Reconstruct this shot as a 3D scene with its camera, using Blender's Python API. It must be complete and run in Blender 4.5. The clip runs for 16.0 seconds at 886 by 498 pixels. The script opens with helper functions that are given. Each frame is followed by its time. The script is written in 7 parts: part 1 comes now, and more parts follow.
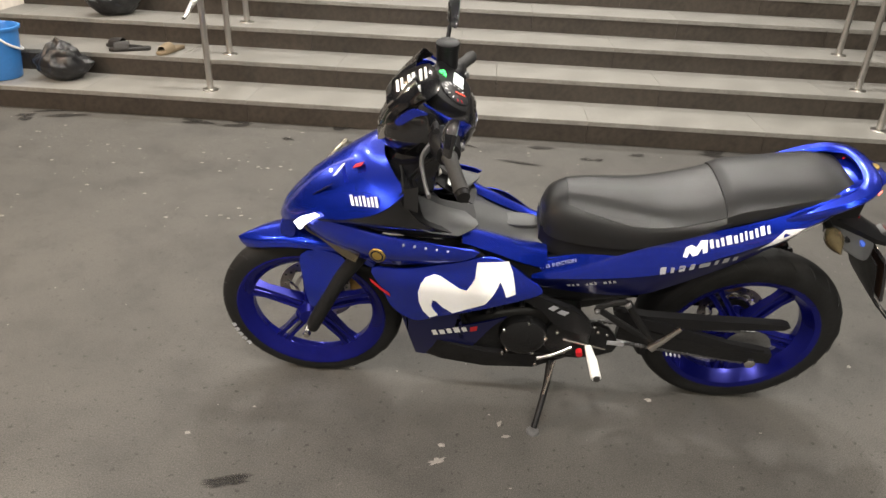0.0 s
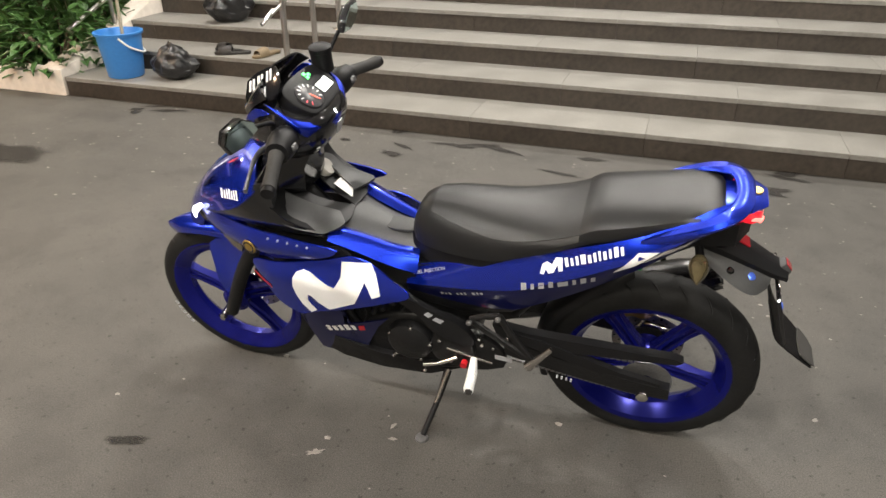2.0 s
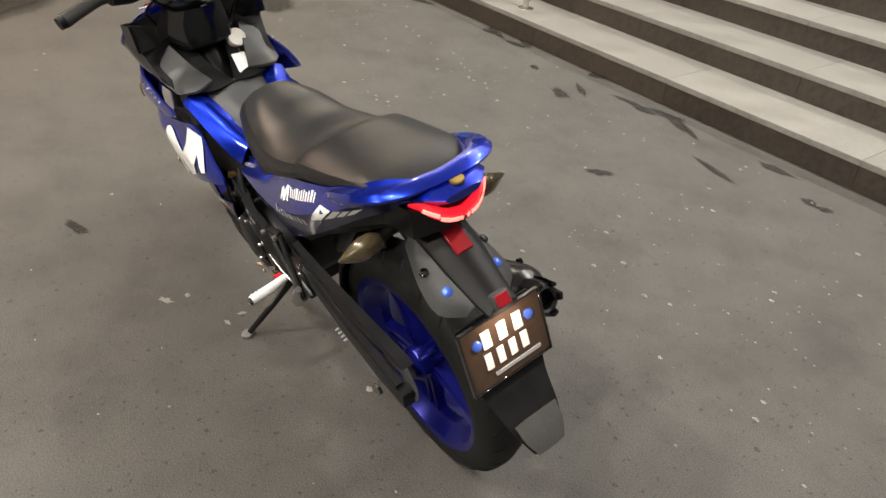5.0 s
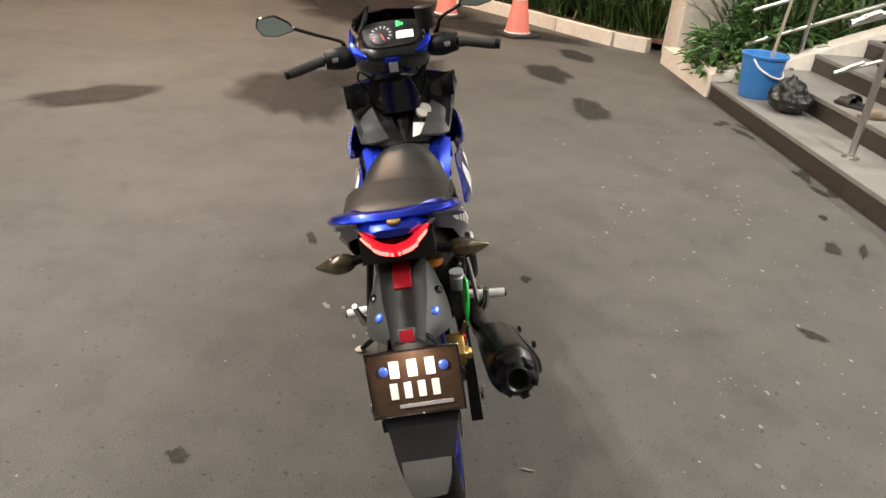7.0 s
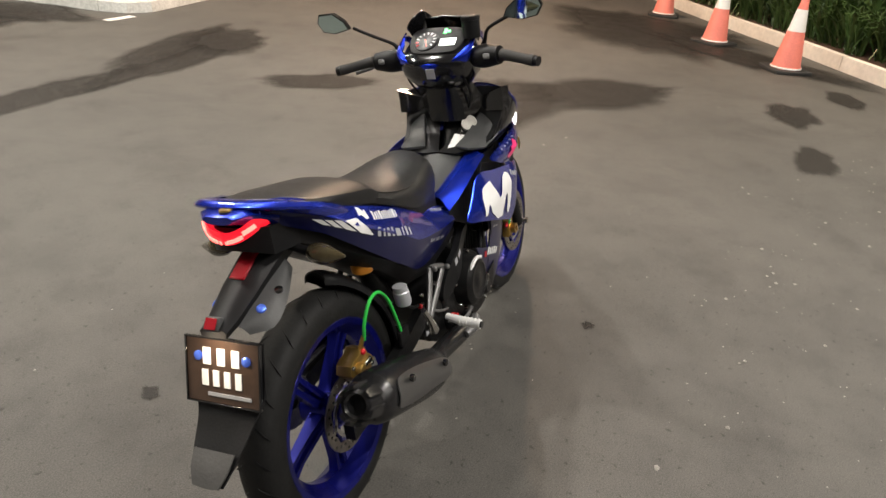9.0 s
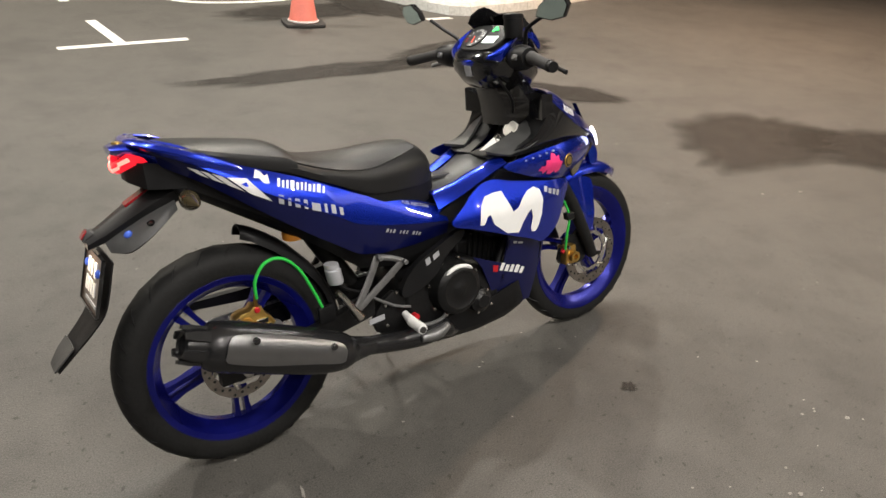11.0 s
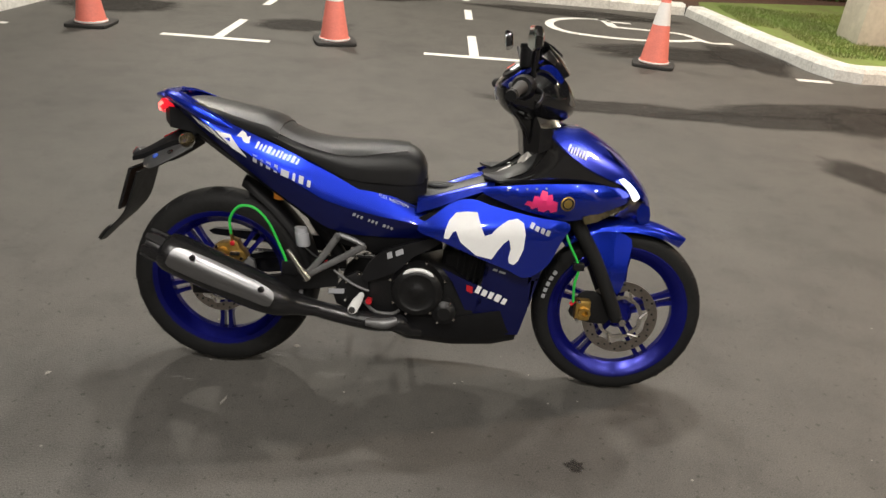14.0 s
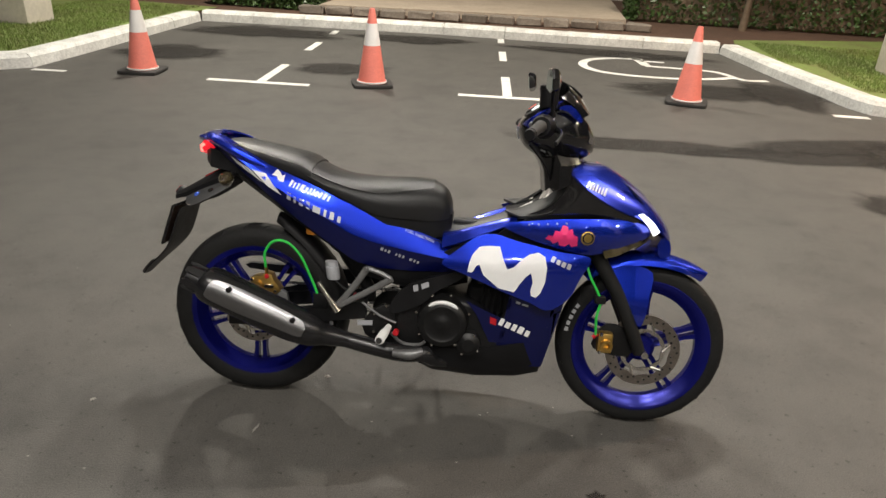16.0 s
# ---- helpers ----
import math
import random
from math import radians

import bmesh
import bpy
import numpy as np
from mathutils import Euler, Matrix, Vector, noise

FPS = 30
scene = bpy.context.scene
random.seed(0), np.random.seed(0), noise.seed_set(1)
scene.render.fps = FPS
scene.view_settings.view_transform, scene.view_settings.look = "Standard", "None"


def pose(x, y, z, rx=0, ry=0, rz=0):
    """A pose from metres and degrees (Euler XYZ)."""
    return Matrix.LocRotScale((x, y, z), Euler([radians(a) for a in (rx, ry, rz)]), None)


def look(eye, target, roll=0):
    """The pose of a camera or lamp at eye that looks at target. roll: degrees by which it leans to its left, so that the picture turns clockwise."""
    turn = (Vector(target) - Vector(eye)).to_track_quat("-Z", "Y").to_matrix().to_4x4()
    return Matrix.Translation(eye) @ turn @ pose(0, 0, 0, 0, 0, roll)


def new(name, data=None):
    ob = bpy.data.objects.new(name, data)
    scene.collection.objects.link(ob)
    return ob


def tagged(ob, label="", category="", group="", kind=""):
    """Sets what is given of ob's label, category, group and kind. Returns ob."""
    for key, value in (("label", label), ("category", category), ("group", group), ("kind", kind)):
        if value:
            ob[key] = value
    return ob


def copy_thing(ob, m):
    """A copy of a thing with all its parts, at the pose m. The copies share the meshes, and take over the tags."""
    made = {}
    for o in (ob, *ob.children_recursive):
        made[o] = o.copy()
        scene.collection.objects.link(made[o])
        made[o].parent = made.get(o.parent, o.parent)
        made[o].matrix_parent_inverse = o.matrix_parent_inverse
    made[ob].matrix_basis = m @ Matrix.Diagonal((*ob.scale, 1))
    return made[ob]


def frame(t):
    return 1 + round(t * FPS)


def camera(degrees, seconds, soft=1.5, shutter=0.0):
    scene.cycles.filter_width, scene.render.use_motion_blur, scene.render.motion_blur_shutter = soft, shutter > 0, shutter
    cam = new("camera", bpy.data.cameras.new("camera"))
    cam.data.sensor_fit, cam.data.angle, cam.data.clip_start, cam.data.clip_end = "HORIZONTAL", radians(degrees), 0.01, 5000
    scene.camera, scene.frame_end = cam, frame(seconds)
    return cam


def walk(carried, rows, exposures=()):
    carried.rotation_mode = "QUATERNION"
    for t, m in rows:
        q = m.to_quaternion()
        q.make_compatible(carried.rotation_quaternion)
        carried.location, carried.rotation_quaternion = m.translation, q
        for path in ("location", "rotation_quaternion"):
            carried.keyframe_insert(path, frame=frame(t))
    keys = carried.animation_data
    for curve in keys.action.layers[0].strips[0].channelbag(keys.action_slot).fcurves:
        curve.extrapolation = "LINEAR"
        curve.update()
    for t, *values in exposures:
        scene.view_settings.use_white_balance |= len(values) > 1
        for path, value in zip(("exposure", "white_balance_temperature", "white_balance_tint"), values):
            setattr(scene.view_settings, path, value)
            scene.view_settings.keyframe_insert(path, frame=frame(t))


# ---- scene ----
import functools
from collections import defaultdict

# Camera: carried round the parked motorcycle, from its left side past the tail to its right side.
cam = camera(64.85, 16.0)
PATH = [
    (0, (0.713, 1.915, 1.481), (0.881, 0.163, 0.532), 2.54),
    (0.5, (0.507, 1.866, 1.465), (0.758, 0.141, 0.484), 0.45),
    (1, (0.357, 1.781, 1.481), (0.629, 0.039, 0.536), 0.71),
    (1.5, (0.157, 1.802, 1.480), (0.597, 0.090, 0.545), 0.10),
    (2, (-0.064, 1.748, 1.492), (0.574, 0.101, 0.553), -0.25),
    (2.5, (-0.192, 1.603, 1.462), (0.449, -0.016, 0.478), 3.33),
    (3, (-0.378, 1.506, 1.477), (0.532, 0.027, 0.485), 1.72),
    (3.5, (-0.603, 1.503, 1.496), (0.384, 0.094, 0.475), 4.27),
    (3.7, (-0.679, 1.401, 1.463), (0.390, 0.059, 0.436), 2.59),
    (5.8, (-1.133, 0.524, 1.406), (0.386, -0.155, 0.296), 5.72),
    (6, (-1.167, 0.467, 1.424), (0.422, -0.094, 0.347), 4.48),
    (6.5, (-1.356, 0.247, 1.439), (0.366, 0.033, 0.443), 5.05),
    (7, (-1.420, 0.072, 1.444), (0.358, 0.038, 0.530), 4.60),
    (7.5, (-1.361, -0.129, 1.456), (0.439, -0.082, 0.584), 5.04),
    (8, (-1.400, -0.416, 1.453), (0.335, -0.045, 0.530), 2.51),
    (8.5, (-1.365, -0.621, 1.462), (0.295, 0.044, 0.566), 2.91),
    (9, (-1.134, -0.749, 1.470), (0.475, -0.014, 0.537), 4.88),
    (9.2, (-1.089, -0.811, 1.469), (0.455, 0.064, 0.547), 2.88),
    (11.3, (-0.285, -1.632, 1.459), (0.537, -0.072, 0.514), 3.23),
    (11.5, (-0.205, -1.701, 1.461), (0.508, -0.084, 0.526), 2.67),
    (12, (0.090, -1.713, 1.453), (0.754, -0.101, 0.472), 4.87),
    (12.5, (0.318, -1.793, 1.449), (0.693, -0.077, 0.491), 2.62),
    (13, (0.548, -1.894, 1.483), (0.628, -0.114, 0.575), 3.70),
    (13.5, (0.674, -1.857, 1.495), (0.773, -0.074, 0.594), 5.29),
    (14, (0.810, -1.905, 1.510), (0.706, -0.140, 0.574), 4.69),
    (14.5, (0.936, -1.966, 1.523), (0.711, -0.201, 0.609), 3.30),
    (15, (0.926, -1.975, 1.527), (0.696, -0.180, 0.675), 4.39),
    (15.5, (0.871, -1.978, 1.529), (0.667, -0.182, 0.675), 3.64),
    (16, (0.861, -1.975, 1.535), (0.636, -0.176, 0.690), 3.06),
]
walk(cam, [(t, look(eye, target, roll)) for t, eye, target, roll in PATH],
     [(0.0, -0.06), (3.7, -0.10), (7.0, -0.12), (8.0, -0.24), (8.6, -0.27), (9.2, -0.16), (12.5, -0.26), (14.0, -0.46), (16.0, -0.52)])

# ---- light: night, under an assumed, unseen porch canopy with rows of recessed downlights ----
world = bpy.data.worlds.new("night")
scene.world = world
world.use_nodes = True
bg = world.node_tree.nodes["Background"]
bg.inputs["Color"].default_value = (0.55, 0.60, 0.72, 1)
bg.inputs["Strength"].default_value = 0.025

CANOPY_Z = 4.6


def downlight(x, y, watts, colour=(1.0, 0.95, 0.88), size=0.22, z=CANOPY_Z - 0.03):
    lamp = bpy.data.lights.new("downlight", "AREA")
    lamp.shape, lamp.size, lamp.energy, lamp.color = "DISK", size, watts, colour
    ob = new("downlight", lamp)
    ob.location = (x, y, z)
    return ob


for ly, watts in ((-5.6, 66), (-2.7, 92), (2.7, 122)):
    for lx, share in ((-3.0, 0.45), (-0.5, 1.25), (1.15, 1.45), (3.3, 0.8), (5.4, 0.85)):
        downlight(lx, ly, watts * share, size=0.12)
# warm lamps by the drive and the planting; unseen white lamps added to brighten the bays
downlight(7.6, 3.6, 560, (1.0, 0.66, 0.42), 0.35, 5.0)
downlight(-3.0, 8.0, 820, (1.0, 0.93, 0.80), 0.5, 6.0)
downlight(3.6, 8.6, 520, (1.0, 0.92, 0.78), 0.5, 6.0)
downlight(7.2, -2.2, 110, (1.0, 0.86, 0.62), 0.3, 3.8)

# ---- materials ----
def mat(name, colour, rough=0.5, metal=0.0, vary=0.0, scale=8.0, bump=0.0, bscale=60.0, coat=0.0, emit=None, emit_s=0.0,
        dark=None, spec=0.5, rvary=0.0, island=0.0):
    """A principled surface whose colour and gloss vary at two scales, with fine relief."""
    m = bpy.data.materials.new(name)
    m.use_nodes = True
    nt = m.node_tree
    b = nt.nodes["Principled BSDF"]
    b.inputs["Roughness"].default_value = rough
    b.inputs["Metallic"].default_value = metal
    b.inputs["Specular IOR Level"].default_value = spec
    b.inputs["Coat Weight"].default_value = coat
    b.inputs["Coat Roughness"].default_value = 0.04
    col = (*colour, 1)
    b.inputs["Base Color"].default_value = col
    if emit:
        b.inputs["Emission Color"].default_value = (*emit, 1)
        b.inputs["Emission Strength"].default_value = emit_s
    tc = nt.nodes.new("ShaderNodeTexCoord")
    if vary or rvary:
        big, small = nt.nodes.new("ShaderNodeTexNoise"), nt.nodes.new("ShaderNodeTexNoise")
        big.inputs["Scale"].default_value, small.inputs["Scale"].default_value = scale, scale * 9
        big.inputs["Detail"].default_value, small.inputs["Detail"].default_value = 5, 4
        mixf = nt.nodes.new("ShaderNodeMath")
        mixf.operation = "ADD"
        nt.links.new(tc.outputs["Object"], big.inputs["Vector"])
        nt.links.new(tc.outputs["Object"], small.inputs["Vector"])
        nt.links.new(big.outputs["Fac"], mixf.inputs[0])
        nt.links.new(small.outputs["Fac"], mixf.inputs[1])
        ramp = nt.nodes.new("ShaderNodeMapRange")
        ramp.inputs["From Min"].default_value, ramp.inputs["From Max"].default_value = 0.65, 1.35
        nt.links.new(mixf.outputs[0], ramp.inputs["Value"])
        fac = ramp.outputs["Result"]
        if vary:
            mx = nt.nodes.new("ShaderNodeMix")
            mx.data_type = "RGBA"
            lo = dark or tuple(c * (1 - vary) for c in colour)
            hi = tuple(min(1, c * (1 + vary * 0.6)) for c in colour)
            mx.inputs["A"].default_value, mx.inputs["B"].default_value = (*lo, 1), (*hi, 1)
            nt.links.new(fac, mx.inputs["Factor"])
            out = mx.outputs["Result"]
            if island:
                info = nt.nodes.new("ShaderNodeObjectInfo")
                hs = nt.nodes.new("ShaderNodeHueSaturation")
                mr = nt.nodes.new("ShaderNodeMapRange")
                mr.inputs["To Min"].default_value, mr.inputs["To Max"].default_value = 1 - island, 1 + island
                nt.links.new(info.outputs["Random"], mr.inputs["Value"])
                nt.links.new(mr.outputs["Result"], hs.inputs["Value"])
                nt.links.new(out, hs.inputs["Color"])
                out = hs.outputs["Color"]
            nt.links.new(out, b.inputs["Base Color"])
        if rvary:
            rr = nt.nodes.new("ShaderNodeMapRange")
            rr.inputs["To Min"].default_value, rr.inputs["To Max"].default_value = max(0.02, rough - rvary), min(1, rough + rvary)
            nt.links.new(fac, rr.inputs["Value"])
            nt.links.new(rr.outputs["Result"], b.inputs["Roughness"])
    if bump:
        n = nt.nodes.new("ShaderNodeTexNoise")
        n.inputs["Scale"].default_value, n.inputs["Detail"].default_value = bscale, 6
        bp = nt.nodes.new("ShaderNodeBump")
        bp.inputs["Strength"].default_value, bp.inputs["Distance"].default_value = bump, 0.01
        nt.links.new(tc.outputs["Object"], n.inputs["Vector"])
        nt.links.new(n.outputs["Fac"], bp.inputs["Height"])
        nt.links.new(bp.outputs["Normal"], b.inputs["Normal"])
    return m


def asphalt():
    """Worn tarmac: fine aggregate, cloudy tone, pale scuffs and gritty dust."""
    m = mat("asphalt", (0.058, 0.055, 0.050), 0.72)
    nt = m.node_tree
    b = nt.nodes["Principled BSDF"]
    tc = nt.nodes["Texture Coordinate"]

    def noise_node(scale, detail=6, rough=0.6):
        n = nt.nodes.new("ShaderNodeTexNoise")
        n.inputs["Scale"].default_value, n.inputs["Detail"].default_value, n.inputs["Roughness"].default_value = scale, detail, rough
        nt.links.new(tc.outputs["Object"], n.inputs["Vector"])
        return n.outputs["Fac"]

    def ramp(src, stops):
        r = nt.nodes.new("ShaderNodeValToRGB")
        e = r.color_ramp.elements
        e[0].position, e[0].color = stops[0][0], (*stops[0][1], 1)
        e[1].position, e[1].color = stops[-1][0], (*stops[-1][1], 1)
        for p, c in stops[1:-1]:
            e.new(p).color = (*c, 1)
        nt.links.new(src, r.inputs["Fac"])
        return r.outputs["Color"]

    def mix(kind, fac, a, c):
        x = nt.nodes.new("ShaderNodeMix")
        x.data_type, x.blend_type = "RGBA", kind
        x.inputs["Factor"].default_value = fac
        nt.links.new(a, x.inputs["A"])
        nt.links.new(c, x.inputs["B"])
        return x.outputs["Result"]

    cloud = ramp(noise_node(0.55, 4), [(0.3, (0.056, 0.053, 0.048)), (0.7, (0.078, 0.073, 0.066))])
    mid = ramp(noise_node(4.5, 6, 0.7), [(0.25, (0.72, 0.72, 0.72)), (0.5, (1, 1, 1)), (0.8, (1.15, 1.15, 1.14))])
    grit = ramp(noise_node(240, 2), [(0.3, (0.60, 0.60, 0.60)), (0.52, (1, 1, 1)), (0.75, (1.5, 1.5, 1.48))])
    scuff = ramp(noise_node(13, 3, 0.8), [(0.70, (0, 0, 0)), (0.80, (0.045, 0.043, 0.04))])
    blot = ramp(noise_node(1.7, 8, 0.62), [(0.34, (0.78, 0.775, 0.77)), (0.47, (1, 1, 1)), (0.75, (1.06, 1.06, 1.055))])
    speck = ramp(noise_node(46, 2, 0.5), [(0.27, (0.45, 0.44, 0.43)), (0.36, (1, 1, 1)), (0.74, (1, 1, 1)), (0.80, (1.7, 1.7, 1.65))])
    base = mix("MULTIPLY", 1.0, mix("MULTIPLY", 1.0, mix("MULTIPLY", 1.0, mix("MULTIPLY", 1.0, cloud, mid), grit), blot), speck)
    base = mix("ADD", 1.0, base, scuff)
    nt.links.new(base, b.inputs["Base Color"])
    bp = nt.nodes.new("ShaderNodeBump")
    bp.inputs["Strength"].default_value, bp.inputs["Distance"].default_value = 0.35, 0.006
    nt.links.new(noise_node(170, 3), bp.inputs["Height"])
    nt.links.new(bp.outputs["Normal"], b.inputs["Normal"])
    return m


ASPHALT = asphalt()
WET = mat("wet_asphalt", (0.024, 0.0215, 0.019), 0.6, spec=0.25, vary=0.35, scale=5, bump=0.25, bscale=170, rvary=0.12)


def drying(m):
    """Lets the dry tarmac show through where a stain thins out."""
    nt = m.node_tree
    att, nz, add, ramp = (nt.nodes.new(n) for n in ("ShaderNodeAttribute", "ShaderNodeTexNoise", "ShaderNodeMath", "ShaderNodeMapRange"))
    att.attribute_name = "damp"
    nz.inputs["Scale"].default_value, nz.inputs["Detail"].default_value, nz.inputs["Roughness"].default_value = 5.0, 8, 0.75
    nt.links.new(nt.nodes["Texture Coordinate"].outputs["Object"], nz.inputs["Vector"])
    add.operation = "ADD"
    nt.links.new(att.outputs["Fac"], add.inputs[0])
    nt.links.new(nz.outputs["Fac"], add.inputs[1])
    ramp.inputs["From Min"].default_value, ramp.inputs["From Max"].default_value, ramp.inputs["To Max"].default_value = 0.62, 1.55, 0.78
    nt.links.new(add.outputs[0], ramp.inputs["Value"])
    clear, mx = nt.nodes.new("ShaderNodeBsdfTransparent"), nt.nodes.new("ShaderNodeMixShader")
    nt.links.new(ramp.outputs["Result"], mx.inputs["Fac"])
    nt.links.new(clear.outputs[0], mx.inputs[1])
    nt.links.new(nt.nodes["Principled BSDF"].outputs[0], mx.inputs[2])
    nt.links.new(mx.outputs[0], nt.nodes["Material Output"].inputs["Surface"])


drying(WET)
GRIT = mat("pale_grit", (0.24, 0.225, 0.205), 0.9, vary=0.3, scale=20)
LINE = mat("road_paint", (0.66, 0.66, 0.63), 0.7, vary=0.28, scale=9, bump=0.3, bscale=150)
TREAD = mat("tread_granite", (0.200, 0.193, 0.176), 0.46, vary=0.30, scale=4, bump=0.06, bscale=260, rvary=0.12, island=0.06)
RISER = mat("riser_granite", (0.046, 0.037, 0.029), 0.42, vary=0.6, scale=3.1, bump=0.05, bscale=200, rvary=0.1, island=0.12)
STEEL = mat("brushed_steel", (0.62, 0.60, 0.57), 0.28, 1.0, vary=0.12, scale=20)
PAINTED = mat("white_masonry", (0.66, 0.60, 0.53), 0.8, vary=0.16, scale=2.2, bump=0.15, bscale=40)
KERBPAINT = mat("kerb_paint", (0.62, 0.62, 0.59), 0.75, vary=0.35, scale=5, bump=0.3, bscale=50, island=0.06)
SOIL = mat("soil", (0.085, 0.045, 0.028), 0.95, vary=0.4, scale=5, bump=0.6, bscale=40)
GRASS = mat("grass", (0.140, 0.215, 0.045), 0.85, vary=0.4, scale=2, dark=(0.125, 0.125, 0.045))
LEAF = mat("leaf", (0.055, 0.10, 0.028), 0.42, vary=0.45, scale=6, spec=0.4)
LEAF2 = mat("broad_leaf", (0.060, 0.135, 0.035), 0.36, vary=0.35, scale=8, spec=0.45)
BARK = mat("bark", (0.15, 0.11, 0.075), 0.9, vary=0.35, scale=14, bump=0.5, bscale=40)
PAVER = mat("pavers", (0.36, 0.30, 0.235), 0.8, vary=0.2, scale=2, bump=0.15, bscale=60, island=0.1)
STONE = mat("edge_stone", (0.20, 0.17, 0.14), 0.85, vary=0.35, scale=4, bump=0.4, bscale=30, island=0.2)
ORANGEWALL = mat("terracotta_wall", (0.36, 0.15, 0.07), 0.8, vary=0.2, scale=3)
CONE = mat("cone_red", (0.78, 0.22, 0.17), 0.5, vary=0.12, scale=7)
CONEW = mat("cone_reflective", (0.78, 0.76, 0.74), 0.35, vary=0.1, scale=9)
RUBBER = mat("cone_rubber", (0.022, 0.021, 0.02), 0.75, vary=0.3, scale=15)
BUCKET = mat("bucket_plastic", (0.045, 0.21, 0.56), 0.38, vary=0.08, scale=6)
HANDLEW = mat("white_plastic", (0.75, 0.75, 0.73), 0.4)
BAG = mat("bin_liner", (0.012, 0.012, 0.013), 0.3, bump=0.5, bscale=25)
CEIL = mat("assumed_soffit", (0.74, 0.72, 0.68), 0.9, vary=0.1, scale=1)
WOODP = mat("mop_handle", (0.34, 0.30, 0.22), 0.6, vary=0.2, scale=20)
SHOEM = mat("shoe_leather", (0.014, 0.012, 0.011), 0.5)
SHOEB = mat("sandal_tan", (0.20, 0.15, 0.09), 0.6)

# ---- building blocks ----
def thing(name, label, category, group="", kind="", at=None):
    ob = new(name)
    ob.empty_display_size = 0.1
    if at is not None:
        ob.matrix_world = at
    return tagged(ob, label, category, group, kind)


def link_mesh(name, bm, material, parent=None, label="", smooth=True):
    me = bpy.data.meshes.new(name)
    bm.normal_update()
    bm.to_mesh(me)
    bm.free()
    if smooth:
        for p in me.polygons:
            p.use_smooth = True
        me.set_sharp_from_angle(angle=radians(38))
    me.materials.append(material)
    ob = new(name, me)
    if parent is not None:
        ob.parent = parent
    if label:
        ob["label"] = label
    return ob


def part(name, bm, material, parent, label="", smooth=True):
    return link_mesh(name, bm, material, parent, label, smooth)


def box(x0, x1, y0, y1, z0, z1, bevel=0.0, seg=1, bm=None):
    b = bmesh.new()
    bmesh.ops.create_cube(b, size=1)
    bmesh.ops.scale(b, vec=(x1 - x0, y1 - y0, z1 - z0), verts=b.verts)
    bmesh.ops.translate(b, vec=((x0 + x1) / 2, (y0 + y1) / 2, (z0 + z1) / 2), verts=b.verts)
    if bevel:
        bmesh.ops.bevel(b, geom=b.edges[:], offset=bevel, segments=seg, affect="EDGES", profile=0.5)
    return merged(bm, b)


def merged(bm, b):
    """b added to bm, or b itself."""
    if bm is None:
        return b
    me = bpy.data.meshes.new("tmp")
    b.to_mesh(me)
    b.free()
    bm.from_mesh(me)
    bpy.data.meshes.remove(me)
    return bm


def moved(b, m):
    bmesh.ops.transform(b, matrix=m, verts=b.verts)
    return b


def lathe(profile, seg=32, axis="z", bm=None, at=(0, 0, 0), closed=False):
    """A solid of revolution. profile: (radius, height) pairs along the axis; closed: the profile is a ring."""
    b = bmesh.new()
    rings = []
    for r, h in profile:
        if r < 1e-6:
            rings.append([b.verts.new((0, 0, h))])
        else:
            rings.append([b.verts.new((r * math.cos(2 * math.pi * i / seg), r * math.sin(2 * math.pi * i / seg), h)) for i in range(seg)])
    pairs = list(zip(rings, rings[1:])) + ([(rings[-1], rings[0])] if closed else [])
    for a, c in pairs:
        for i in range(seg):
            j = (i + 1) % seg
            if len(a) == 1 and len(c) == 1:
                continue
            if len(a) == 1:
                b.faces.new((a[0], c[i], c[j]))
            elif len(c) == 1:
                b.faces.new((a[i], a[j], c[0]))
            else:
                b.faces.new((a[i], a[j], c[j], c[i]))
    bmesh.ops.recalc_face_normals(b, faces=b.faces[:])
    if axis == "y":
        moved(b, pose(0, 0, 0, -90, 0, 0))
    elif axis == "x":
        moved(b, pose(0, 0, 0, 0, 90, 0))
    moved(b, Matrix.Translation(at))
    return merged(bm, b)


def spline(points, n):
    """Catmull-Rom through the points, n samples a span; any dimension."""
    p = [np.array(q, float) for q in points]
    p = [2 * p[0] - p[1], *p, 2 * p[-1] - p[-2]]
    out = []
    for i in range(1, len(p) - 2):
        for k in range(n):
            t = k / n
            out.append(0.5 * (2 * p[i] + (p[i + 1] - p[i - 1]) * t + (2 * p[i - 1] - 5 * p[i] + 4 * p[i + 1] - p[i + 2]) * t * t
                              + (3 * p[i] - p[i - 1] - 3 * p[i + 1] + p[i + 2]) * t ** 3))
    out.append(p[-2])
    return out


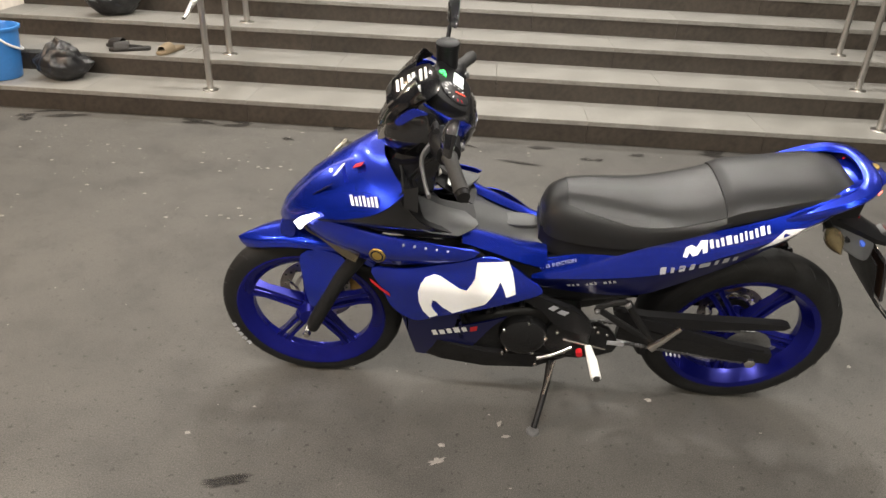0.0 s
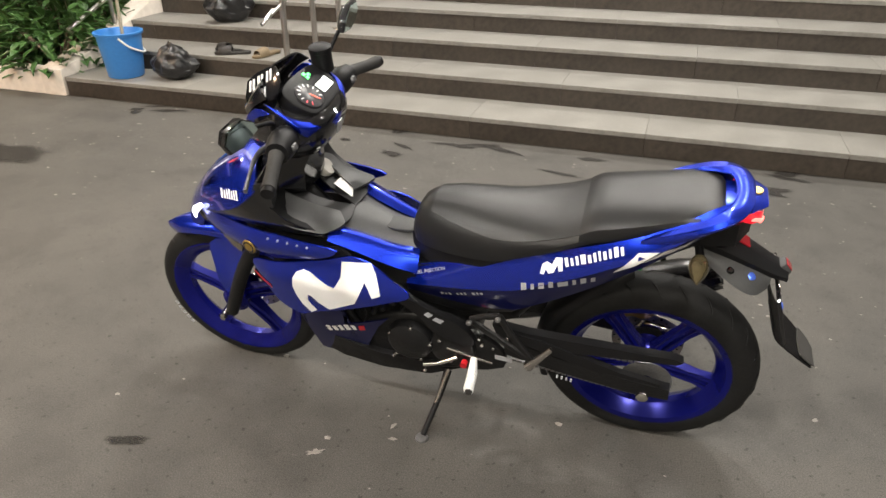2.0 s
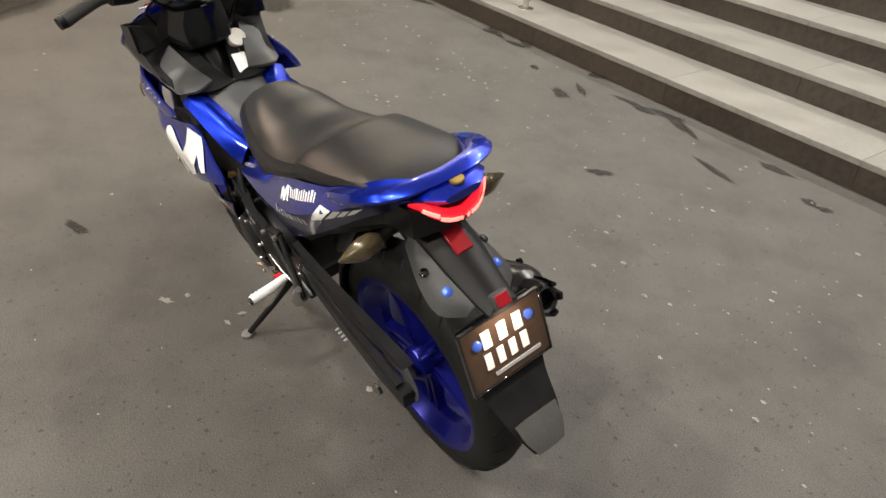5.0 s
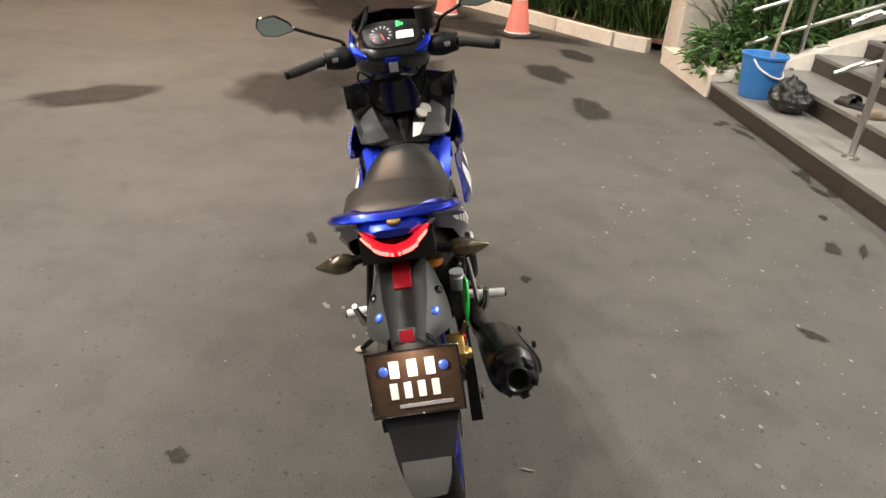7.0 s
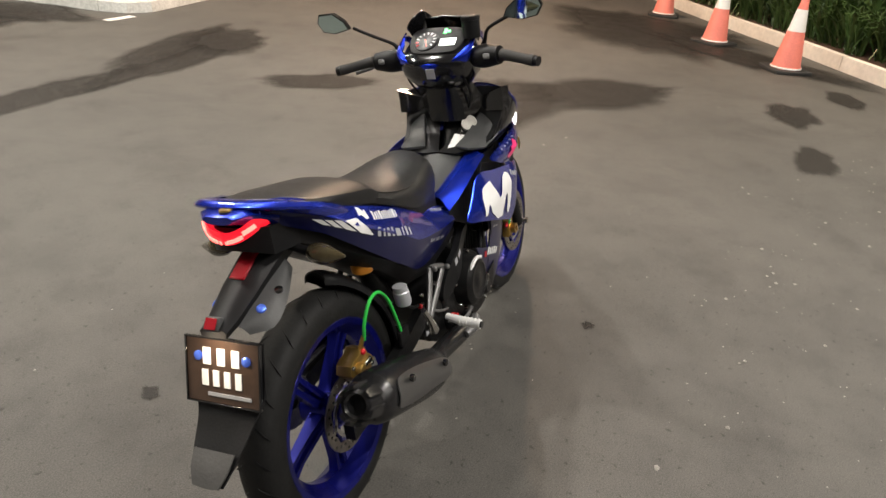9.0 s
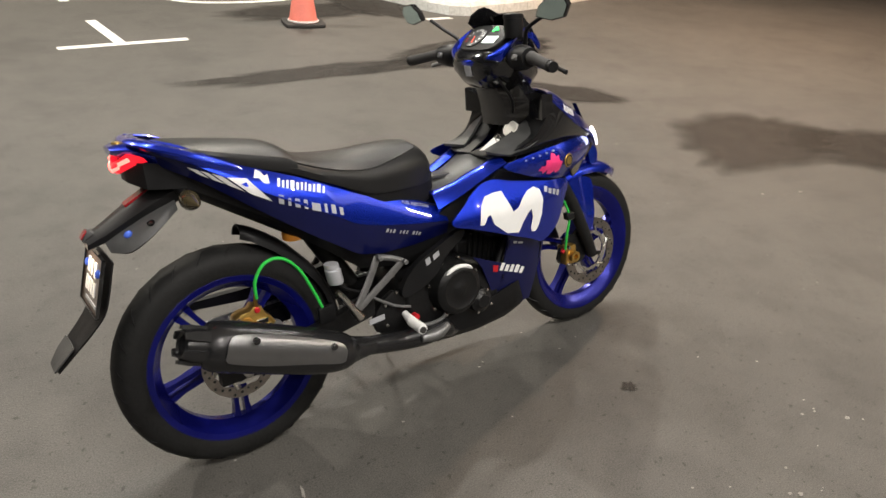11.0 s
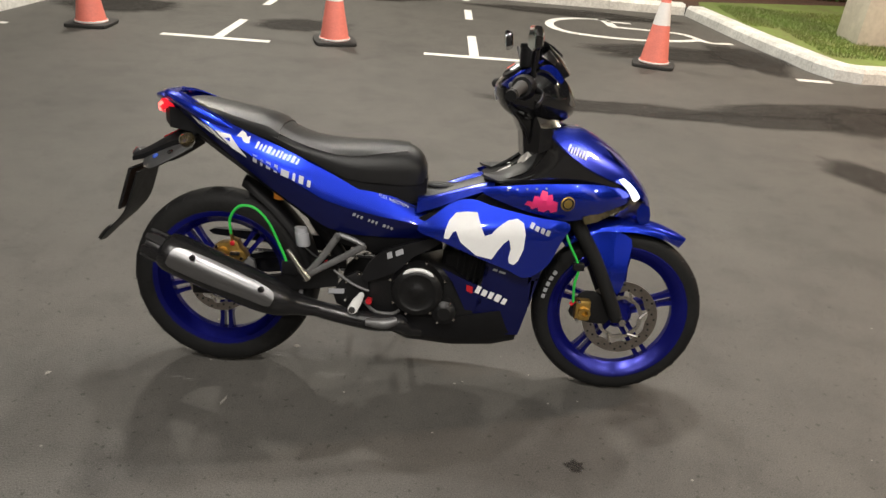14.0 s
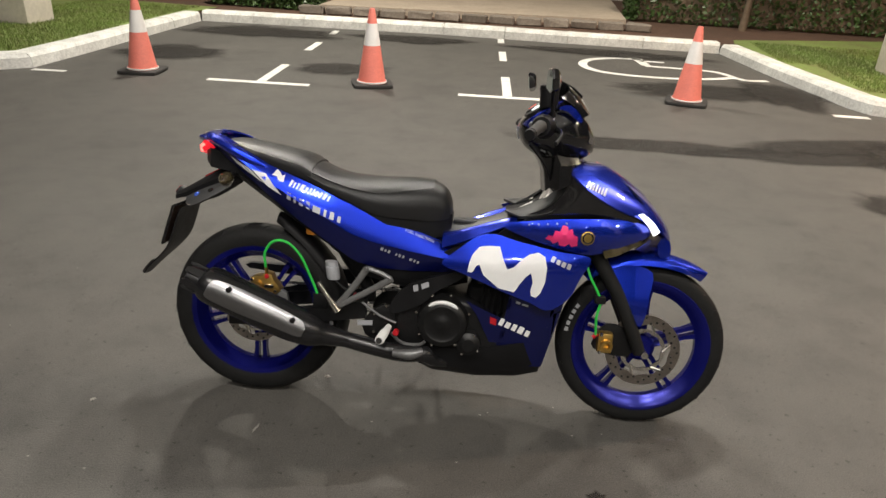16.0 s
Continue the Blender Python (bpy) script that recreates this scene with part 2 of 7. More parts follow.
def tube(points, radius, seg=10, n=4, bm=None, cap=True, flat=1.0):
    """A round bar along a smooth line; radius: a number or one for each point. flat squeezes it sideways."""
    rad = radius if isinstance(radius, (list, tuple)) else [radius] * len(points)
    path = spline([(*p, r) for p, r in zip(points, rad)], n) if n > 1 else [np.array((*p, r)) for p, r in zip(points, rad)]
    b = bmesh.new()
    side, rings = None, []
    for i, q in enumerate(path):
        d = Vector(path[min(i + 1, len(path) - 1)][:3] - path[max(i - 1, 0)][:3]).normalized()
        if side is None:
            side = d.cross(Vector((0, 0, 1)) if abs(d.z) < 0.9 else Vector((1, 0, 0))).normalized()
        side = (side - d * side.dot(d)).normalized()
        up = d.cross(side)
        c = Vector(q[:3])
        rings.append([b.verts.new(c + float(q[3]) * (math.cos(2 * math.pi * k / seg) * side * flat + math.sin(2 * math.pi * k / seg) * up)) for k in range(seg)])
    for a, c in zip(rings, rings[1:]):
        for k in range(seg):
            b.faces.new((a[k], a[(k + 1) % seg], c[(k + 1) % seg], c[k]))
    if cap:
        b.faces.new(rings[0][::-1])
        b.faces.new(rings[-1])
    bmesh.ops.recalc_face_normals(b, faces=b.faces[:])
    return merged(bm, b)


def loft(sections, bm=None, cap=True, ring=True):
    """A skin over sections, each a list of points of the same count."""
    b = bmesh.new()
    rows = [[b.verts.new(p) for p in s] for s in sections]
    n = len(rows[0])
    for a, c in zip(rows, rows[1:]):
        for k in range(n if ring else n - 1):
            j = (k + 1) % n
            b.faces.new((a[k], a[j], c[j], c[k]))
    if cap and ring:
        b.faces.new(rows[0][::-1])
        b.faces.new(rows[-1])
    bmesh.ops.recalc_face_normals(b, faces=b.faces[:])
    return merged(bm, b)


def slab(outline, y0, y1, bevel=0.0, seg=2, bm=None, plane="xz"):
    """A plate with the given outline, in x and z (or x and y), from y0 to y1, with rounded rims."""
    b = bmesh.new()
    put = (lambda u, v, w: (u, w, v)) if plane == "xz" else (lambda u, v, w: (u, v, w))
    lo = [b.verts.new(put(u, v, y0)) for u, v in outline]
    hi = [b.verts.new(put(u, v, y1)) for u, v in outline]
    n = len(lo)
    faces = [b.faces.new(lo), b.faces.new(hi[::-1])]
    for k in range(n):
        b.faces.new((lo[k], hi[k], hi[(k + 1) % n], lo[(k + 1) % n]))
    bmesh.ops.recalc_face_normals(b, faces=b.faces[:])
    if bevel:
        rims = [e for f in faces for e in f.edges]
        bmesh.ops.bevel(b, geom=rims, offset=bevel, segments=seg, affect="EDGES", profile=0.5)
    return merged(bm, b)


def smoothed(points, n=4):
    """A closed outline rounded through the points."""
    p = [np.array(q, float) for q in points]
    m, out = len(p), []
    for i in range(m):
        a, b_, c, d = p[i - 1], p[i], p[(i + 1) % m], p[(i + 2) % m]
        for k in range(n):
            t = k / n
            out.append(tuple(0.5 * (2 * b_ + (c - a) * t + (2 * a - 5 * b_ + 4 * c - d) * t * t + (3 * b_ - a - 3 * c + d) * t ** 3)))
    return out

# ---- ground ----
bm = bmesh.new()
bmesh.ops.create_grid(bm, x_segments=8, y_segments=8, size=300)
tagged(link_mesh("ground", bm, ASPHALT), "worn dark grey tarmac forecourt", "ground", kind="structure")


def patch(name, cx, cy, rx, ry, turn, seed, label="", material=None, z=0.003, rough=0.35):
    """A flat stain with an uneven outline that dries out towards its rim."""
    b = bmesh.new()
    damp = b.verts.layers.float.new("damp")
    rims = []
    for reach in (0.35, 0.75, 1.18):
        rim_ = []
        for k in range(72):
            a = 2 * math.pi * k / 72
            f = 1 + rough * (1.3 * noise.noise((math.cos(a) * 1.6 + seed * 7.3, math.sin(a) * 1.6, 0.5)) + 0.75 * noise.noise((math.cos(a) * 5, math.sin(a) * 5 + seed, 3.1))
                             + 0.14 * noise.noise((math.cos(a) * 14, math.sin(a) * 14 + seed, 8.1)))
            v = b.verts.new((rx * f * reach * math.cos(a), ry * f * reach * math.sin(a), 0))
            v[damp] = (1.18 - reach) / 0.43
            rim_.append(v)
        rims.append(rim_)
    mid = b.verts.new((0, 0, 0))
    mid[damp] = 2.5
    for k in range(72):
        j = (k + 1) % 72
        b.faces.new((mid, rims[0][k], rims[0][j]))
        for a_, c_ in zip(rims, rims[1:]):
            b.faces.new((a_[k], c_[k], c_[j], a_[j]))
    moved(b, pose(cx, cy, z, 0, 0, turn))
    return tagged(link_mesh(name, b, material or WET), label, "wet patch", "wet patches on the tarmac", "structure")


# ---- stairs: granite treads over dark risers, slightly askew to the parking bays ----
STAIR = pose(0, -2.411, 0, 0, 0, 2.19)
RISE, GOING, STEPS = 0.1448, 0.415, 9
XA, XB = -7.4, 4.62
stairs = thing("stairs", "wide flight of grey granite steps with dark risers", "stairs", kind="structure", at=STAIR)
slab_len = 1.06
pitch = (XB - XA) / round((XB - XA) / slab_len)
slab_meshes = {}
for s in range(STEPS):
    back = -(s * GOING)
    shift = (0.0, 0.46, 0.21, 0.68, 0.33)[s % 5] * pitch
    for k in range(int(round((XB - XA) / pitch)) + 1):
        x0 = max(XA, XA + k * pitch - shift)
        x1 = min(XB, XA + (k + 1) * pitch - shift)
        if x1 - x0 < 0.02:
            continue
        size = round(x1 - x0, 4)
        if size not in slab_meshes:
            t_ob = part("tread", box(0, size - 0.001, -GOING - 0.03, 0.006, -0.03, 0, 0.002), TREAD, stairs, smooth=False)
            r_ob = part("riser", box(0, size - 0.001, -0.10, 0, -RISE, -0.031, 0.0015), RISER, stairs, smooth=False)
            slab_meshes[size] = t_ob.data, r_ob.data
        else:
            t_ob, r_ob = new("tread", slab_meshes[size][0]), new("riser", slab_meshes[size][1])
            t_ob.parent = r_ob.parent = stairs
        t_ob.location = (x0, back, (s + 1) * RISE)
        r_ob.location = (x0, back, (s + 1) * RISE + (0.0002 * (k % 3)))
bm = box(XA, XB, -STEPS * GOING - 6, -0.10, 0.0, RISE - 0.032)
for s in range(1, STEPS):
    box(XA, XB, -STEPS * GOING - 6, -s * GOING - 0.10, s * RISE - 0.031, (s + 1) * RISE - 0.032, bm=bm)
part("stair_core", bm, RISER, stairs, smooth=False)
top = STEPS * RISE
part("landing", box(XA, XB, -STEPS * GOING - 8, -STEPS * GOING - 0.031, top - 0.03, top), TREAD, stairs, smooth=False)

# ---- closing walls behind the stairs and far round the lot ----
bm = box(XA - 2, 14, -STEPS * GOING - 8.2, -STEPS * GOING - 7.9, 0, 6)
ob = tagged(link_mesh("wall_entrance", bm, PAINTED, smooth=False), "plain pale rendered wall behind the entrance landing", "wall", kind="structure")
ob.matrix_world = STAIR
# unseen soffit, kept pale so that it returns soft light from above
bm = box(-9, 6.6, -11, 3.8, CANOPY_Z, CANOPY_Z + 0.3)
tagged(link_mesh("ceiling", bm, CEIL, smooth=False), "unseen pale canopy soffit added over the entrance forecourt", "ceiling", kind="structure")


# ---- railings ----
def post(parent, x, y, z, h, r=0.021):
    p = part("post", tube([(x, y, z + 0.004), (x, y, z + h)], r, 14, 1), STEEL, parent)
    part("flange", lathe([(0, 0.010), (r + 0.012, 0.010), (r + 0.030, 0.006), (r + 0.032, 0.0), (0, 0)], 18, at=(x, y, z)), STEEL, parent)
    return p


for rail_x in (2.735, -1.61):
    rail = thing("stair_railing", "brushed steel handrail on round posts fixed to the granite steps", "railing", "stair railings", at=STAIR)
    feet = []
    for s in (0, 1, 2, 4, 6, 8):
        y = -s * GOING - 0.18
        post(rail, rail_x, y, (s + 1) * RISE, 0.86)
        feet.append((rail_x, y, (s + 1) * RISE + 0.88))
    for drop in (0.0, 0.28):
        line = [(x, y, z - drop) for x, y, z in (feet[0], feet[-1])]
        part("handrail", tube([(line[0][0], line[0][1] + 0.12, line[0][2] - 0.02), line[0], line[1], (line[1][0], line[1][1] - 0.1, line[1][2] + 0.02)],
                              0.022 if drop == 0 else 0.012, 12, 3), STEEL, rail)

# sloping white side wall of the stairs, with its own three-bar railing
parapet = thing("stair_side_wall", "white rendered sloping side wall beside the steps", "wall", kind="structure", at=STAIR)
prof = [(0.02, 0.0), (0.02, 0.20), (-0.55, 0.34), (-STEPS * GOING, STEPS * RISE + 0.22), (-STEPS * GOING - 2, STEPS * RISE + 0.22), (-STEPS * GOING - 2, 0)]
bm = slab(prof, XB + 0.004, XB + 0.22, 0.012)
moved(bm, Matrix(((0, 1, 0, 0), (1, 0, 0, 0), (0, 0, 1, 0), (0, 0, 0, 1))))
bmesh.ops.recalc_face_normals(bm, faces=bm.faces[:])
part("coping", bm, PAINTED, parapet)
side_rail = thing("side_railing", "three-bar polished steel railing on the white side wall", "railing", "stair railings", at=STAIR)
for k in range(4):
    y = -0.75 - k * 1.05
    z = 0.34 + (-y - 0.55) * (STEPS * RISE - 0.12) / (STEPS * GOING - 0.55)
    post(side_rail, XB + 0.11, y, z - 0.012, 0.82, 0.018)
for h in (0.22, 0.50, 0.80):
    y0, y1 = -0.25, -4.1
    z0 = 0.34 + (-y0 - 0.55) * (STEPS * RISE - 0.12) / (STEPS * GOING - 0.55)
    z1 = 0.34 + (-y1 - 0.55) * (STEPS * RISE - 0.12) / (STEPS * GOING - 0.55)
    part("rail", tube([(XB + 0.11, y0, z0 + h), (XB + 0.11, y1, z1 + h)], 0.017, 10, 1), STEEL, side_rail)


# ---- planter along the forecourt ----
def kerb_run(name, line, width, height, material, label, piece=0.9, group="kerbs"):
    """Kerb stones set end to end along a line, each with a rounded upper edge. The line is the foot on the road side; the kerb lies to its left."""
    run = thing(name, label, "kerb", group, "structure")
    for (ax, ay), (bx, by) in zip(line, line[1:]):
        length, turn = math.hypot(bx - ax, by - ay), math.degrees(math.atan2(by - ay, bx - ax))
        n = max(1, round(length / piece))
        me = None
        for k in range(n):
            l = length / n - 0.006
            if me is None:
                b = loft([[(x, 0, -0.02), (x, 0.012, height * 0.72), (x, 0.045, height), (x, width, height), (x, width, -0.02)] for x in (0, l)])
                ob = part("kerb_stone", b, material, run, smooth=False)
                me = ob.data
            else:
                ob = new("kerb_stone", me)
                ob.parent = run
            f = k / n
            ob.matrix_local = pose(ax + (bx - ax) * f, ay + (by - ay) * f, 0.0, 0.0, random.uniform(-0.15, 0.15), turn + random.uniform(-0.3, 0.3))
    return run


bed_line = [(4.77, -2.35), (5.98, -2.31)]
kerb_run("planter_kerb", [(11.59, 1.60), (10.72, 1.00), (9.39, 0.03), (8.31, -0.82), (7.54, -1.36), (6.81, -1.90), (6.56, -2.21)][::-1], 0.14, 0.15, PAINTED, "low pale painted kerb edging the planting bed", 1.6)
kerb_run("planter_kerb", bed_line[::-1], -0.14, 0.17, PAINTED, "low pale painted kerb edging the planting bed", 1.4)

column = thing("entrance_column", "square white rendered canopy column beside the planting", "column")
part("shaft", box(6.00, 6.50, -2.83, -2.31, 0.0, CANOPY_Z, 0.02, 2), PAINTED, column)

bm = bmesh.new()
vs = [bm.verts.new((x, y, 0.08)) for x, y in ((4.77, -2.45), (6.56, -2.40), (6.86, -1.97), (7.59, -1.44), (8.31, -0.90), (9.39, -0.07), (10.71, 0.90), (11.59, 1.51), (14.32, -0.03), (12.39, -7.20), (4.92, -7.61))]
bm.faces.new(vs)
bmesh.ops.recalc_face_normals(bm, faces=bm.faces[:])
tagged(link_mesh("planting_bed", bm, SOIL), "dark reddish soil of the planting bed", "soil", kind="structure")


def blades(name, spots, length, width, material, label, seed, droop=1.0, parent=None):
    """Tufts of long arching leaves, each a tapered folded strip."""
    rng = random.Random(seed)
    verts, faces = [], []
    for cx, cy, cz, count_, size in spots:
        for _ in range(count_):
            a = rng.uniform(0, 2 * math.pi)
            l, w = length * size * rng.uniform(0.6, 1.15), width * rng.uniform(0.7, 1.2)
            reach, bx, by = rng.uniform(0.35, 0.95) * droop, cx + rng.uniform(-0.10, 0.10), cy + rng.uniform(-0.10, 0.10)
            tw = rng.uniform(-0.5, 0.5)
            base = len(verts)
            for k in range(5):
                f = k / 4
                out, up = l * reach * f, l * (math.sin(f * math.pi * 0.62) * (1.25 - 0.6 * reach)) * 0.8
                ww = w * (0.45 + 1.3 * f if f < 0.4 else 1.0 - ((f - 0.4) / 0.6) ** 2) + 0.0015
                px, py = -math.sin(a + tw * f), math.cos(a + tw * f)
                x, y, z = bx + out * math.cos(a), by + out * math.sin(a), cz + up
                verts += [(x - px * ww, y - py * ww, z), (x, y, z - ww * 0.35), (x + px * ww, y + py * ww, z)]
            for k in range(4):
                q = base + 3 * k
                faces += [(q, q + 1, q + 4, q + 3), (q + 1, q + 2, q + 5, q + 4)]
    me = bpy.data.meshes.new(name)
    me.from_pydata(verts, [], faces)
    me.materials.append(material)
    for p in me.polygons:
        p.use_smooth = True
    ob = new(name, me)
    if label:
        tagged(ob, label, "plant", kind="stuff")
    return ob


rng = random.Random(4)
row = [(7.12, -2.25), (7.75, -1.81), (8.48, -1.20), (9.28, -0.58), (10.17, 0.12), (11.05, 0.72), (11.92, 1.36)]
spots = []
for (ax, ay), (bx, by) in zip(row, row[1:]):
    for k in range(9):
        f = k / 9
        for depth in (0.0, 0.35, 0.8, 1.3):
            spots.append((ax + (bx - ax) * f + depth * 0.55 + rng.uniform(-0.1, 0.1), ay + (by - ay) * f - depth * 0.8 + rng.uniform(-0.1, 0.1), 0.08 + depth * 0.12, 15, 1.0 + depth * 0.35))
blades("border_grass", spots, 0.75, 0.016, LEAF, "dense dark green strap-leaved border plants", 5)
spots = [(6.6 + rng.uniform(-0.1, 0.9), -2.95 - 0.3 * k + rng.uniform(-0.2, 0.2), 0.08, 16, 1.6) for k in range(8)]
spots += [(5.02 + rng.uniform(0, 1.25), -2.9 - rng.uniform(0, 2.6), 0.1, 18, 1.7) for k in range(34)]
blades("strap_leaf_clump", spots, 0.85, 0.014, LEAF, "tall arching strap-leaved plants behind the steps", 6)


def broad_shrub(x, y, z, r, h, count_, seed, leaf=0.085):
    """A low bush of broad pointed leaves on short stems."""
    rg = random.Random(seed)
    sh = thing("broadleaf_shrub", "low bright green bush with broad leaves in the bed", "shrub", "shrubs in the bed", at=pose(x, y, z))
    bm_ = bmesh.new()
    for k in range(9):
        a = rg.uniform(0, 6.28)
        tube([(0, 0, 0), (r * 0.35 * math.cos(a), r * 0.35 * math.sin(a), h * 0.5), (r * 0.7 * math.cos(a), r * 0.7 * math.sin(a), h * 0.85)], [0.008, 0.006, 0.003], 5, 2, bm_)
    tagged(part("stem", bm_, BARK, sh), kind="stuff")
    verts, faces = [], []
    for k in range(count_):
        a, e = rg.uniform(0, 6.28), rg.uniform(0.05, 1.0)
        rad = r * math.sqrt(1 - (e - 0.35) ** 2 * 0.9) * rg.uniform(0.55, 1.08)
        c = Vector((rad * math.cos(a), rad * math.sin(a), h * e * rg.uniform(0.85, 1.1)))
        d = Vector((math.cos(a) + rg.uniform(-0.6, 0.6), math.sin(a) + rg.uniform(-0.6, 0.6), rg.uniform(-0.45, 0.7))).normalized()
        sd = d.cross(Vector((0, 0, 1))).normalized()
        up = sd.cross(d)
        l, w = leaf * rg.uniform(0.7, 1.3), leaf * 0.42 * rg.uniform(0.7, 1.2)
        b0 = len(verts)
        for f, ww, lift in ((0, 0.1, 0), (0.3, 0.9, 0.012), (0.62, 0.85, 0.01), (1.0, 0.05, -0.02)):
            m_ = c + d * l * 2 * f + up * lift
            verts += [tuple(m_ - sd * w * ww + up * 0.012), tuple(m_), tuple(m_ + sd * w * ww + up * 0.012)]
        for q in range(3):
            o = b0 + 3 * q
            faces += [(o, o + 1, o + 4, o + 3), (o + 1, o + 2, o + 5, o + 4)]
    me = bpy.data.meshes.new("foliage")
    me.from_pydata(verts, [], faces)
    me.materials.append(LEAF2)
    f_ob = new("foliage", me)
    f_ob.parent = sh
    return sh


broad_shrub(5.0, -2.56, 0.08, 0.36, 0.42, 230, 1)
broad_shrub(5.45, -2.65, 0.08, 0.32, 0.36, 170, 2)
broad_shrub(5.27, -3.02, 0.08, 0.42, 0.62, 220, 3, 0.1)
broad_shrub(5.82, -3.07, 0.08, 0.35, 0.5, 150, 4)


# ---- traffic cones ----
def traffic_cone(label):
    cone = thing("traffic_cone", label, "traffic cone", "traffic cones")
    pts = smoothed([(-0.20, -0.14), (-0.14, -0.20), (0.14, -0.20), (0.20, -0.14), (0.20, 0.14), (0.14, 0.20), (-0.14, 0.20), (-0.20, 0.14)], 2)
    part("base", slab(pts, 0.0, 0.035, 0.008, bm=None, plane="xy"), RUBBER, cone, "black rubber base")
    rad = lambda z: 0.142 - 0.115 * (z - 0.035) / 0.715
    def ring(z0, z1, lip=0.0):
        t = 0.004
        return lathe([(rad(z0) + lip, z0), (rad(z1) + lip, z1), (rad(z1) - t, z1), (rad(z0) - t, z0)], 36, closed=True)
    part("lower_body", lathe([(0.150, 0.035), (0.150, 0.05), (rad(0.055), 0.056), (rad(0.40), 0.40), (rad(0.40) - 0.004, 0.40), (0.138, 0.036)], 36, closed=True), CONE, cone)
    part("reflective_band", ring(0.40, 0.61, 0.0012), CONEW, cone, "white reflective sleeve")
    part("upper_body", lathe([(rad(0.61), 0.61), (rad(0.735), 0.735), (rad(0.75) - 0.003, 0.750), (0.016, 0.750), (0.014, 0.70)], 36), CONE, cone)
    part("foot_ring", lathe([(0.149, 0.037), (0.153, 0.039), (0.153, 0.050), (0.149, 0.053)], 36, closed=True), CONEW, cone)
    return cone


first = traffic_cone("red plastic traffic cone with a white reflective band")
first.matrix_world = pose(-3.203, 4.813, 0, 0, 0, 8)
for x, y, r, lean_ in ((-0.842, 5.046, 20, 0), (2.348, 5.383, -12, 0), (6.943, -0.741, 30, 0), (7.924, 0.098, 55, 0), (9.554, 1.016, 10, 0)):
    copy_thing(first, pose(x, y, 0, 0, 0, r))


# ---- cleaning things and bags on the steps ----
def on_step(x, s, back=0.2, turn=0.0):
    return STAIR @ pose(x, -s * GOING - back, (s + 1) * RISE + 0.001, 0, 0, turn)


bucket = thing("bucket", "bright blue plastic bucket with a white handle", "bucket", at=on_step(4.19, 0, 0.19, 40))
part("pail", lathe([(0, 0.0), (0.125, 0.0), (0.132, 0.008), (0.165, 0.315), (0.178, 0.318), (0.180, 0.335), (0.168, 0.337), (0.161, 0.322), (0.128, 0.014), (0, 0.012)], 40), BUCKET, bucket)
part("bail", tube([(0.0, -0.181, 0.31), (-0.06, -0.165, 0.245), (-0.14, -0.09, 0.19), (-0.165, 0.0, 0.175), (-0.14, 0.09, 0.19), (-0.06, 0.165, 0.245), (0.0, 0.181, 0.31)], 0.008, 8, 4), HANDLEW, bucket, "white plastic carrying handle")
mop = thing("mop_handle", "pale wooden mop stick standing in the bucket", "mop", at=on_step(4.19, 0, 0.19, 0))
part("stick", tube([(0.02, -0.05, 0.03), (0.04, -0.14, 1.3)], 0.0125, 10, 1), WOODP, mop)


def bin_bag(m, rx, ry, h, seed, label):
    """A tied, sagging plastic sack."""
    bag = bmesh.new()
    bmesh.ops.create_icosphere(bag, subdivisions=5, radius=1)
    for v in bag.verts:
        d = v.co.normalized()
        crease = noise.noise(d * 2.2 + Vector((seed, 0, 0))) * 0.20 + abs(noise.noise(d * 3.2 + Vector((0, seed, 0)))) * 0.14 + noise.noise(d * 9) * 0.018
        zz = (d.z + 1) / 2
        waist = 1.0 - 0.55 * max(0, zz - 0.45) / 0.55
        v.co = Vector((d.x * rx * waist * (1 + crease), d.y * ry * waist * (1 + crease), max(0.0, h * zz * (1 + crease * 0.6) - 0.02)))
    ob = link_mesh("bin_bag", bag, BAG)
    ob.matrix_world = m
    return tagged(ob, label, "bag", "black bags on the steps")


bin_bag(on_step(3.77, 0, 0.25, 10), 0.17, 0.14, 0.27, 3, "slumped black plastic sack on the lowest step")
bin_bag(on_step(3.76, 2, 0.20, 40), 0.19, 0.14, 0.32, 8, "full black plastic sack on an upper step")


def slipper(m, material, label):
    sh = thing("slipper", label, "shoe", "shoes on the steps", at=m)
    sole = smoothed([(-0.13, -0.032), (-0.05, -0.036), (0.07, -0.048), (0.13, -0.025), (0.13, 0.02), (0.06, 0.042), (-0.05, 0.034), (-0.13, 0.032)], 3)
    part("sole", slab(sole, 0.0, 0.022, 0.005, plane="xy"), material, sh)
    bm_ = loft([[(x, 0.046 * math.cos(a) * w, 0.018 + 0.05 * math.sin(a) * w) for a in np.linspace(0, math.pi, 9)] + [(x, 0.042 * math.cos(a) * w, 0.018 + 0.046 * math.sin(a) * w) for a in np.linspace(math.pi, 0, 9)] for x, w in ((0.0, 1.0), (0.05, 0.98), (0.10, 0.75))], cap=True)
    part("strap", bm_, material, sh)
    return sh


slipper(on_step(3.43, 1, 0.11, 25), SHOEM, "worn black slipper lying on a step")
slipper(on_step(3.51, 1, 0.18, -10), SHOEM, "worn black slipper lying on a step")
slipper(on_step(3.15, 1, 0.14, 80), SHOEB, "tan sandal lying on a step")

# ---- parking bays across the forecourt ----
marks = 0


def line_mark(points, label, z=0.004):
    b = bmesh.new()
    b.faces.new([b.verts.new((x, y, z)) for x, y in points])
    bmesh.ops.recalc_face_normals(b, faces=b.faces[:])
    return tagged(link_mesh("bay_line", b, LINE), label, "road marking", "bay lines", "structure")


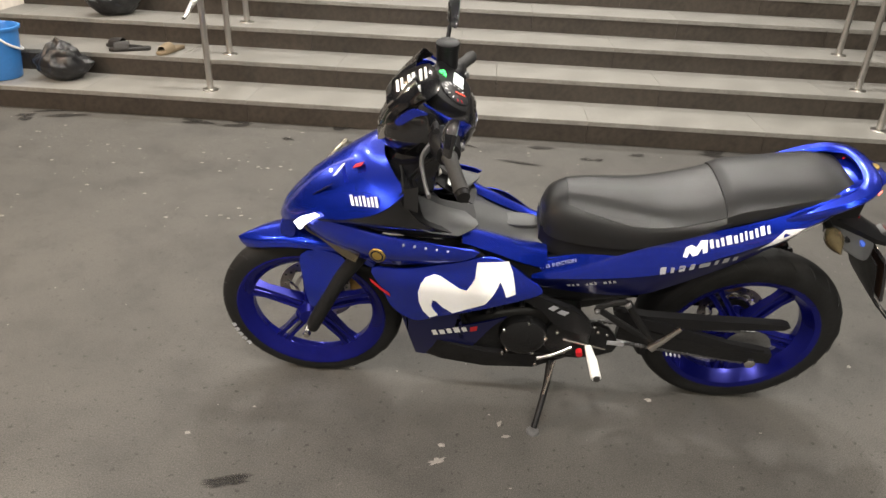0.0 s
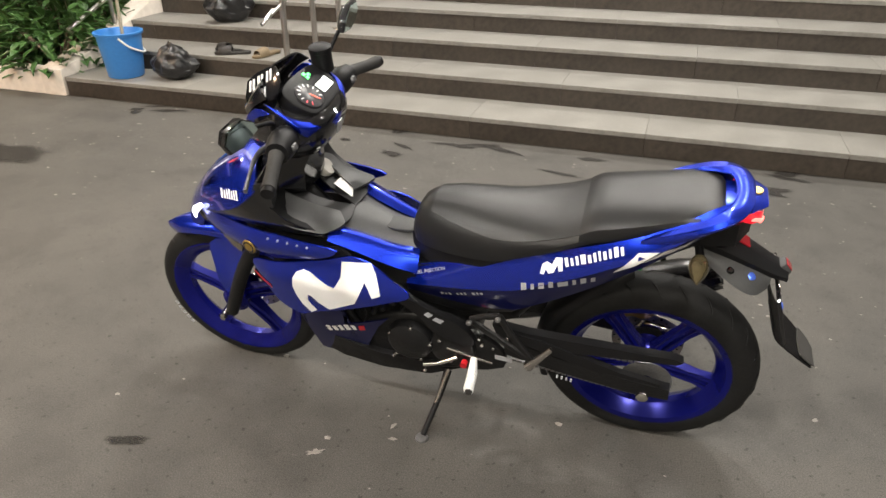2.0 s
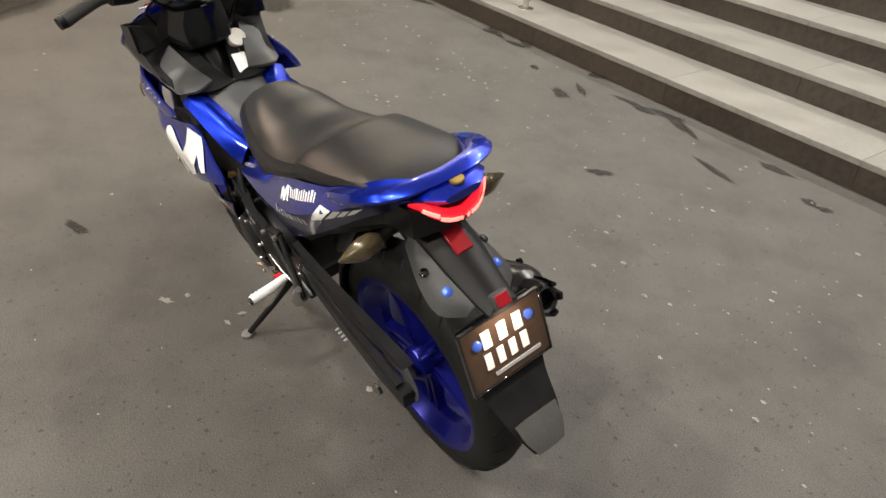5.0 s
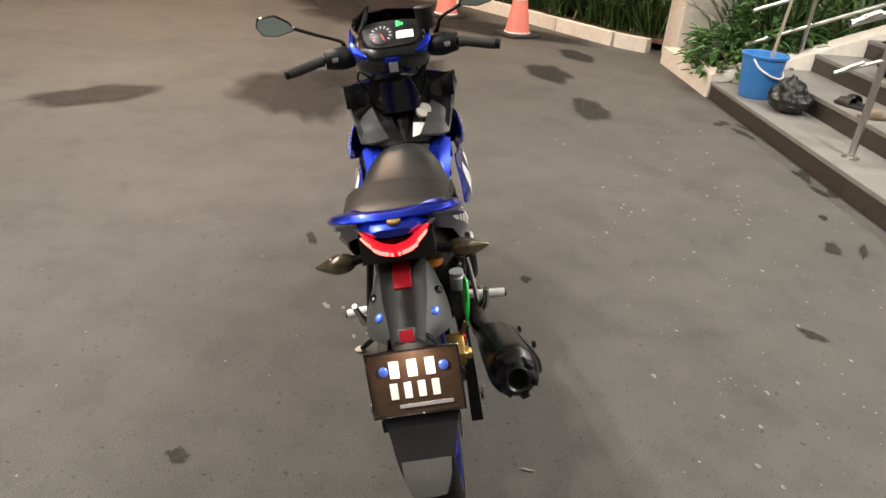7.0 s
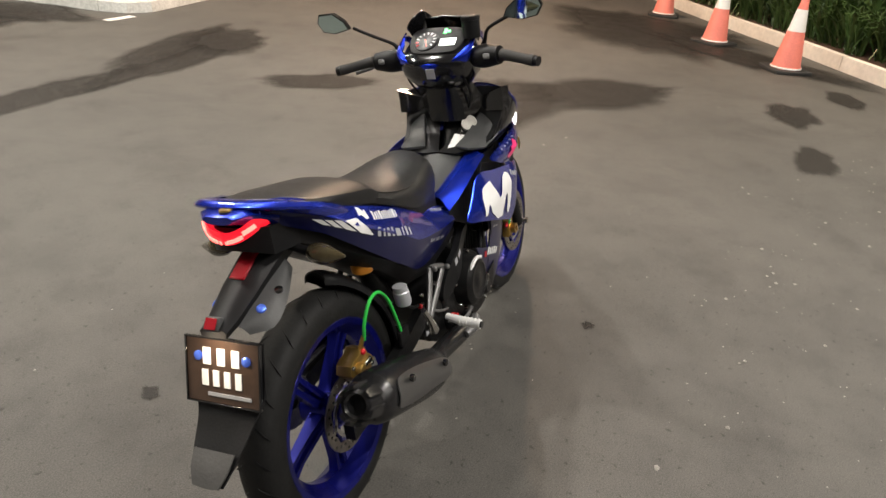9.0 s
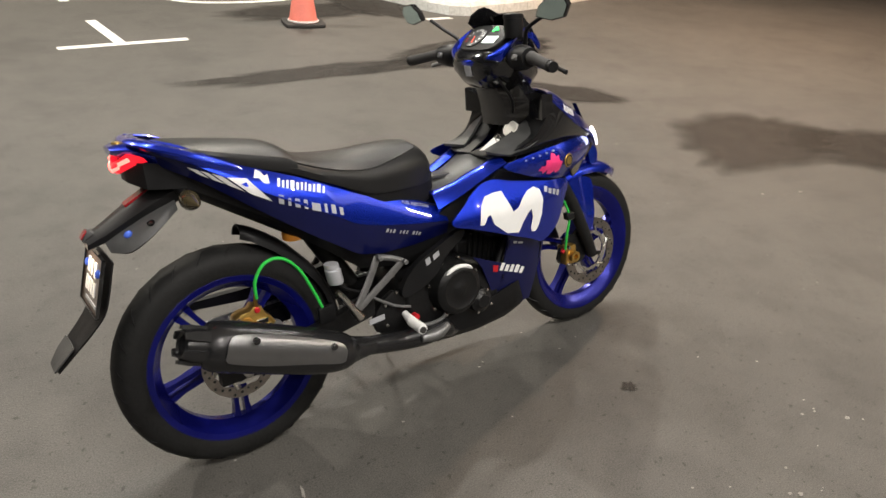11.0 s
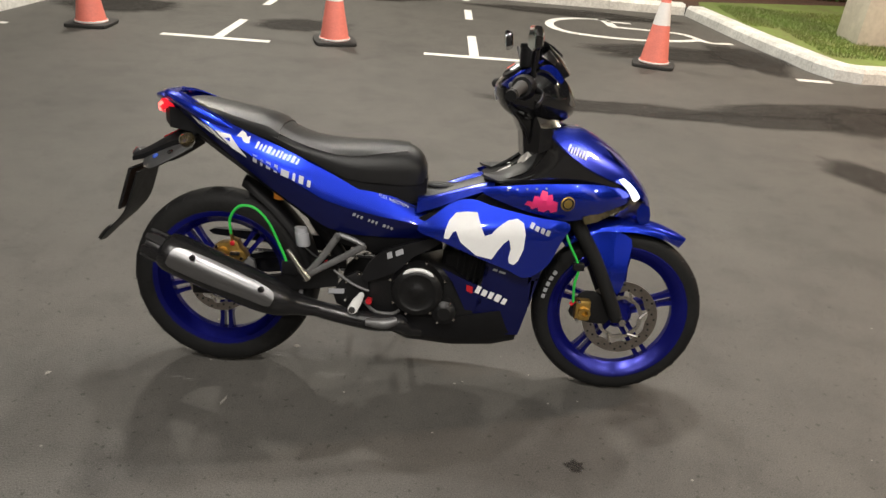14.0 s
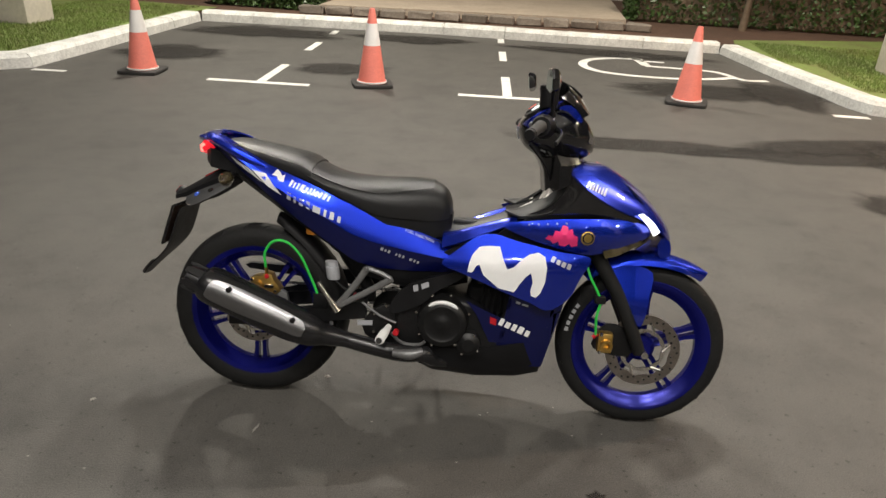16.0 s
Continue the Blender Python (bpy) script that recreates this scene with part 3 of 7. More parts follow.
def strip(ax, ay, bx, by, w, label="worn white painted parking bay line"):
    d = Vector((bx - ax, by - ay)).normalized() * (w / 2)
    return line_mark([(ax - d.y, ay + d.x), (bx - d.y, by + d.x), (bx + d.y, by - d.x), (ax + d.y, ay - d.x)], label)


BAY_MARKS = (
    (-2.454, 4.701, -1.420, 4.793, 0.10),
    (-1.931, 4.801, -2.005, 5.736, 0.095),
    (-2.084, 6.728, -2.139, 7.412, 0.095),
    (-2.198, 8.164, -2.229, 8.543, 0.095),
    (0.069, 4.913, 1.112, 5.006, 0.10),
    (0.553, 5.012, 0.466, 5.981, 0.095),
    (0.374, 7.007, 0.310, 7.715, 0.095),
    (0.240, 8.494, 0.205, 8.886, 0.095),
    (-4.217, 4.499, -3.882, 4.536, 0.08),
    (3.755, 5.320, 4.100, 5.339, 0.10),
)
for mark_ in BAY_MARKS:
    strip(*mark_)

# painted wheelchair sign, lying askew in its bay
sign = thing("wheelchair_marking", "faded white painted wheelchair sign in the bay", "road marking", kind="structure")


def flat_line(points, w, n=5):
    path = spline(points, n)
    b = bmesh.new()
    rows_ = []
    for i, q in enumerate(path):
        d = path[min(i + 1, len(path) - 1)] - path[max(i - 1, 0)]
        d = d / np.linalg.norm(d) * w / 2
        rows_.append((b.verts.new((q[0] - d[1], q[1] + d[0], 0.004)), b.verts.new((q[0] + d[1], q[1] - d[0], 0.004))))
    for a, c in zip(rows_, rows_[1:]):
        b.faces.new((a[0], c[0], c[1], a[1]))
    bmesh.ops.recalc_face_normals(b, faces=b.faces[:])
    return b


part("wheel_mark", flat_line([(2.19, 7.93), (1.84, 7.89), (1.48, 7.62), (1.37, 7.20), (1.53, 6.83), (1.93, 6.68), (2.49, 6.70), (2.91, 6.86), (3.15, 7.02)], 0.11), LINE, sign)
part("body_mark", flat_line([(2.05, 8.16), (2.14, 7.80), (2.19, 7.46)], 0.13), LINE, sign)
part("head_mark", flat_line([(1.92, 8.18), (2.11, 8.16), (2.30, 8.17)], 0.12), LINE, sign)
part("arm_mark", flat_line([(2.14, 7.80), (2.46, 7.81)], 0.09), LINE, sign)
part("leg_mark", flat_line([(2.17, 7.43), (2.65, 7.42), (3.05, 7.35), (3.27, 6.94), (3.57, 6.99)], 0.10), LINE, sign)

kerb_run("lot_kerb", [(-8.07, 3.80), (-4.97, 4.19), (-4.50, 4.35), (-4.27, 4.59), (-4.28, 5.58), (-4.33, 6.83), (-4.38, 8.57)], 0.24, 0.14, KERBPAINT, "white painted kerb round the parking bays", 0.9)
kerb_run("lot_kerb", [(-4.38, 8.59), (-2.81, 8.75), (-0.68, 8.93), (1.20, 8.93), (3.41, 9.00)], 0.24, 0.15, KERBPAINT, "white painted kerb round the parking bays", 1.0)
kerb_run("lot_kerb", [(3.41, 9.00), (3.61, 7.82), (3.81, 6.80), (4.04, 5.76), (4.17, 5.49), (4.41, 5.39), (5.40, 5.58), (6.89, 6.07), (7.42, 6.38), (7.65, 6.72), (7.58, 8.25)], 0.24, 0.14, KERBPAINT, "white painted kerb round the parking bays", 0.9)
for poly, nm in (([(-8.07, 3.93), (-5.05, 4.33), (-4.49, 4.66), (-4.47, 5.56), (-4.53, 6.81), (-4.57, 8.74), (-4.51, 9.45), (-9.68, 9.75), (-14.82, 8.83), (-15.11, 3.22)], "lawn"),
                 ([(3.65, 9.17), (3.87, 7.89), (4.06, 6.86), (4.27, 5.85), (4.51, 5.60), (5.35, 5.80), (6.77, 6.27), (7.24, 6.58), (7.38, 6.85), (7.34, 8.22), (13.85, 13.95), (5.83, 10.70), (3.76, 9.78)], "lawn")):
    bm = bmesh.new()
    bm.faces.new([bm.verts.new((x, y, 0.11)) for x, y in poly])
    bmesh.ops.recalc_face_normals(bm, faces=bm.faces[:])
    tagged(link_mesh(nm, bm, GRASS), "short worn green and straw lawn behind the kerb", "lawn", kind="structure")


def turf(cells, n, seed):
    """Short grass blades over rectangles."""
    rg = random.Random(seed)
    verts, faces = [], []
    for x0, x1, y0, y1 in cells:
        for _ in range(n):
            x, y, a, h = rg.uniform(x0, x1), rg.uniform(y0, y1), rg.uniform(0, 6.28), rg.uniform(0.02, 0.05)
            c, s_ = math.cos(a) * 0.006, math.sin(a) * 0.006
            q = len(verts)
            verts += [(x - c, y - s_, 0.108), (x + c, y + s_, 0.108), (x + rg.uniform(-0.02, 0.02), y + rg.uniform(-0.02, 0.02), 0.108 + h)]
            faces.append((q, q + 1, q + 2))
    me = bpy.data.meshes.new("turf")
    me.from_pydata(verts, [], faces)
    me.materials.append(GRASS)
    return tagged(new("turf", me), "short lawn grass blades", "grass", kind="stuff")


turf([(-6.6, -4.62, 4.75, 6.8), (-6.6, -4.75, 6.8, 9.3)], 9000, 3)
turf([(4.35, 6.8, 6.15, 7.8), (3.95, 6.8, 7.8, 9.6)], 8000, 4)

# ground behind the bays: soil, edging stones, a pale paved apron, hedge, pillar and wall
bm = bmesh.new()
bm.faces.new([bm.verts.new((x, y, 0.09)) for x, y in ((-4.60, 8.78), (-0.68, 9.17), (3.55, 9.26), (3.87, 9.80), (13.85, 13.95), (16.52, 18.96), (-9.56, 12.93), (-9.68, 9.75))])
bmesh.ops.recalc_face_normals(bm, faces=bm.faces[:])
tagged(link_mesh("soil_strip", bm, SOIL), "reddish bare soil behind the parking kerb", "soil", kind="structure")
edging = thing("edging_stones", "row of rough brown edging stones", "edging", kind="structure")
rng = random.Random(8)
for k in range(13):
    x = -2.970 + k * 0.4433
    y = 9.651 + 0.0456 * k
    b = box(-0.20, 0.20, -0.10, 0.10, 0, 0.13, 0.02, 1)
    for v in b.verts:
        v.co += Vector((rng.uniform(-0.015, 0.015), rng.uniform(-0.015, 0.015), rng.uniform(-0.01, 0.01)))
    ob = part("stone", b, STONE, edging, smooth=False)
    ob.location, ob.rotation_euler = (x, y, 0.088), (0, 0, rng.uniform(-0.15, 0.15))
bm = box(-2.96, 2.2, 10.0, 17, 0.05, 0.20)
for v in bm.verts:
    v.co.y += 0.155 * (v.co.x + 2.96)
tagged(link_mesh("pavement", bm, PAVER, smooth=False), "pale beige paved apron behind the bays", "pavement", kind="structure")


def hedge(x0, x1, y0, y1, h, seed, label):
    """A clipped hedge: a dark twiggy core inside a shell of small leaves."""
    rg = random.Random(seed)
    hg = thing("hedge", label, "hedge", "hedges")
    core = box(x0 + 0.12, x1 - 0.12, y0 + 0.12, y1 - 0.12, 0.085, h - 0.12, 0.05)
    tagged(part("inner_growth", core, BARK, hg), kind="stuff")
    verts, faces = [], []
    for _ in range(5200):
        face = rg.random()
        x, y, z = rg.uniform(x0, x1), rg.uniform(y0, y1), rg.uniform(0.12, h)
        if face < 0.45:
            y = y0 + rg.uniform(-0.05, 0.14)
        elif face < 0.7:
            z = h + rg.uniform(-0.14, 0.04)
        elif face < 0.85:
            x = x0 + rg.uniform(-0.05, 0.14)
        else:
            x = x1 + rg.uniform(-0.14, 0.05)
        d = Vector((rg.uniform(-1, 1), rg.uniform(-1, 1), rg.uniform(-0.6, 1))).normalized()
        s_ = d.cross(Vector((rg.uniform(-1, 1), rg.uniform(-1, 1), 0.3))).normalized()
        l = rg.uniform(0.03, 0.06)
        q, c = len(verts), Vector((x, y, z))
        verts += [tuple(c - d * l), tuple(c - s_ * l * 0.5), tuple(c + d * l), tuple(c + s_ * l * 0.5)]
        faces += [(q, q + 1, q + 2, q + 3)]
    me = bpy.data.meshes.new("foliage")
    me.from_pydata(verts, [], faces)
    me.materials.append(LEAF)
    f_ob = new("foliage", me)
    f_ob.parent = hg
    return hg


hedge(2.32, 7.0, 11.6, 12.6, 1.0, 11, "clipped dark green hedge behind the bays")
hedge(-4.85, -3.05, 9.9, 10.7, 0.75, 12, "clipped dark green hedge behind the bays")

pillar = thing("gate_pillar", "square white rendered pillar on the lawn", "pillar")
part("shaft", box(-6.9, -5.66, 6.42, 6.95, 0.10, 2.4, 0.02, 2), PAINTED, pillar)
marker = thing("lawn_pillar", "square white rendered pillar on the lawn", "pillar")
part("shaft", box(5.02, 5.72, 7.08, 7.70, 0.10, 2.4, 0.02, 2), PAINTED, marker)
bm = box(4.6, 14, 13.0, 13.3, 0, 2.4)
tagged(link_mesh("wall_terracotta", bm, ORANGEWALL, smooth=False), "orange-brown rendered boundary wall", "wall", kind="structure")
bm = box(-20, 4.6, 17.0, 17.3, 0, 3.0)
tagged(link_mesh("wall_boundary", bm, PAINTED, smooth=False), "pale boundary wall beyond the lot", "wall", kind="structure")


def young_tree(x, y, seed):
    rg = random.Random(seed)
    tr = thing("young_tree", "slim young tree with a pale trunk behind the bays", "tree", at=pose(x, y, 0.088))
    part("trunk", tube([(0, 0, 0), (0.03, 0.01, 0.6), (0.0, 0.02, 1.4), (0.05, 0, 2.3)], [0.07, 0.05, 0.045, 0.02], 10, 4), BARK, tr)
    verts, faces = [], []
    bm_ = bmesh.new()
    for k in range(12):
        a, z = k * 2.4, 1.3 + 0.08 * k
        end = Vector((0.75 * math.cos(a) * rg.uniform(0.6, 1), 0.75 * math.sin(a) * rg.uniform(0.6, 1), z + rg.uniform(0.2, 0.7)))
        tube([(0.02, 0.01, z), tuple(end * 0.5 + Vector((0, 0, z * 0.5 + 0.05))), tuple(end)], [0.018, 0.011, 0.004], 5, 2, bm_)
        for _ in range(130):
            c = end * rg.uniform(0.55, 1.1) + Vector((rg.gauss(0, 0.14), rg.gauss(0, 0.14), rg.gauss(0, 0.12)))
            c.z = max(c.z, 1.1)
            d = Vector((rg.uniform(-1, 1), rg.uniform(-1, 1), rg.uniform(-1, 1))).normalized()
            s_ = d.cross(Vector((0.3, 0.5, 1))).normalized()
            q = len(verts)
            verts += [tuple(c - d * 0.05), tuple(c - s_ * 0.025), tuple(c + d * 0.05), tuple(c + s_ * 0.025)]
            faces.append((q, q + 1, q + 2, q + 3))
    tagged(part("limb", bm_, BARK, tr), kind="stuff")
    me = bpy.data.meshes.new("crown")
    me.from_pydata(verts, [], faces)
    me.materials.append(LEAF)
    c_ob = new("crown", me)
    c_ob.parent = tr


young_tree(4.24, 11.3, 5)

# ---- wet patches, old stains and grit on the tarmac ----
for args in ((1.75, 3.62, 0.95, 0.19, 4, 1), (3.05, 3.72, 0.95, 0.24, 12, 2), (3.95, 3.95, 0.55, 0.34, 25, 18), (3.36, 2.45, 0.42, 0.24, -48, 3), (3.85, 1.12, 0.72, 0.44, 14, 4),
             (4.62, 0.55, 0.72, 0.40, -38, 5), (8.2, 0.95, 1.5, 1.05, 215, 6), (7.25, -0.35, 1.35, 0.42, 62, 7), (5.1, -0.90, 0.36, 0.20, 10, 8),
             (3.95, -1.09, 0.30, 0.14, 8, 9), (6.0, -1.3, 0.3, 0.14, 20, 10), (3.45, 4.10, 1.0, 0.22, 18, 11),
             (-3.50, 5.95, 0.62, 0.46, 20, 12), (-1.35, 5.72, 0.50, 0.30, 12, 13), (-3.1, 7.95, 1.15, 0.50, 8, 14), (-1.0, 8.2, 0.80, 0.36, 2, 15),
             (1.7, 8.25, 1.3, 0.33, 0, 16), (2.75, 6.05, 1.1, 0.42, 6, 17), (3.5, 6.1, 0.42, 0.62, 10, 19)):
    patch("wet_patch", *args, z=0.0028 + 0.0003 * args[-1], label="dark damp patch drying on the tarmac", rough=0.24)
for args in ((1.401, 0.618, 0.07, 0.022, 20, 21), (0.024, 0.734, 0.035, 0.025, 70, 22), (0.877, -1.444, 0.05, 0.03, 40, 23), (1.160, -0.338, 0.03, 0.02, 0, 24),
             ):
    patch("oil_spot", *args, "small dark oily spot on the tarmac", rough=0.38)

rng = random.Random(12)
for k in range(26):
    x = rng.uniform(-0.6, 4.2)
    patch("damp_mark", x, -2.411 + 0.0383 * x + rng.uniform(0.05, 0.55) ** 1.3, rng.uniform(0.03, 0.13), rng.uniform(0.015, 0.04), rng.uniform(-30, 40), 40 + k, "small dark damp mark near the steps", z=0.0026 + 0.00012 * k, rough=0.36)
rng = random.Random(77)
verts, faces = [], []
for k in range(600):
    x, y = (rng.uniform(-1.0, 4.2), rng.uniform(-2.25, -0.7)) if k % 4 else (rng.uniform(-2.0, 5.0), rng.uniform(-2.4, 1.6))
    r = rng.uniform(0.0015, 0.0045) * (2.2 if rng.random() < (0.26 if k % 4 else 0.05) else 1)
    q = len(verts)
    for j in range(5):
        a = j * 1.2566 + rng.uniform(-0.3, 0.3)
        verts.append((x + r * math.cos(a) * 1.4, y + r * math.sin(a), 0.0025))
    verts.append((x, y, 0.0025 + r * 0.5))
    faces += [(q + j, q + (j + 1) % 5, q + 5) for j in range(5)]
me = bpy.data.meshes.new("grit")
me.from_pydata(verts, [], faces)
me.materials.append(GRIT)
tagged(new("grit", me), "pale crumbs and leaf bits scattered on the tarmac", "grit", kind="stuff")
for args in ((0.846, 0.457, 0.020, 0.008, 30, 31), (0.674, 0.272, 0.010, 0.006, 70, 32), (0.651, 0.325, 0.010, 0.005, 10, 33), (0.057, -0.241, 0.016, 0.004, 80, 34), (-0.538, -0.214, 0.008, 0.006, 0, 35), (1.584, 0.457, 0.007, 0.006, 0, 36)):
    patch("paint_fleck", *args, "pale scuffed fleck on the tarmac", GRIT, 0.0035, 0.5)

# ---- motorcycle: local x ahead, y to its left, z up from the rear tyre's foot; yawed and leaning on its stand ----
BIKE = pose(0, -0.0154, 0, 0, 0, 3.8) @ pose(0, 0, 0, -11.79, 0, 0)
BLUE = mat("racing_blue_paint", (0.006, 0.026, 0.42), 0.27, 0.80, spec=0.3, coat=1.0, vary=0.04, scale=3)
RIMBLUE = mat("wheel_blue", (0.007, 0.009, 0.17), 0.24, 0.6, vary=0.12, scale=8, rvary=0.03)
DARKBLUE = mat("deep_blue_paint", (0.003, 0.005, 0.060), 0.30, 0.3, spec=0.2, coat=0.5, vary=0.15, scale=20)
BLACKP = mat("black_plastic", (0.008, 0.008, 0.0088), 0.46, spec=0.2, vary=0.2, scale=25, bump=0.06, bscale=220, rvary=0.08)
GLOSSB = mat("gloss_black", (0.008, 0.008, 0.009), 0.12, coat=0.6)
GREYP = mat("grey_plastic", (0.052, 0.053, 0.054), 0.46, spec=0.35, vary=0.15, scale=20, bump=0.05, bscale=200)
FLAPTIP = mat("flap_rubber_lit", (0.048, 0.047, 0.046), 0.6, vary=0.2, scale=20, bump=0.1, bscale=120)
TYRE = mat("tyre_rubber", (0.011, 0.011, 0.011), 0.62, spec=0.18, vary=0.3, scale=12, bump=0.12, bscale=90)
SEATM = mat("seat_vinyl", (0.012, 0.012, 0.0125), 0.40, spec=0.32, vary=0.15, scale=10, bump=0.10, bscale=320, rvary=0.05)
# the same black vinyl, its colour lifted a little to add sheen on top
SEATG = mat("seat_vinyl_sheen", (0.015, 0.015, 0.015), 0.40, spec=0.36, vary=0.12, scale=10, bump=0.12, bscale=320, rvary=0.05)
CAST = mat("cast_metal", (0.17, 0.17, 0.172), 0.42, 0.6, vary=0.25, scale=18, bump=0.1, bscale=90)
ENGINE = mat("engine_black", (0.010, 0.010, 0.0105), 0.36, 0.2, spec=0.3, vary=0.3, scale=16, bump=0.12, bscale=110)
CHROME = mat("bright_metal", (0.62, 0.60, 0.57), 0.22, 1.0, vary=0.12, scale=40)
DISC = mat("brake_disc", (0.34, 0.31, 0.28), 0.32, 1.0, vary=0.25, scale=30)
IGFACE = mat("satin_lock_metal", (0.62, 0.60, 0.56), 0.5, 0.3, vary=0.15, scale=40)
GOLD = mat("gold_anodised", (0.56, 0.36, 0.10), 0.3, 0.9, vary=0.2, scale=40)
GREEN = mat("green_hose", (0.03, 0.52, 0.07), 0.35)
WHITE = mat("white_sticker", (0.78, 0.78, 0.78), 0.38, vary=0.04, scale=30)
PALE = mat("silver_sticker", (0.42, 0.43, 0.46), 0.35, 0.3)
PINK = mat("pink_sticker", (0.85, 0.04, 0.20), 0.4)
REDP = mat("red_anodised", (0.60, 0.02, 0.03), 0.35, 0.4)
ORANGE = mat("orange_label", (0.75, 0.28, 0.03), 0.45)
TAIL = mat("tail_lens_lit", (0.5, 0.01, 0.015), 0.15, emit=(1.0, 0.015, 0.035), emit_s=1.0, coat=0.5)
TAILHOT = mat("tail_bulb_lit", (0.9, 0.3, 0.2), 0.3, emit=(1.0, 0.13, 0.11), emit_s=3.6)
REDREF = mat("red_reflector", (0.30, 0.010, 0.018), 0.25, coat=0.5)
SMOKE = mat("smoked_lens", (0.085, 0.068, 0.036), 0.10, 0.3, coat=1.0, vary=0.4, scale=60)
HEAD = mat("head_lamp_lit", (0.8, 0.8, 0.8), 0.2, emit=(1.0, 1.0, 0.98), emit_s=3.5)
LCD = mat("lcd_lit", (0.7, 0.75, 0.72), 0.3, emit=(0.92, 1.0, 0.93), emit_s=1.5)
LEDG = mat("green_telltale_lit", (0.1, 0.8, 0.2), 0.3, emit=(0.05, 1.0, 0.16), emit_s=2.0)
NEEDLE = mat("needle_lit", (0.8, 0.1, 0.06), 0.4, emit=(1.0, 0.10, 0.05), emit_s=0.8)
DIAL = mat("dial_face", (0.02, 0.02, 0.022), 0.35)
PLATE = mat("number_plate", (0.055, 0.034, 0.024), 0.28, vary=0.35, scale=50, coat=0.5)
# the bolts are unlit metal; a weak blue emission is added to brighten them
BOLTB = mat("blue_bolt_glow", (0.10, 0.20, 0.80), 0.25, 0.6, emit=(0.1, 0.2, 1.0), emit_s=0.15)
MIRROR = mat("mirror_glass", (0.62, 0.78, 0.78), 0.03, 1.0)
EXHAUST = mat("exhaust_black", (0.011, 0.011, 0.012), 0.27, vary=0.12, scale=5)
TITAN = mat("muffler_shield", (0.20, 0.20, 0.205), 0.30, 0.9, vary=0.08, scale=4)
GOLDBADGE = mat("gold_badge", (0.40, 0.27, 0.07), 0.3, 0.8)

bike = thing("motorcycle", "blue underbone motorcycle with white side logos, leaning on its stand", "motorcycle", at=BIKE)


def assembly(name, label):
    """A part of the bike that has pieces of its own."""
    ob = new(name)
    ob.empty_display_size = 0.05
    ob.parent = bike
    ob["label"] = label
    return ob


def thicken(b, thick, way=None):
    """Gives an open skin a back, thick metres behind it, and closes the rim."""
    b.normal_update()
    rim = [(e, e.link_loops[0]) for e in b.edges if len(e.link_faces) == 1]
    rim = [(l.vert, l.link_loop_next.vert) for e, l in rim]
    faces = b.faces[:]
    back = {v: b.verts.new(v.co - (way or v.normal) * thick) for v in b.verts[:]}
    for f in faces:
        b.faces.new([back[v] for v in f.verts][::-1])
    for u, v in rim:
        b.faces.new((v, u, back[u], back[v]))
    b.normal_update()


def sheet(rows, nu=4, nv=4, thick=0.004, out=None):
    """A curved panel through rows of points, given some thickness."""
    cols = [spline([tuple(p) for p in r], nv) for r in rows]
    grid = [spline([tuple(c[k]) for c in cols], nu) for k in range(len(cols[0]))]
    b = bmesh.new()
    vs = [[b.verts.new(tuple(p)) for p in g] for g in grid]
    for a, c in zip(vs, vs[1:]):
        for k in range(len(a) - 1):
            b.faces.new((a[k], a[k + 1], c[k + 1], c[k]))
    bmesh.ops.recalc_face_normals(b, faces=b.faces[:])
    b.normal_update()
    if out and sum(f.normal.dot(Vector(out)) for f in b.faces) < 0:
        bmesh.ops.reverse_faces(b, faces=b.faces[:])
    if thick:
        thicken(b, thick)
    return b


def flat_cut(outline, cell):
    """The outline's inside, in x and z, cut into small cells."""
    b = bmesh.new()
    b.faces.new([b.verts.new((u, 0, v)) for u, v in outline])
    bmesh.ops.triangulate(b, faces=b.faces[:])
    us, vs = [u for u, _ in outline], [v for _, v in outline]
    for axis, lo, hi in ((0, min(us), max(us)), (2, min(vs), max(vs))):
        for k in range(1, int((hi - lo) / cell) + 1):
            no = [0, 0, 0]
            no[axis] = 1
            co = [0, 0, 0]
            co[axis] = lo + k * cell
            bmesh.ops.bisect_plane(b, geom=b.verts[:] + b.edges[:] + b.faces[:], plane_co=co, plane_no=no)
    bmesh.ops.remove_doubles(b, verts=b.verts[:], dist=0.0004)
    return b


def panel(outline, depth, side, thick=0.004, cell=0.02, round_=3):
    """A side panel with the outline in x and z whose y comes from depth(x, z); side: 1 for the left, -1 for the right."""
    b = flat_cut(smoothed(outline, round_) if round_ > 1 else outline, cell)
    for v in b.verts:
        v.co.y = depth(v.co.x, v.co.z)
    bmesh.ops.recalc_face_normals(b, faces=b.faces[:])
    if sum(f.normal.y for f in b.faces) < 0:
        bmesh.ops.reverse_faces(b, faces=b.faces[:])
    thicken(b, thick, Vector((0, 1, 0)))
    for v in b.verts:
        v.co.y *= side
    bmesh.ops.recalc_face_normals(b, faces=b.faces[:])
    return b


def decal(outline, depth, side, lift=0.0012, cell=0.02, round_=1, bm=None):
    b = flat_cut(smoothed(outline, round_) if round_ > 1 else outline, cell)
    for v in b.verts:
        v.co.y = side * (depth(v.co.x, v.co.z) + lift)
    b.normal_update()
    for f in b.faces:
        if f.normal.y * side < 0:
            f.normal_flip()
    return merged(bm, b)


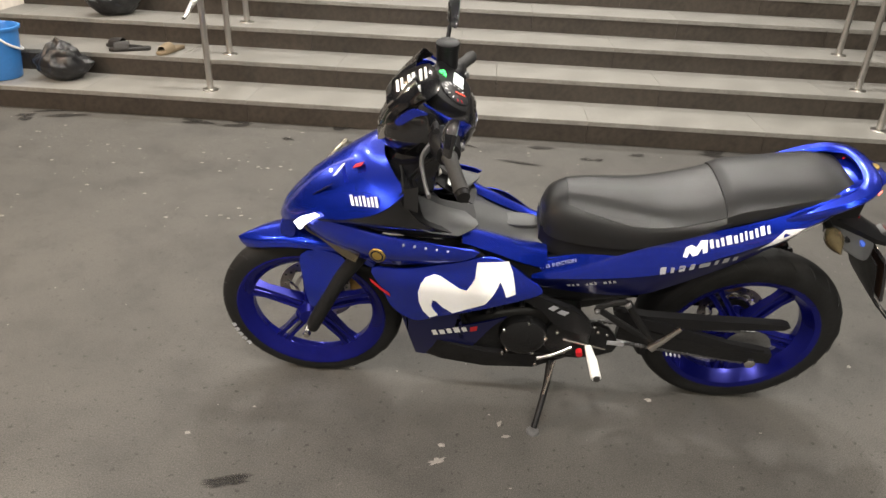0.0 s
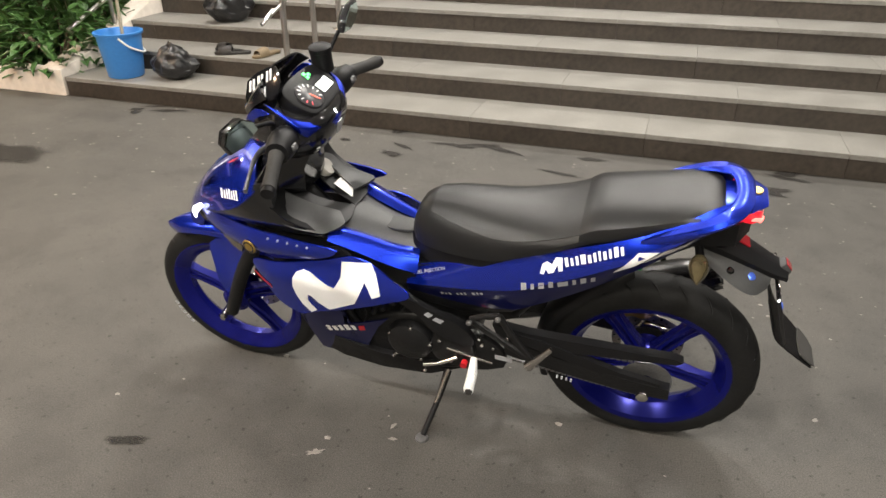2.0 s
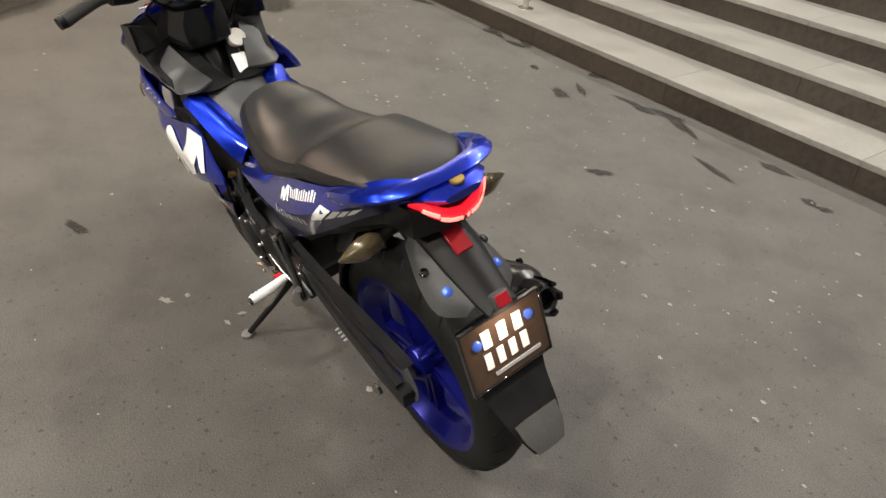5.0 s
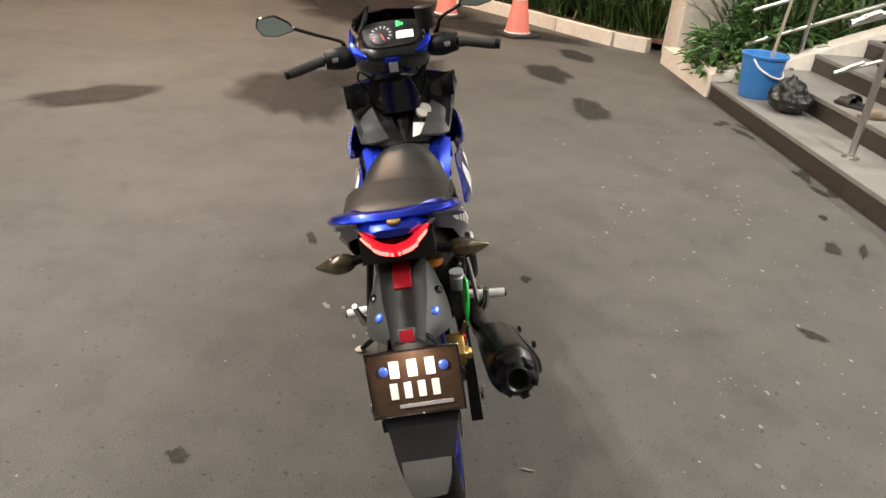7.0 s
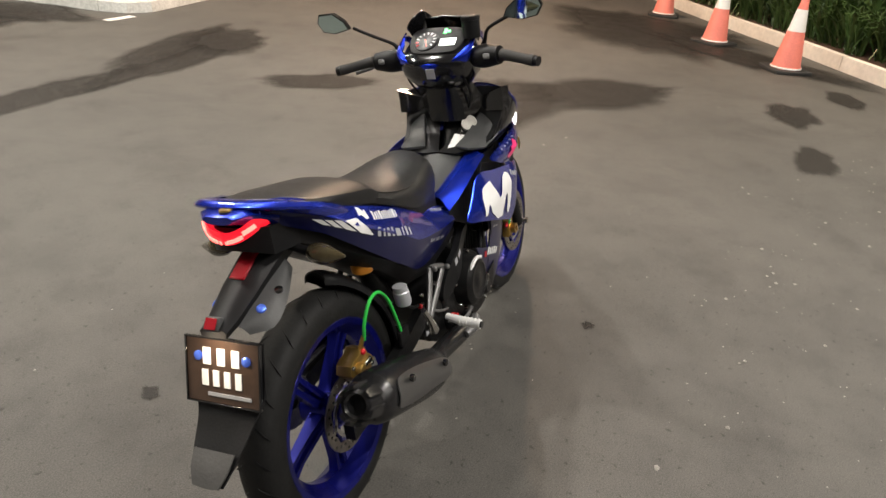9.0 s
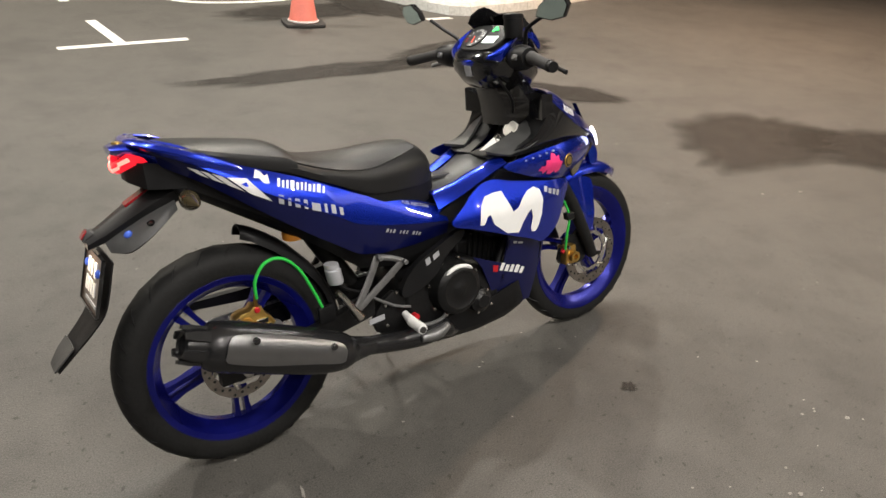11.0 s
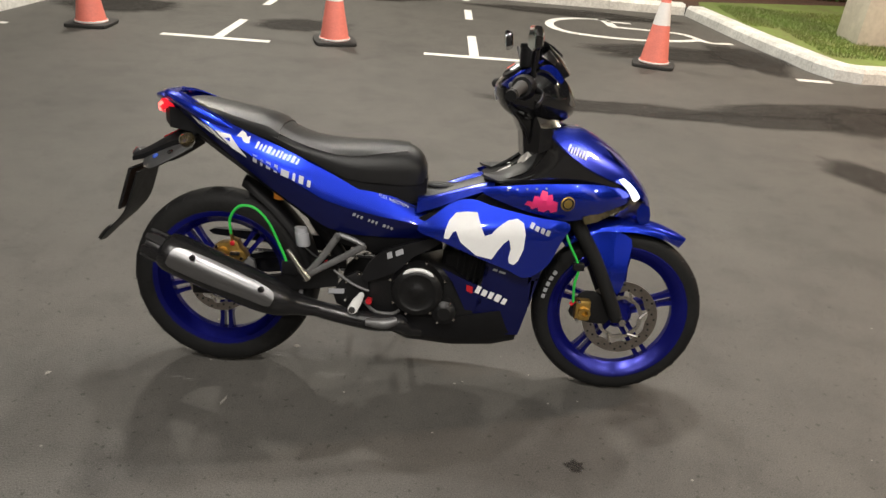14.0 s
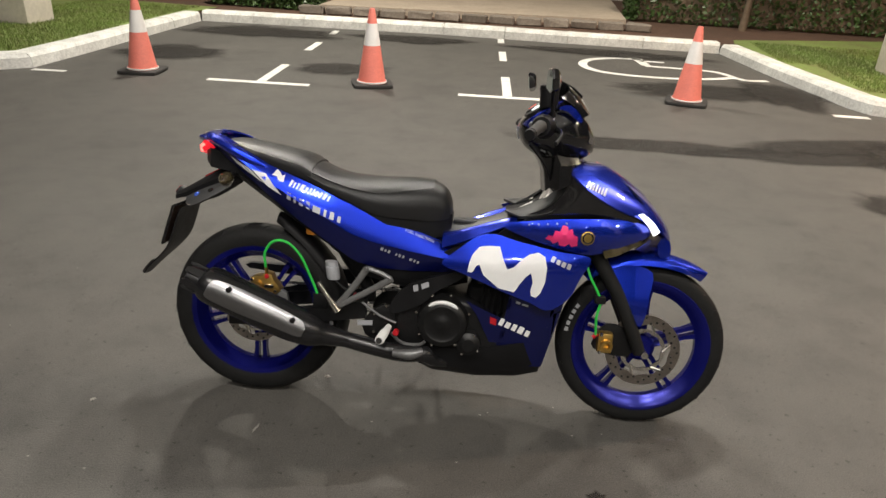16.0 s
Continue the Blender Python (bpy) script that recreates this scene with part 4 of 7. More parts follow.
def lettering(ax, az, bx, bz, height, pattern, depth, side, slant=0.25, lift=0.0014):
    """A word drawn as plain upright bars: pattern gives each bar's width; 0 is a gap. Returns one mesh a bar."""
    total = sum(abs(p) if p else 0.5 for p in pattern) + 0.40 * len(pattern)
    ux, uz = bx - ax, bz - az
    l = math.hypot(ux, uz)
    ux, uz = ux / l, uz / l
    nx, nz = (-uz, ux) if ux > 0 else (uz, -ux)
    pos, bars = 0.0, []
    for k, p in enumerate(pattern):
        w = (abs(p) if p else 0.5) / total * l
        if p:
            top = height * (1.0, 0.84, 0.94)[k % 3]
            sh = slant * top
            quad = [(pos, 0), (pos + w, 0), (pos + w + sh, top), (pos + sh, top)]
            bars.append(decal([(ax + ux * u + nx * h, az + uz * u + nz * h) for u, h in quad], depth, side, lift, 0.05))
        pos += w + 0.40 / total * l
    return bars


def word(name, bars, material, parent):
    for b_ in bars:
        part(name, b_, material, parent)


def mirrored(rows, side):
    return [[(x, y * side, z) for x, y, z in r] for r in rows]


def bolt(x, y, z, r, parent, material=None, side=None, h=0.006):
    """A small domed bolt head whose axis lies across the bike."""
    s = side or (1 if y > 0 else -1)
    b = lathe([(r, -0.004), (r, h * 0.6), (r * 0.7, h), (0, h)], 10, "y", at=(0, 0, 0))
    if s < 0:
        moved(b, pose(0, 0, 0, 180, 0, 0))
    moved(b, Matrix.Translation((x, y, z)))
    return part("bolt", b, material or CHROME, parent)


# ---- wheels ----
def wheel(x, radius, tw, rim_w, steer, label, front):
    w = assembly("wheel", label)
    w.matrix_local = pose(x, 0, radius, 0, 0, steer)
    prof, bead = [], 0.222
    for k in range(15):
        a = math.pi * k / 14
        prof.append((bead + 0.004 + (radius - bead - 0.004) * math.sin(a) ** 0.62, -tw * math.cos(a) * (0.86 + 0.14 * math.sin(a))))
    prof += [(bead - 0.004, rim_w * 0.9), (bead - 0.004, -rim_w * 0.9)]
    part("tyre", lathe(prof, 96, "y", closed=True), TYRE, w, "black road tyre with worn tread")
    grooves = bmesh.new()
    for k in range(26):
        a0 = 2 * math.pi * k / 26
        for s in (-1, 1):
            pts = []
            for j in range(5):
                f = j / 4
                y = s * tw * (0.10 + 0.72 * f)
                r = radius - 0.0022 - (radius - bead) * (1 - math.sqrt(max(0, 1 - (0.88 * abs(y) / tw) ** 2.6))) * 0.9
                a = a0 + s * 0.03 + 0.13 * f
                pts.append((r * math.cos(a), y, r * math.sin(a)))
            tube(pts, [0.0006, 0.0021, 0.0023, 0.0020, 0.0006], 4, 1, grooves, flat=1.0)
    tagged(part("tread_groove", grooves, BLACKP, w), kind="stuff")
    rim = lathe([(0.228, -rim_w), (0.232, -rim_w + 0.003), (0.230, -rim_w + 0.010), (0.214, -rim_w + 0.015), (0.206, -rim_w * 0.4), (0.204, 0), (0.206, rim_w * 0.4),
                 (0.214, rim_w - 0.015), (0.230, rim_w - 0.010), (0.232, rim_w - 0.003), (0.228, rim_w), (0.212, rim_w - 0.004), (0.196, rim_w * 0.45), (0.186, 0.012), (0.186, -0.012),
                 (0.196, -rim_w * 0.45), (0.212, -rim_w + 0.004)], 72, "y", closed=True)
    part("rim", rim, RIMBLUE, w, "glossy deep blue cast rim")
    part("hub", lathe([(0.0, -0.060), (0.030, -0.060), (0.045, -0.045), (0.040, -0.02), (0.040, 0.02), (0.046, 0.045), (0.030, 0.060), (0, 0.060)], 32, "y"), RIMBLUE, w)
    for k in range(5):
        a = 2 * math.pi * k / 5 + (0.32 if front else 0.95)
        b = bmesh.new()
        for s in (-1, 1):
            sec = []
            for r, off, ww, hh in ((0.036, 0.010, 0.009, 0.020), (0.09, 0.0125, 0.0075, 0.015), (0.15, 0.0135, 0.0065, 0.012), (0.192, 0.0165, 0.009, 0.014)):
                c = s * off
                sec.append([(r, -hh, c - ww), (r, hh, c - ww), (r, hh * 0.8, c), (r, hh, c + ww), (r, -hh, c + ww), (r, -hh * 0.8, c)])
            loft(sec, b)
        moved(b, pose(0, 0, 0, 0, -math.degrees(a), 0))
        part("spoke", b, RIMBLUE, w)
    return w


def disc_rotor(parent, y, r0, r1, holes, seg=120):
    """A drilled brake disc with a scalloped carrier."""
    def ring(ri, ro, t, wave=0.0):
        b = bmesh.new()
        rows_ = []
        for k in range(seg):
            a = 2 * math.pi * k / seg
            wv = wave * math.sin(10 * a)
            rows_.append([b.verts.new((r * math.cos(a), yy, r * math.sin(a))) for r, yy in ((ri + wv, y - t), (ro, y - t), (ro, y + t), (ri + wv, y + t))])
        for k in range(seg):
            a, c = rows_[k], rows_[(k + 1) % seg]
            for j in range(4):
                b.faces.new((a[j], a[(j + 1) % 4], c[(j + 1) % 4], c[j]))
        bmesh.ops.recalc_face_normals(b, faces=b.faces[:])
        return b
    rotor = part("brake_disc", ring(r0 + (r1 - r0) * 0.45, r1, 0.002, 0.003), DISC, parent, "worn drilled steel brake disc")
    part("carrier", ring(r0, r0 + (r1 - r0) * 0.20, 0.0025, 0.002), CHROME, parent)
    for k in range(6):
        a = 2 * math.pi * k / 6
        b = tube([((r0 + 0.004) * math.cos(a), y, (r0 + 0.004) * math.sin(a)), ((r0 + (r1 - r0) * 0.5) * math.cos(a + 0.28), y, (r0 + (r1 - r0) * 0.5) * math.sin(a + 0.28))], 0.005, 6, 1)
        part("bridge", b, CHROME, parent)
    hb = bmesh.new()
    for k in range(holes):
        a = 2 * math.pi * k / holes
        r = r1 - (r1 - r0) * (0.16 + 0.14 * (k % 3))
        lathe([(0, -0.0026), (0.0042, -0.0026), (0.0042, 0.0026), (0, 0.0026)], 8, "y", hb, (r * math.cos(a), y, r * math.sin(a)))
    part("drill_hole", hb, GLOSSB, parent)
    return rotor


rear = wheel(-0.015, 0.298, 0.060, 0.052, 0, "blue cast rear wheel with black tyre", False)
front = wheel(1.290, 0.281, 0.044, 0.040, -0.3, "blue cast front wheel with black tyre", True)
disc_rotor(front, -0.070, 0.062, 0.122, 36)
disc_rotor(rear, -0.066, 0.055, 0.101, 30)
# sidewall lettering as plain curved bars
for w_, tw, r, a0 in ((front, 0.0455, 0.256, -0.62), (front, -0.0455, 0.256, 2.6), (rear, -0.060, 0.262, -0.35)):
    b = bmesh.new()
    for k in range(5):
        a = a0 + k * 0.085
        loft([[(rr * math.cos(a + da), tw * 1.0 + (0.0016 if tw > 0 else -0.0016), rr * math.sin(a + da)) for da in (0, 0.055)] for rr in (r - 0.006, r + 0.006)], b, cap=False, ring=False)
    part("sidewall_mark", b, PALE, w_)

# ---- front end: fork, mudguard, caliper, hose ----
for s in (1, -1):
    fork = part("fork_leg", tube([(1.275, 0.092 * s, 0.275), (1.262, 0.092 * s, 0.31), (1.20, 0.091 * s, 0.44), (1.135, 0.090 * s, 0.575), (1.08, 0.09 * s, 0.70)], [0.018, 0.021, 0.022, 0.022, 0.022], 18, 3), TYRE, bike, "black fork leg")
    part("axle_nut", lathe([(0.0, 0.016), (0.010, 0.016), (0.012, 0.010), (0.012, 0.0), (0, 0)], 6, "y", at=(1.285, 0.120 * s - (0 if s > 0 else 0.012), 0.284)), CHROME, fork)
part("axle", tube([(1.287, -0.12, 0.284), (1.287, 0.12, 0.284)], 0.009, 10, 1), CHROME, bike)
rows = []
for a, w in ((26, 0.014), (33, 0.034), (42, 0.050), (54, 0.060), (68, 0.066), (82, 0.068), (96, 0.064), (104, 0.056)):
    r = 0.316 + 0.010 * max(0, (50 - a) / 24)
    cx, cz, aa = 1.282, 0.284, math.radians(a + 26)
    rows.append([(cx + (r - d) * math.cos(aa), y * w, cz + (r - d) * math.sin(aa)) for y, d in ((-1, 0.034), (-0.86, 0.012), (-0.4, 0.001), (0, -0.004), (0.4, 0.001), (0.86, 0.012), (1, 0.034))])
guard = part("front_mudguard", sheet(rows, 3, 2, 0.004), BLUE, bike, "glossy blue front mudguard")
for s in (1, -1):
    out = [(1.17, 0.545), (1.22, 0.565), (1.29, 0.545), (1.285, 0.47), (1.278, 0.40), (1.262, 0.368), (1.225, 0.415), (1.185, 0.49)]
    part("fork_shroud", panel(out, lambda x, z: 0.066 + 0.030 * max(0, min(1, (0.56 - z) / 0.12)) + 0.22 * max(0, 1.24 - x), s, 0.004, 0.02), BLUE, guard)
cal = part("brake_caliper", box(1.135, 1.185, -0.105, -0.058, 0.27, 0.34, 0.008, 2), GOLD, bike, "gold anodised front brake caliper")
part("caliper_bracket", slab(smoothed([(1.12, 0.29), (1.15, 0.265), (1.24, 0.255), (1.262, 0.30), (1.22, 0.355), (1.17, 0.365), (1.14, 0.34)], 2), -0.078, -0.068, 0.002), ENGINE, cal)
part("piston_cap", lathe([(0.011, -0.012), (0.019, -0.012), (0.019, 0.010), (0.011, 0.010)], 20, "y", at=(1.163, -0.112, 0.302), closed=True), GOLD, cal)
part("banjo", tube([(1.132, -0.1, 0.335), (1.118, -0.1, 0.322)], 0.007, 8, 1), REDP, cal)
for z in (0.275, 0.335):
    bolt(1.145, -0.106, z, 0.006, cal)
hose = part("brake_hose", tube([(1.09, -0.12, 0.57), (1.10, -0.135, 0.53), (1.125, -0.13, 0.46), (1.118, -0.125, 0.40), (1.125, -0.11, 0.335)], 0.0042, 8, 5), GREEN, bike, "bright green braided brake hose")
part("hose_clip", box(1.108, 1.142, -0.140, -0.118, 0.447, 0.472, 0.003), BLACKP, hose)

# ---- engine ----
eng = assembly("engine", "black engine with round clutch cover")
part("crankcase", slab(smoothed([(0.47, 0.27), (0.52, 0.22), (0.70, 0.205), (0.80, 0.235), (0.82, 0.31), (0.74, 0.40), (0.60, 0.43), (0.48, 0.39)], 3), -0.125, 0.115, 0.02, 3), ENGINE, eng)
cc = lathe([(0.0, 0.046), (0.020, 0.046), (0.024, 0.043), (0.052, 0.043), (0.058, 0.046), (0.066, 0.044), (0.078, 0.034), (0.084, 0.0), (0.084, -0.03), (0, -0.03)], 44, "y")
moved(cc, pose(0, 0, 0, 180, 0, 0))
moved(cc, Matrix.Translation((0.627, -0.132, 0.348)))
part("clutch_cover", cc, ENGINE, eng)
# white arc drawn in place of a highlight along the cover's upper rim
arc = bmesh.new()
tube([(0.627 + 0.073 * math.cos(a), -0.172, 0.348 + 0.073 * math.sin(a)) for a in np.linspace(0.85, 2.25, 9)], [0.002] + [0.0062] * 7 + [0.002], 6, 1, arc)
part("cover_sticker", arc, WHITE, eng, "white crescent standing for the highlight on the clutch cover")
for a in (20, 75, 115, 165, 215, 250, 300, 340):
    bolt(0.627 + 0.090 * math.cos(radians(a)), -0.135, 0.348 + 0.090 * math.sin(radians(a)), 0.0055, eng, side=-1)
wp = lathe([(0.0, 0.03), (0.020, 0.03), (0.026, 0.024), (0.038, 0.018), (0.040, 0.0), (0.040, -0.03), (0, -0.03)], 28, "y")
moved(wp, pose(0, 0, 0, 180, 0, 0))
moved(wp, Matrix.Translation((0.715, -0.142, 0.283)))
part("water_pump_cover", wp, ENGINE, eng)
for a in (60, 150, 240, 330):
    bolt(0.715 + 0.037 * math.cos(radians(a)), -0.162, 0.283 + 0.037 * math.sin(radians(a)), 0.005, eng, side=-1)
gb = lathe([(0.0, 0.03), (0.05, 0.03), (0.066, 0.02), (0.072, 0.0), (0.072, -0.03), (0, -0.03)], 36, "y", at=(0.645, 0.120, 0.335))
part("flywheel_cover", gb, ENGINE, eng)
part("sprocket_cover", slab(smoothed([(0.46, 0.30), (0.52, 0.26), (0.58, 0.30), (0.57, 0.39), (0.50, 0.41), (0.455, 0.36)], 3), 0.100, 0.135, 0.008), ENGINE, eng)
for a in (30, 100, 170, 240, 310):
    bolt(0.645 + 0.066 * math.cos(radians(a)), 0.142, 0.335 + 0.066 * math.sin(radians(a)), 0.0055, eng)
for k in range(7):
    x = 0.735 + 0.021 * k
    part("cylinder_fin", slab(smoothed([(x, 0.345), (x + 0.009, 0.345), (x + 0.030, 0.465), (x + 0.021, 0.47)], 1), -0.064, 0.064, 0.002), TYRE, eng)
part("cylinder", box(0.70, 0.90, -0.055, 0.055, 0.355, 0.455, 0.012), ENGINE, eng)
part("throttle_body", tube([(0.70, 0.05, 0.46), (0.74, 0.06, 0.50), (0.70, 0.06, 0.545)], [0.026, 0.024, 0.028], 14, 3), CAST, eng)
part("intake_bolt", tube([(0.725, 0.09, 0.49), (0.735, 0.125, 0.50)], 0.010, 8, 1), GOLD, eng)
for x, z, r in ((0.69, 0.47, 0.012), (0.72, 0.44, 0.010), (0.66, 0.45, 0.009), (0.75, 0.42, 0.011), (0.62, 0.455, 0.010)):
    b = lathe([(0.0, 0.014), (r * 0.6, 0.014), (r, 0.008), (r, -0.03), (0, -0.03)], 10, "y", at=(x, 0.115, z))
    part("fitting", b, ENGINE, eng)
for s in (1, -1):
    part("coolant_hose", tube([(0.73, 0.09 * s, 0.30), (0.80, 0.11 * s, 0.33), (0.86, 0.10 * s, 0.42), (0.92, 0.07 * s, 0.46)], 0.011, 10, 4), BLACKP, eng)
part("radiator", box(0.93, 0.965, -0.10, 0.10, 0.38, 0.56, 0.006), ENGINE, eng)
part("belly_pan", loft([[(x, y * w, z0 + (z1 - z0) * f) for y, f in ((-1, 1), (-0.92, 0.35), (-0.6, 0), (0.6, 0), (0.92, 0.35), (1, 1))] for x, w, z0, z1 in
                        ((0.50, 0.10, 0.185, 0.26), (0.60, 0.128, 0.152, 0.25), (0.75, 0.134, 0.145, 0.26), (0.88, 0.130, 0.155, 0.29), (0.955, 0.112, 0.172, 0.30), (0.965, 0.10, 0.20, 0.30))]), BLACKP, eng, "black plastic belly pan")

# frame and inner covers
part("frame_spine", tube([(1.05, 0, 0.80), (0.95, 0, 0.66), (0.80, 0, 0.55), (0.62, 0, 0.52), (0.40, 0, 0.55)], [0.045, 0.05, 0.05, 0.05, 0.05], 14, 3), BLACKP, bike)
part("under_cover", loft([[(x, y * w, z0 + (z1 - z0) * f) for y, f in ((-1, 1), (-1, 0.2), (-0.7, 0), (0.7, 0), (1, 0.2), (1, 1))] for x, w, z0, z1 in
                          ((-0.13, 0.07, 0.79, 0.86), (0.0, 0.09, 0.71, 0.83), (0.12, 0.105, 0.64, 0.78), (0.25, 0.11, 0.56, 0.73), (0.36, 0.105, 0.46, 0.68), (0.50, 0.10, 0.43, 0.64), (0.62, 0.09, 0.44, 0.60), (0.70, 0.08, 0.46, 0.58))]), BLACKP, bike)
for s in (1, -1):
    arm = panel([(0.450, 0.372), (0.472, 0.420), (0.522, 0.466), (0.602, 0.494), (0.690, 0.514), (0.682, 0.488), (0.604, 0.448), (0.563, 0.406), (0.474, 0.360)], lambda x, z: 0.128 + 0.02 * math.exp(-((x - 0.55) / 0.08) ** 2), s, 0.02, 0.03)
    cover = part("frame_cover", arm, BLACKP, bike)
    word("cover_badge", lettering(0.530 if s < 0 else 0.592, 0.441 if s < 0 else 0.466, 0.592 if s < 0 else 0.530, 0.466 if s < 0 else 0.441, 0.019, (0.6, 0.9), lambda x, z: 0.128 + 0.02 * math.exp(-((x - 0.55) / 0.08) ** 2), s, 0.3), PALE, cover)
    heel = slab(smoothed([(0.37, 0.33), (0.37, 0.27), (0.47, 0.235), (0.52, 0.25), (0.50, 0.34), (0.43, 0.38)], 2), 0.095 * s, 0.115 * s, 0.004)
    hp = part("peg_bracket", heel, ENGINE, bike)
    part("label_plate", slab([(0.345, 0.302), (0.395, 0.306), (0.395, 0.322), (0.345, 0.318)], 0.1155 * s, 0.1175 * s), PALE, hp)
    peg = part("foot_peg", tube([(0.452, 0.135 * s, 0.312), (0.446, 0.175 * s, 0.306), (0.438, 0.247 * s, 0.304)], [0.010, 0.0135, 0.0135], 14, 1), WHITE, bike, "white metal foot peg")
    for k in range(6):
        y = (0.182 + 0.0115 * k) * s
        b = lathe([(0.0125, -0.0018), (0.0150, -0.0018), (0.0150, 0.0018), (0.0125, 0.0018)], 14, "y", at=(0.4440 - 0.0008 * k, y, 0.3055 - 0.0002 * k), closed=True)
        part("grip_ring", b, HANDLEW, peg)
    part("end_plug", lathe([(0, -0.003), (0.010, -0.003), (0.010, 0.004), (0, 0.004)], 12, "y", at=(0.4378, 0.2485 * s, 0.3040)), RUBBER, peg)
    part("toe_bolt", lathe([(0, -0.008), (0.010, -0.008), (0.010, 0.010), (0, 0.010)], 10, "y", at=(0.478, 0.150 * s, 0.300)), REDP, hp)
    for x, z in ((0.40, 0.345), (0.44, 0.375), (0.50, 0.30), (0.485, 0.345), (0.515, 0.355)):
        bolt(x, 0.113 * s, z, 0.0055, hp, side=s)
    # pillion bracket: a cast open triangle with a folded peg
    pb = assembly("pillion_bracket", "cast alloy pillion footrest bracket")
    tri = [(0.280, 0.372), (0.385, 0.505), (0.460, 0.475)]
    for (ax, az), (bx, bz) in zip(tri, tri[1:] + tri[:1]):
        if (ax, az) == tri[1]:
            continue
        part("strut", tube([(ax, 0.158 * s, az), ((ax + bx) / 2, 0.150 * s, (az + bz) / 2), (bx, 0.140 * s, bz)] if az < bz else [(bx, 0.158 * s, bz), ((ax + bx) / 2, 0.150 * s, (az + bz) / 2), (ax, 0.140 * s, az)], 0.0105, 8, 3, flat=0.7), CAST if s < 0 else ENGINE, pb)
    part("top_strut", tube([(0.385, 0.140 * s, 0.505), (0.425, 0.137 * s, 0.492), (0.46, 0.140 * s, 0.475)], 0.009, 8, 2), CAST if s < 0 else ENGINE, pb)
    part("pillion_peg", tube([(0.288, 0.172 * s, 0.365), (0.262, 0.180 * s, 0.405), (0.228, 0.182 * s, 0.458)], [0.015, 0.010, 0.008], 10, 3), CHROME, pb, "folded bright metal pillion peg")
    for x, z in ((0.385, 0.505), (0.46, 0.475), (0.282, 0.370)):
        bolt(x, 0.155 * s, z, 0.008, pb, CAST, s)
part("gear_lever", tube([(0.50, 0.14, 0.31), (0.55, 0.15, 0.285), (0.60, 0.16, 0.275)], 0.006, 8, 3), CHROME, bike)
part("brake_pedal", tube([(0.46, -0.13, 0.29), (0.50, -0.155, 0.268), (0.555, -0.16, 0.268), (0.575, -0.165, 0.282)], 0.0055, 8, 3), CAST, bike)

# side stand
stand = part("side_stand", tube([(0.545, 0.105, 0.205), (0.558, 0.165, 0.15), (0.588, 0.254, 0.066)], [0.013, 0.010, 0.009], 10, 3), BLACKP, bike, "worn black side stand")
part("stand_foot", lathe([(0, 0.010), (0.018, 0.010), (0.020, 0.004), (0.018, 0.0), (0, 0)], 16, at=(0.591, 0.262, 0.0535)), CAST, stand)
part("stand_spring", tube([(0.538, 0.118, 0.225), (0.566, 0.185, 0.135)], 0.006, 8, 1), CHROME, stand)

# ---- exhaust ----
ex = assembly("exhaust", "black exhaust with a grey metal heat shield")
part("muffler", tube([(-0.140, -0.211, 0.440), (-0.128, -0.211, 0.435), (-0.112, -0.210, 0.429), (-0.06, -0.208, 0.408), (0.12, -0.200, 0.332), (0.205, -0.190, 0.298), (0.25, -0.175, 0.282), (0.33, -0.155, 0.262)],
                     [0.042, 0.054, 0.060, 0.062, 0.060, 0.052, 0.037, 0.024], 28, 4), EXHAUST, ex)
part("header_pipe", tube([(0.30, -0.158, 0.268), (0.40, -0.150, 0.245), (0.50, -0.150, 0.232), (0.575, -0.150, 0.235), (0.62, -0.12, 0.20), (0.75, -0.04, 0.185), (0.90, 0, 0.25), (0.93, 0, 0.36)], [0.026, 0.028, 0.030, 0.028, 0.018, 0.016, 0.016, 0.016], 16, 4), EXHAUST, ex)
part("pipe_guard", tube([(0.475, -0.178, 0.240), (0.53, -0.182, 0.240), (0.572, -0.176, 0.252)], [0.012, 0.018, 0.012], 12, 4), CAST, ex)
rows = []
for f in (0.0, 0.06, 0.35, 0.7, 0.94, 1.0):
    c = Vector((-0.105, -0.209, 0.426)).lerp(Vector((0.195, -0.194, 0.302)), f)
    d = Vector((0.310, 0.015, -0.128)).normalized()
    out_, up = Vector((0, -1, 0)), d.cross(Vector((0, -1, 0))).normalized()
    if up.z < 0:
        up = -up
    wid = (0.45, 0.85, 1.0, 0.95, 0.8, 0.45)[(0.0, 0.06, 0.35, 0.7, 0.94, 1.0).index(f)]
    rr = 0.067 - 0.005 * f
    rows.append([tuple(c + rr * (math.cos(a) * out_ + math.sin(a) * up)) for a in np.linspace(-0.36 * wid + 0.1 * (f > 0.6), 0.86 * wid, 7)])
shield = part("heat_shield", sheet(rows, 4, 2, 0.003), TITAN, ex, "grey metal heat shield")
for x, y, z in ((-0.031, -0.270, 0.436), (0.166, -0.256, 0.349)):
    bolt(x, y, z, 0.009, ex, GLOSSB, -1)
capm = look((-0.138, -0.211, 0.439), (-0.138 - 0.31, -0.226, 0.439 + 0.128))
cap = part("end_cap", moved(lathe([(0.0, -0.020), (0.020, -0.020), (0.022, -0.046), (0.027, -0.050), (0.036, -0.046), (0.041, -0.026), (0.042, 0.006), (0, 0.006)], 28), capm), EXHAUST, ex)
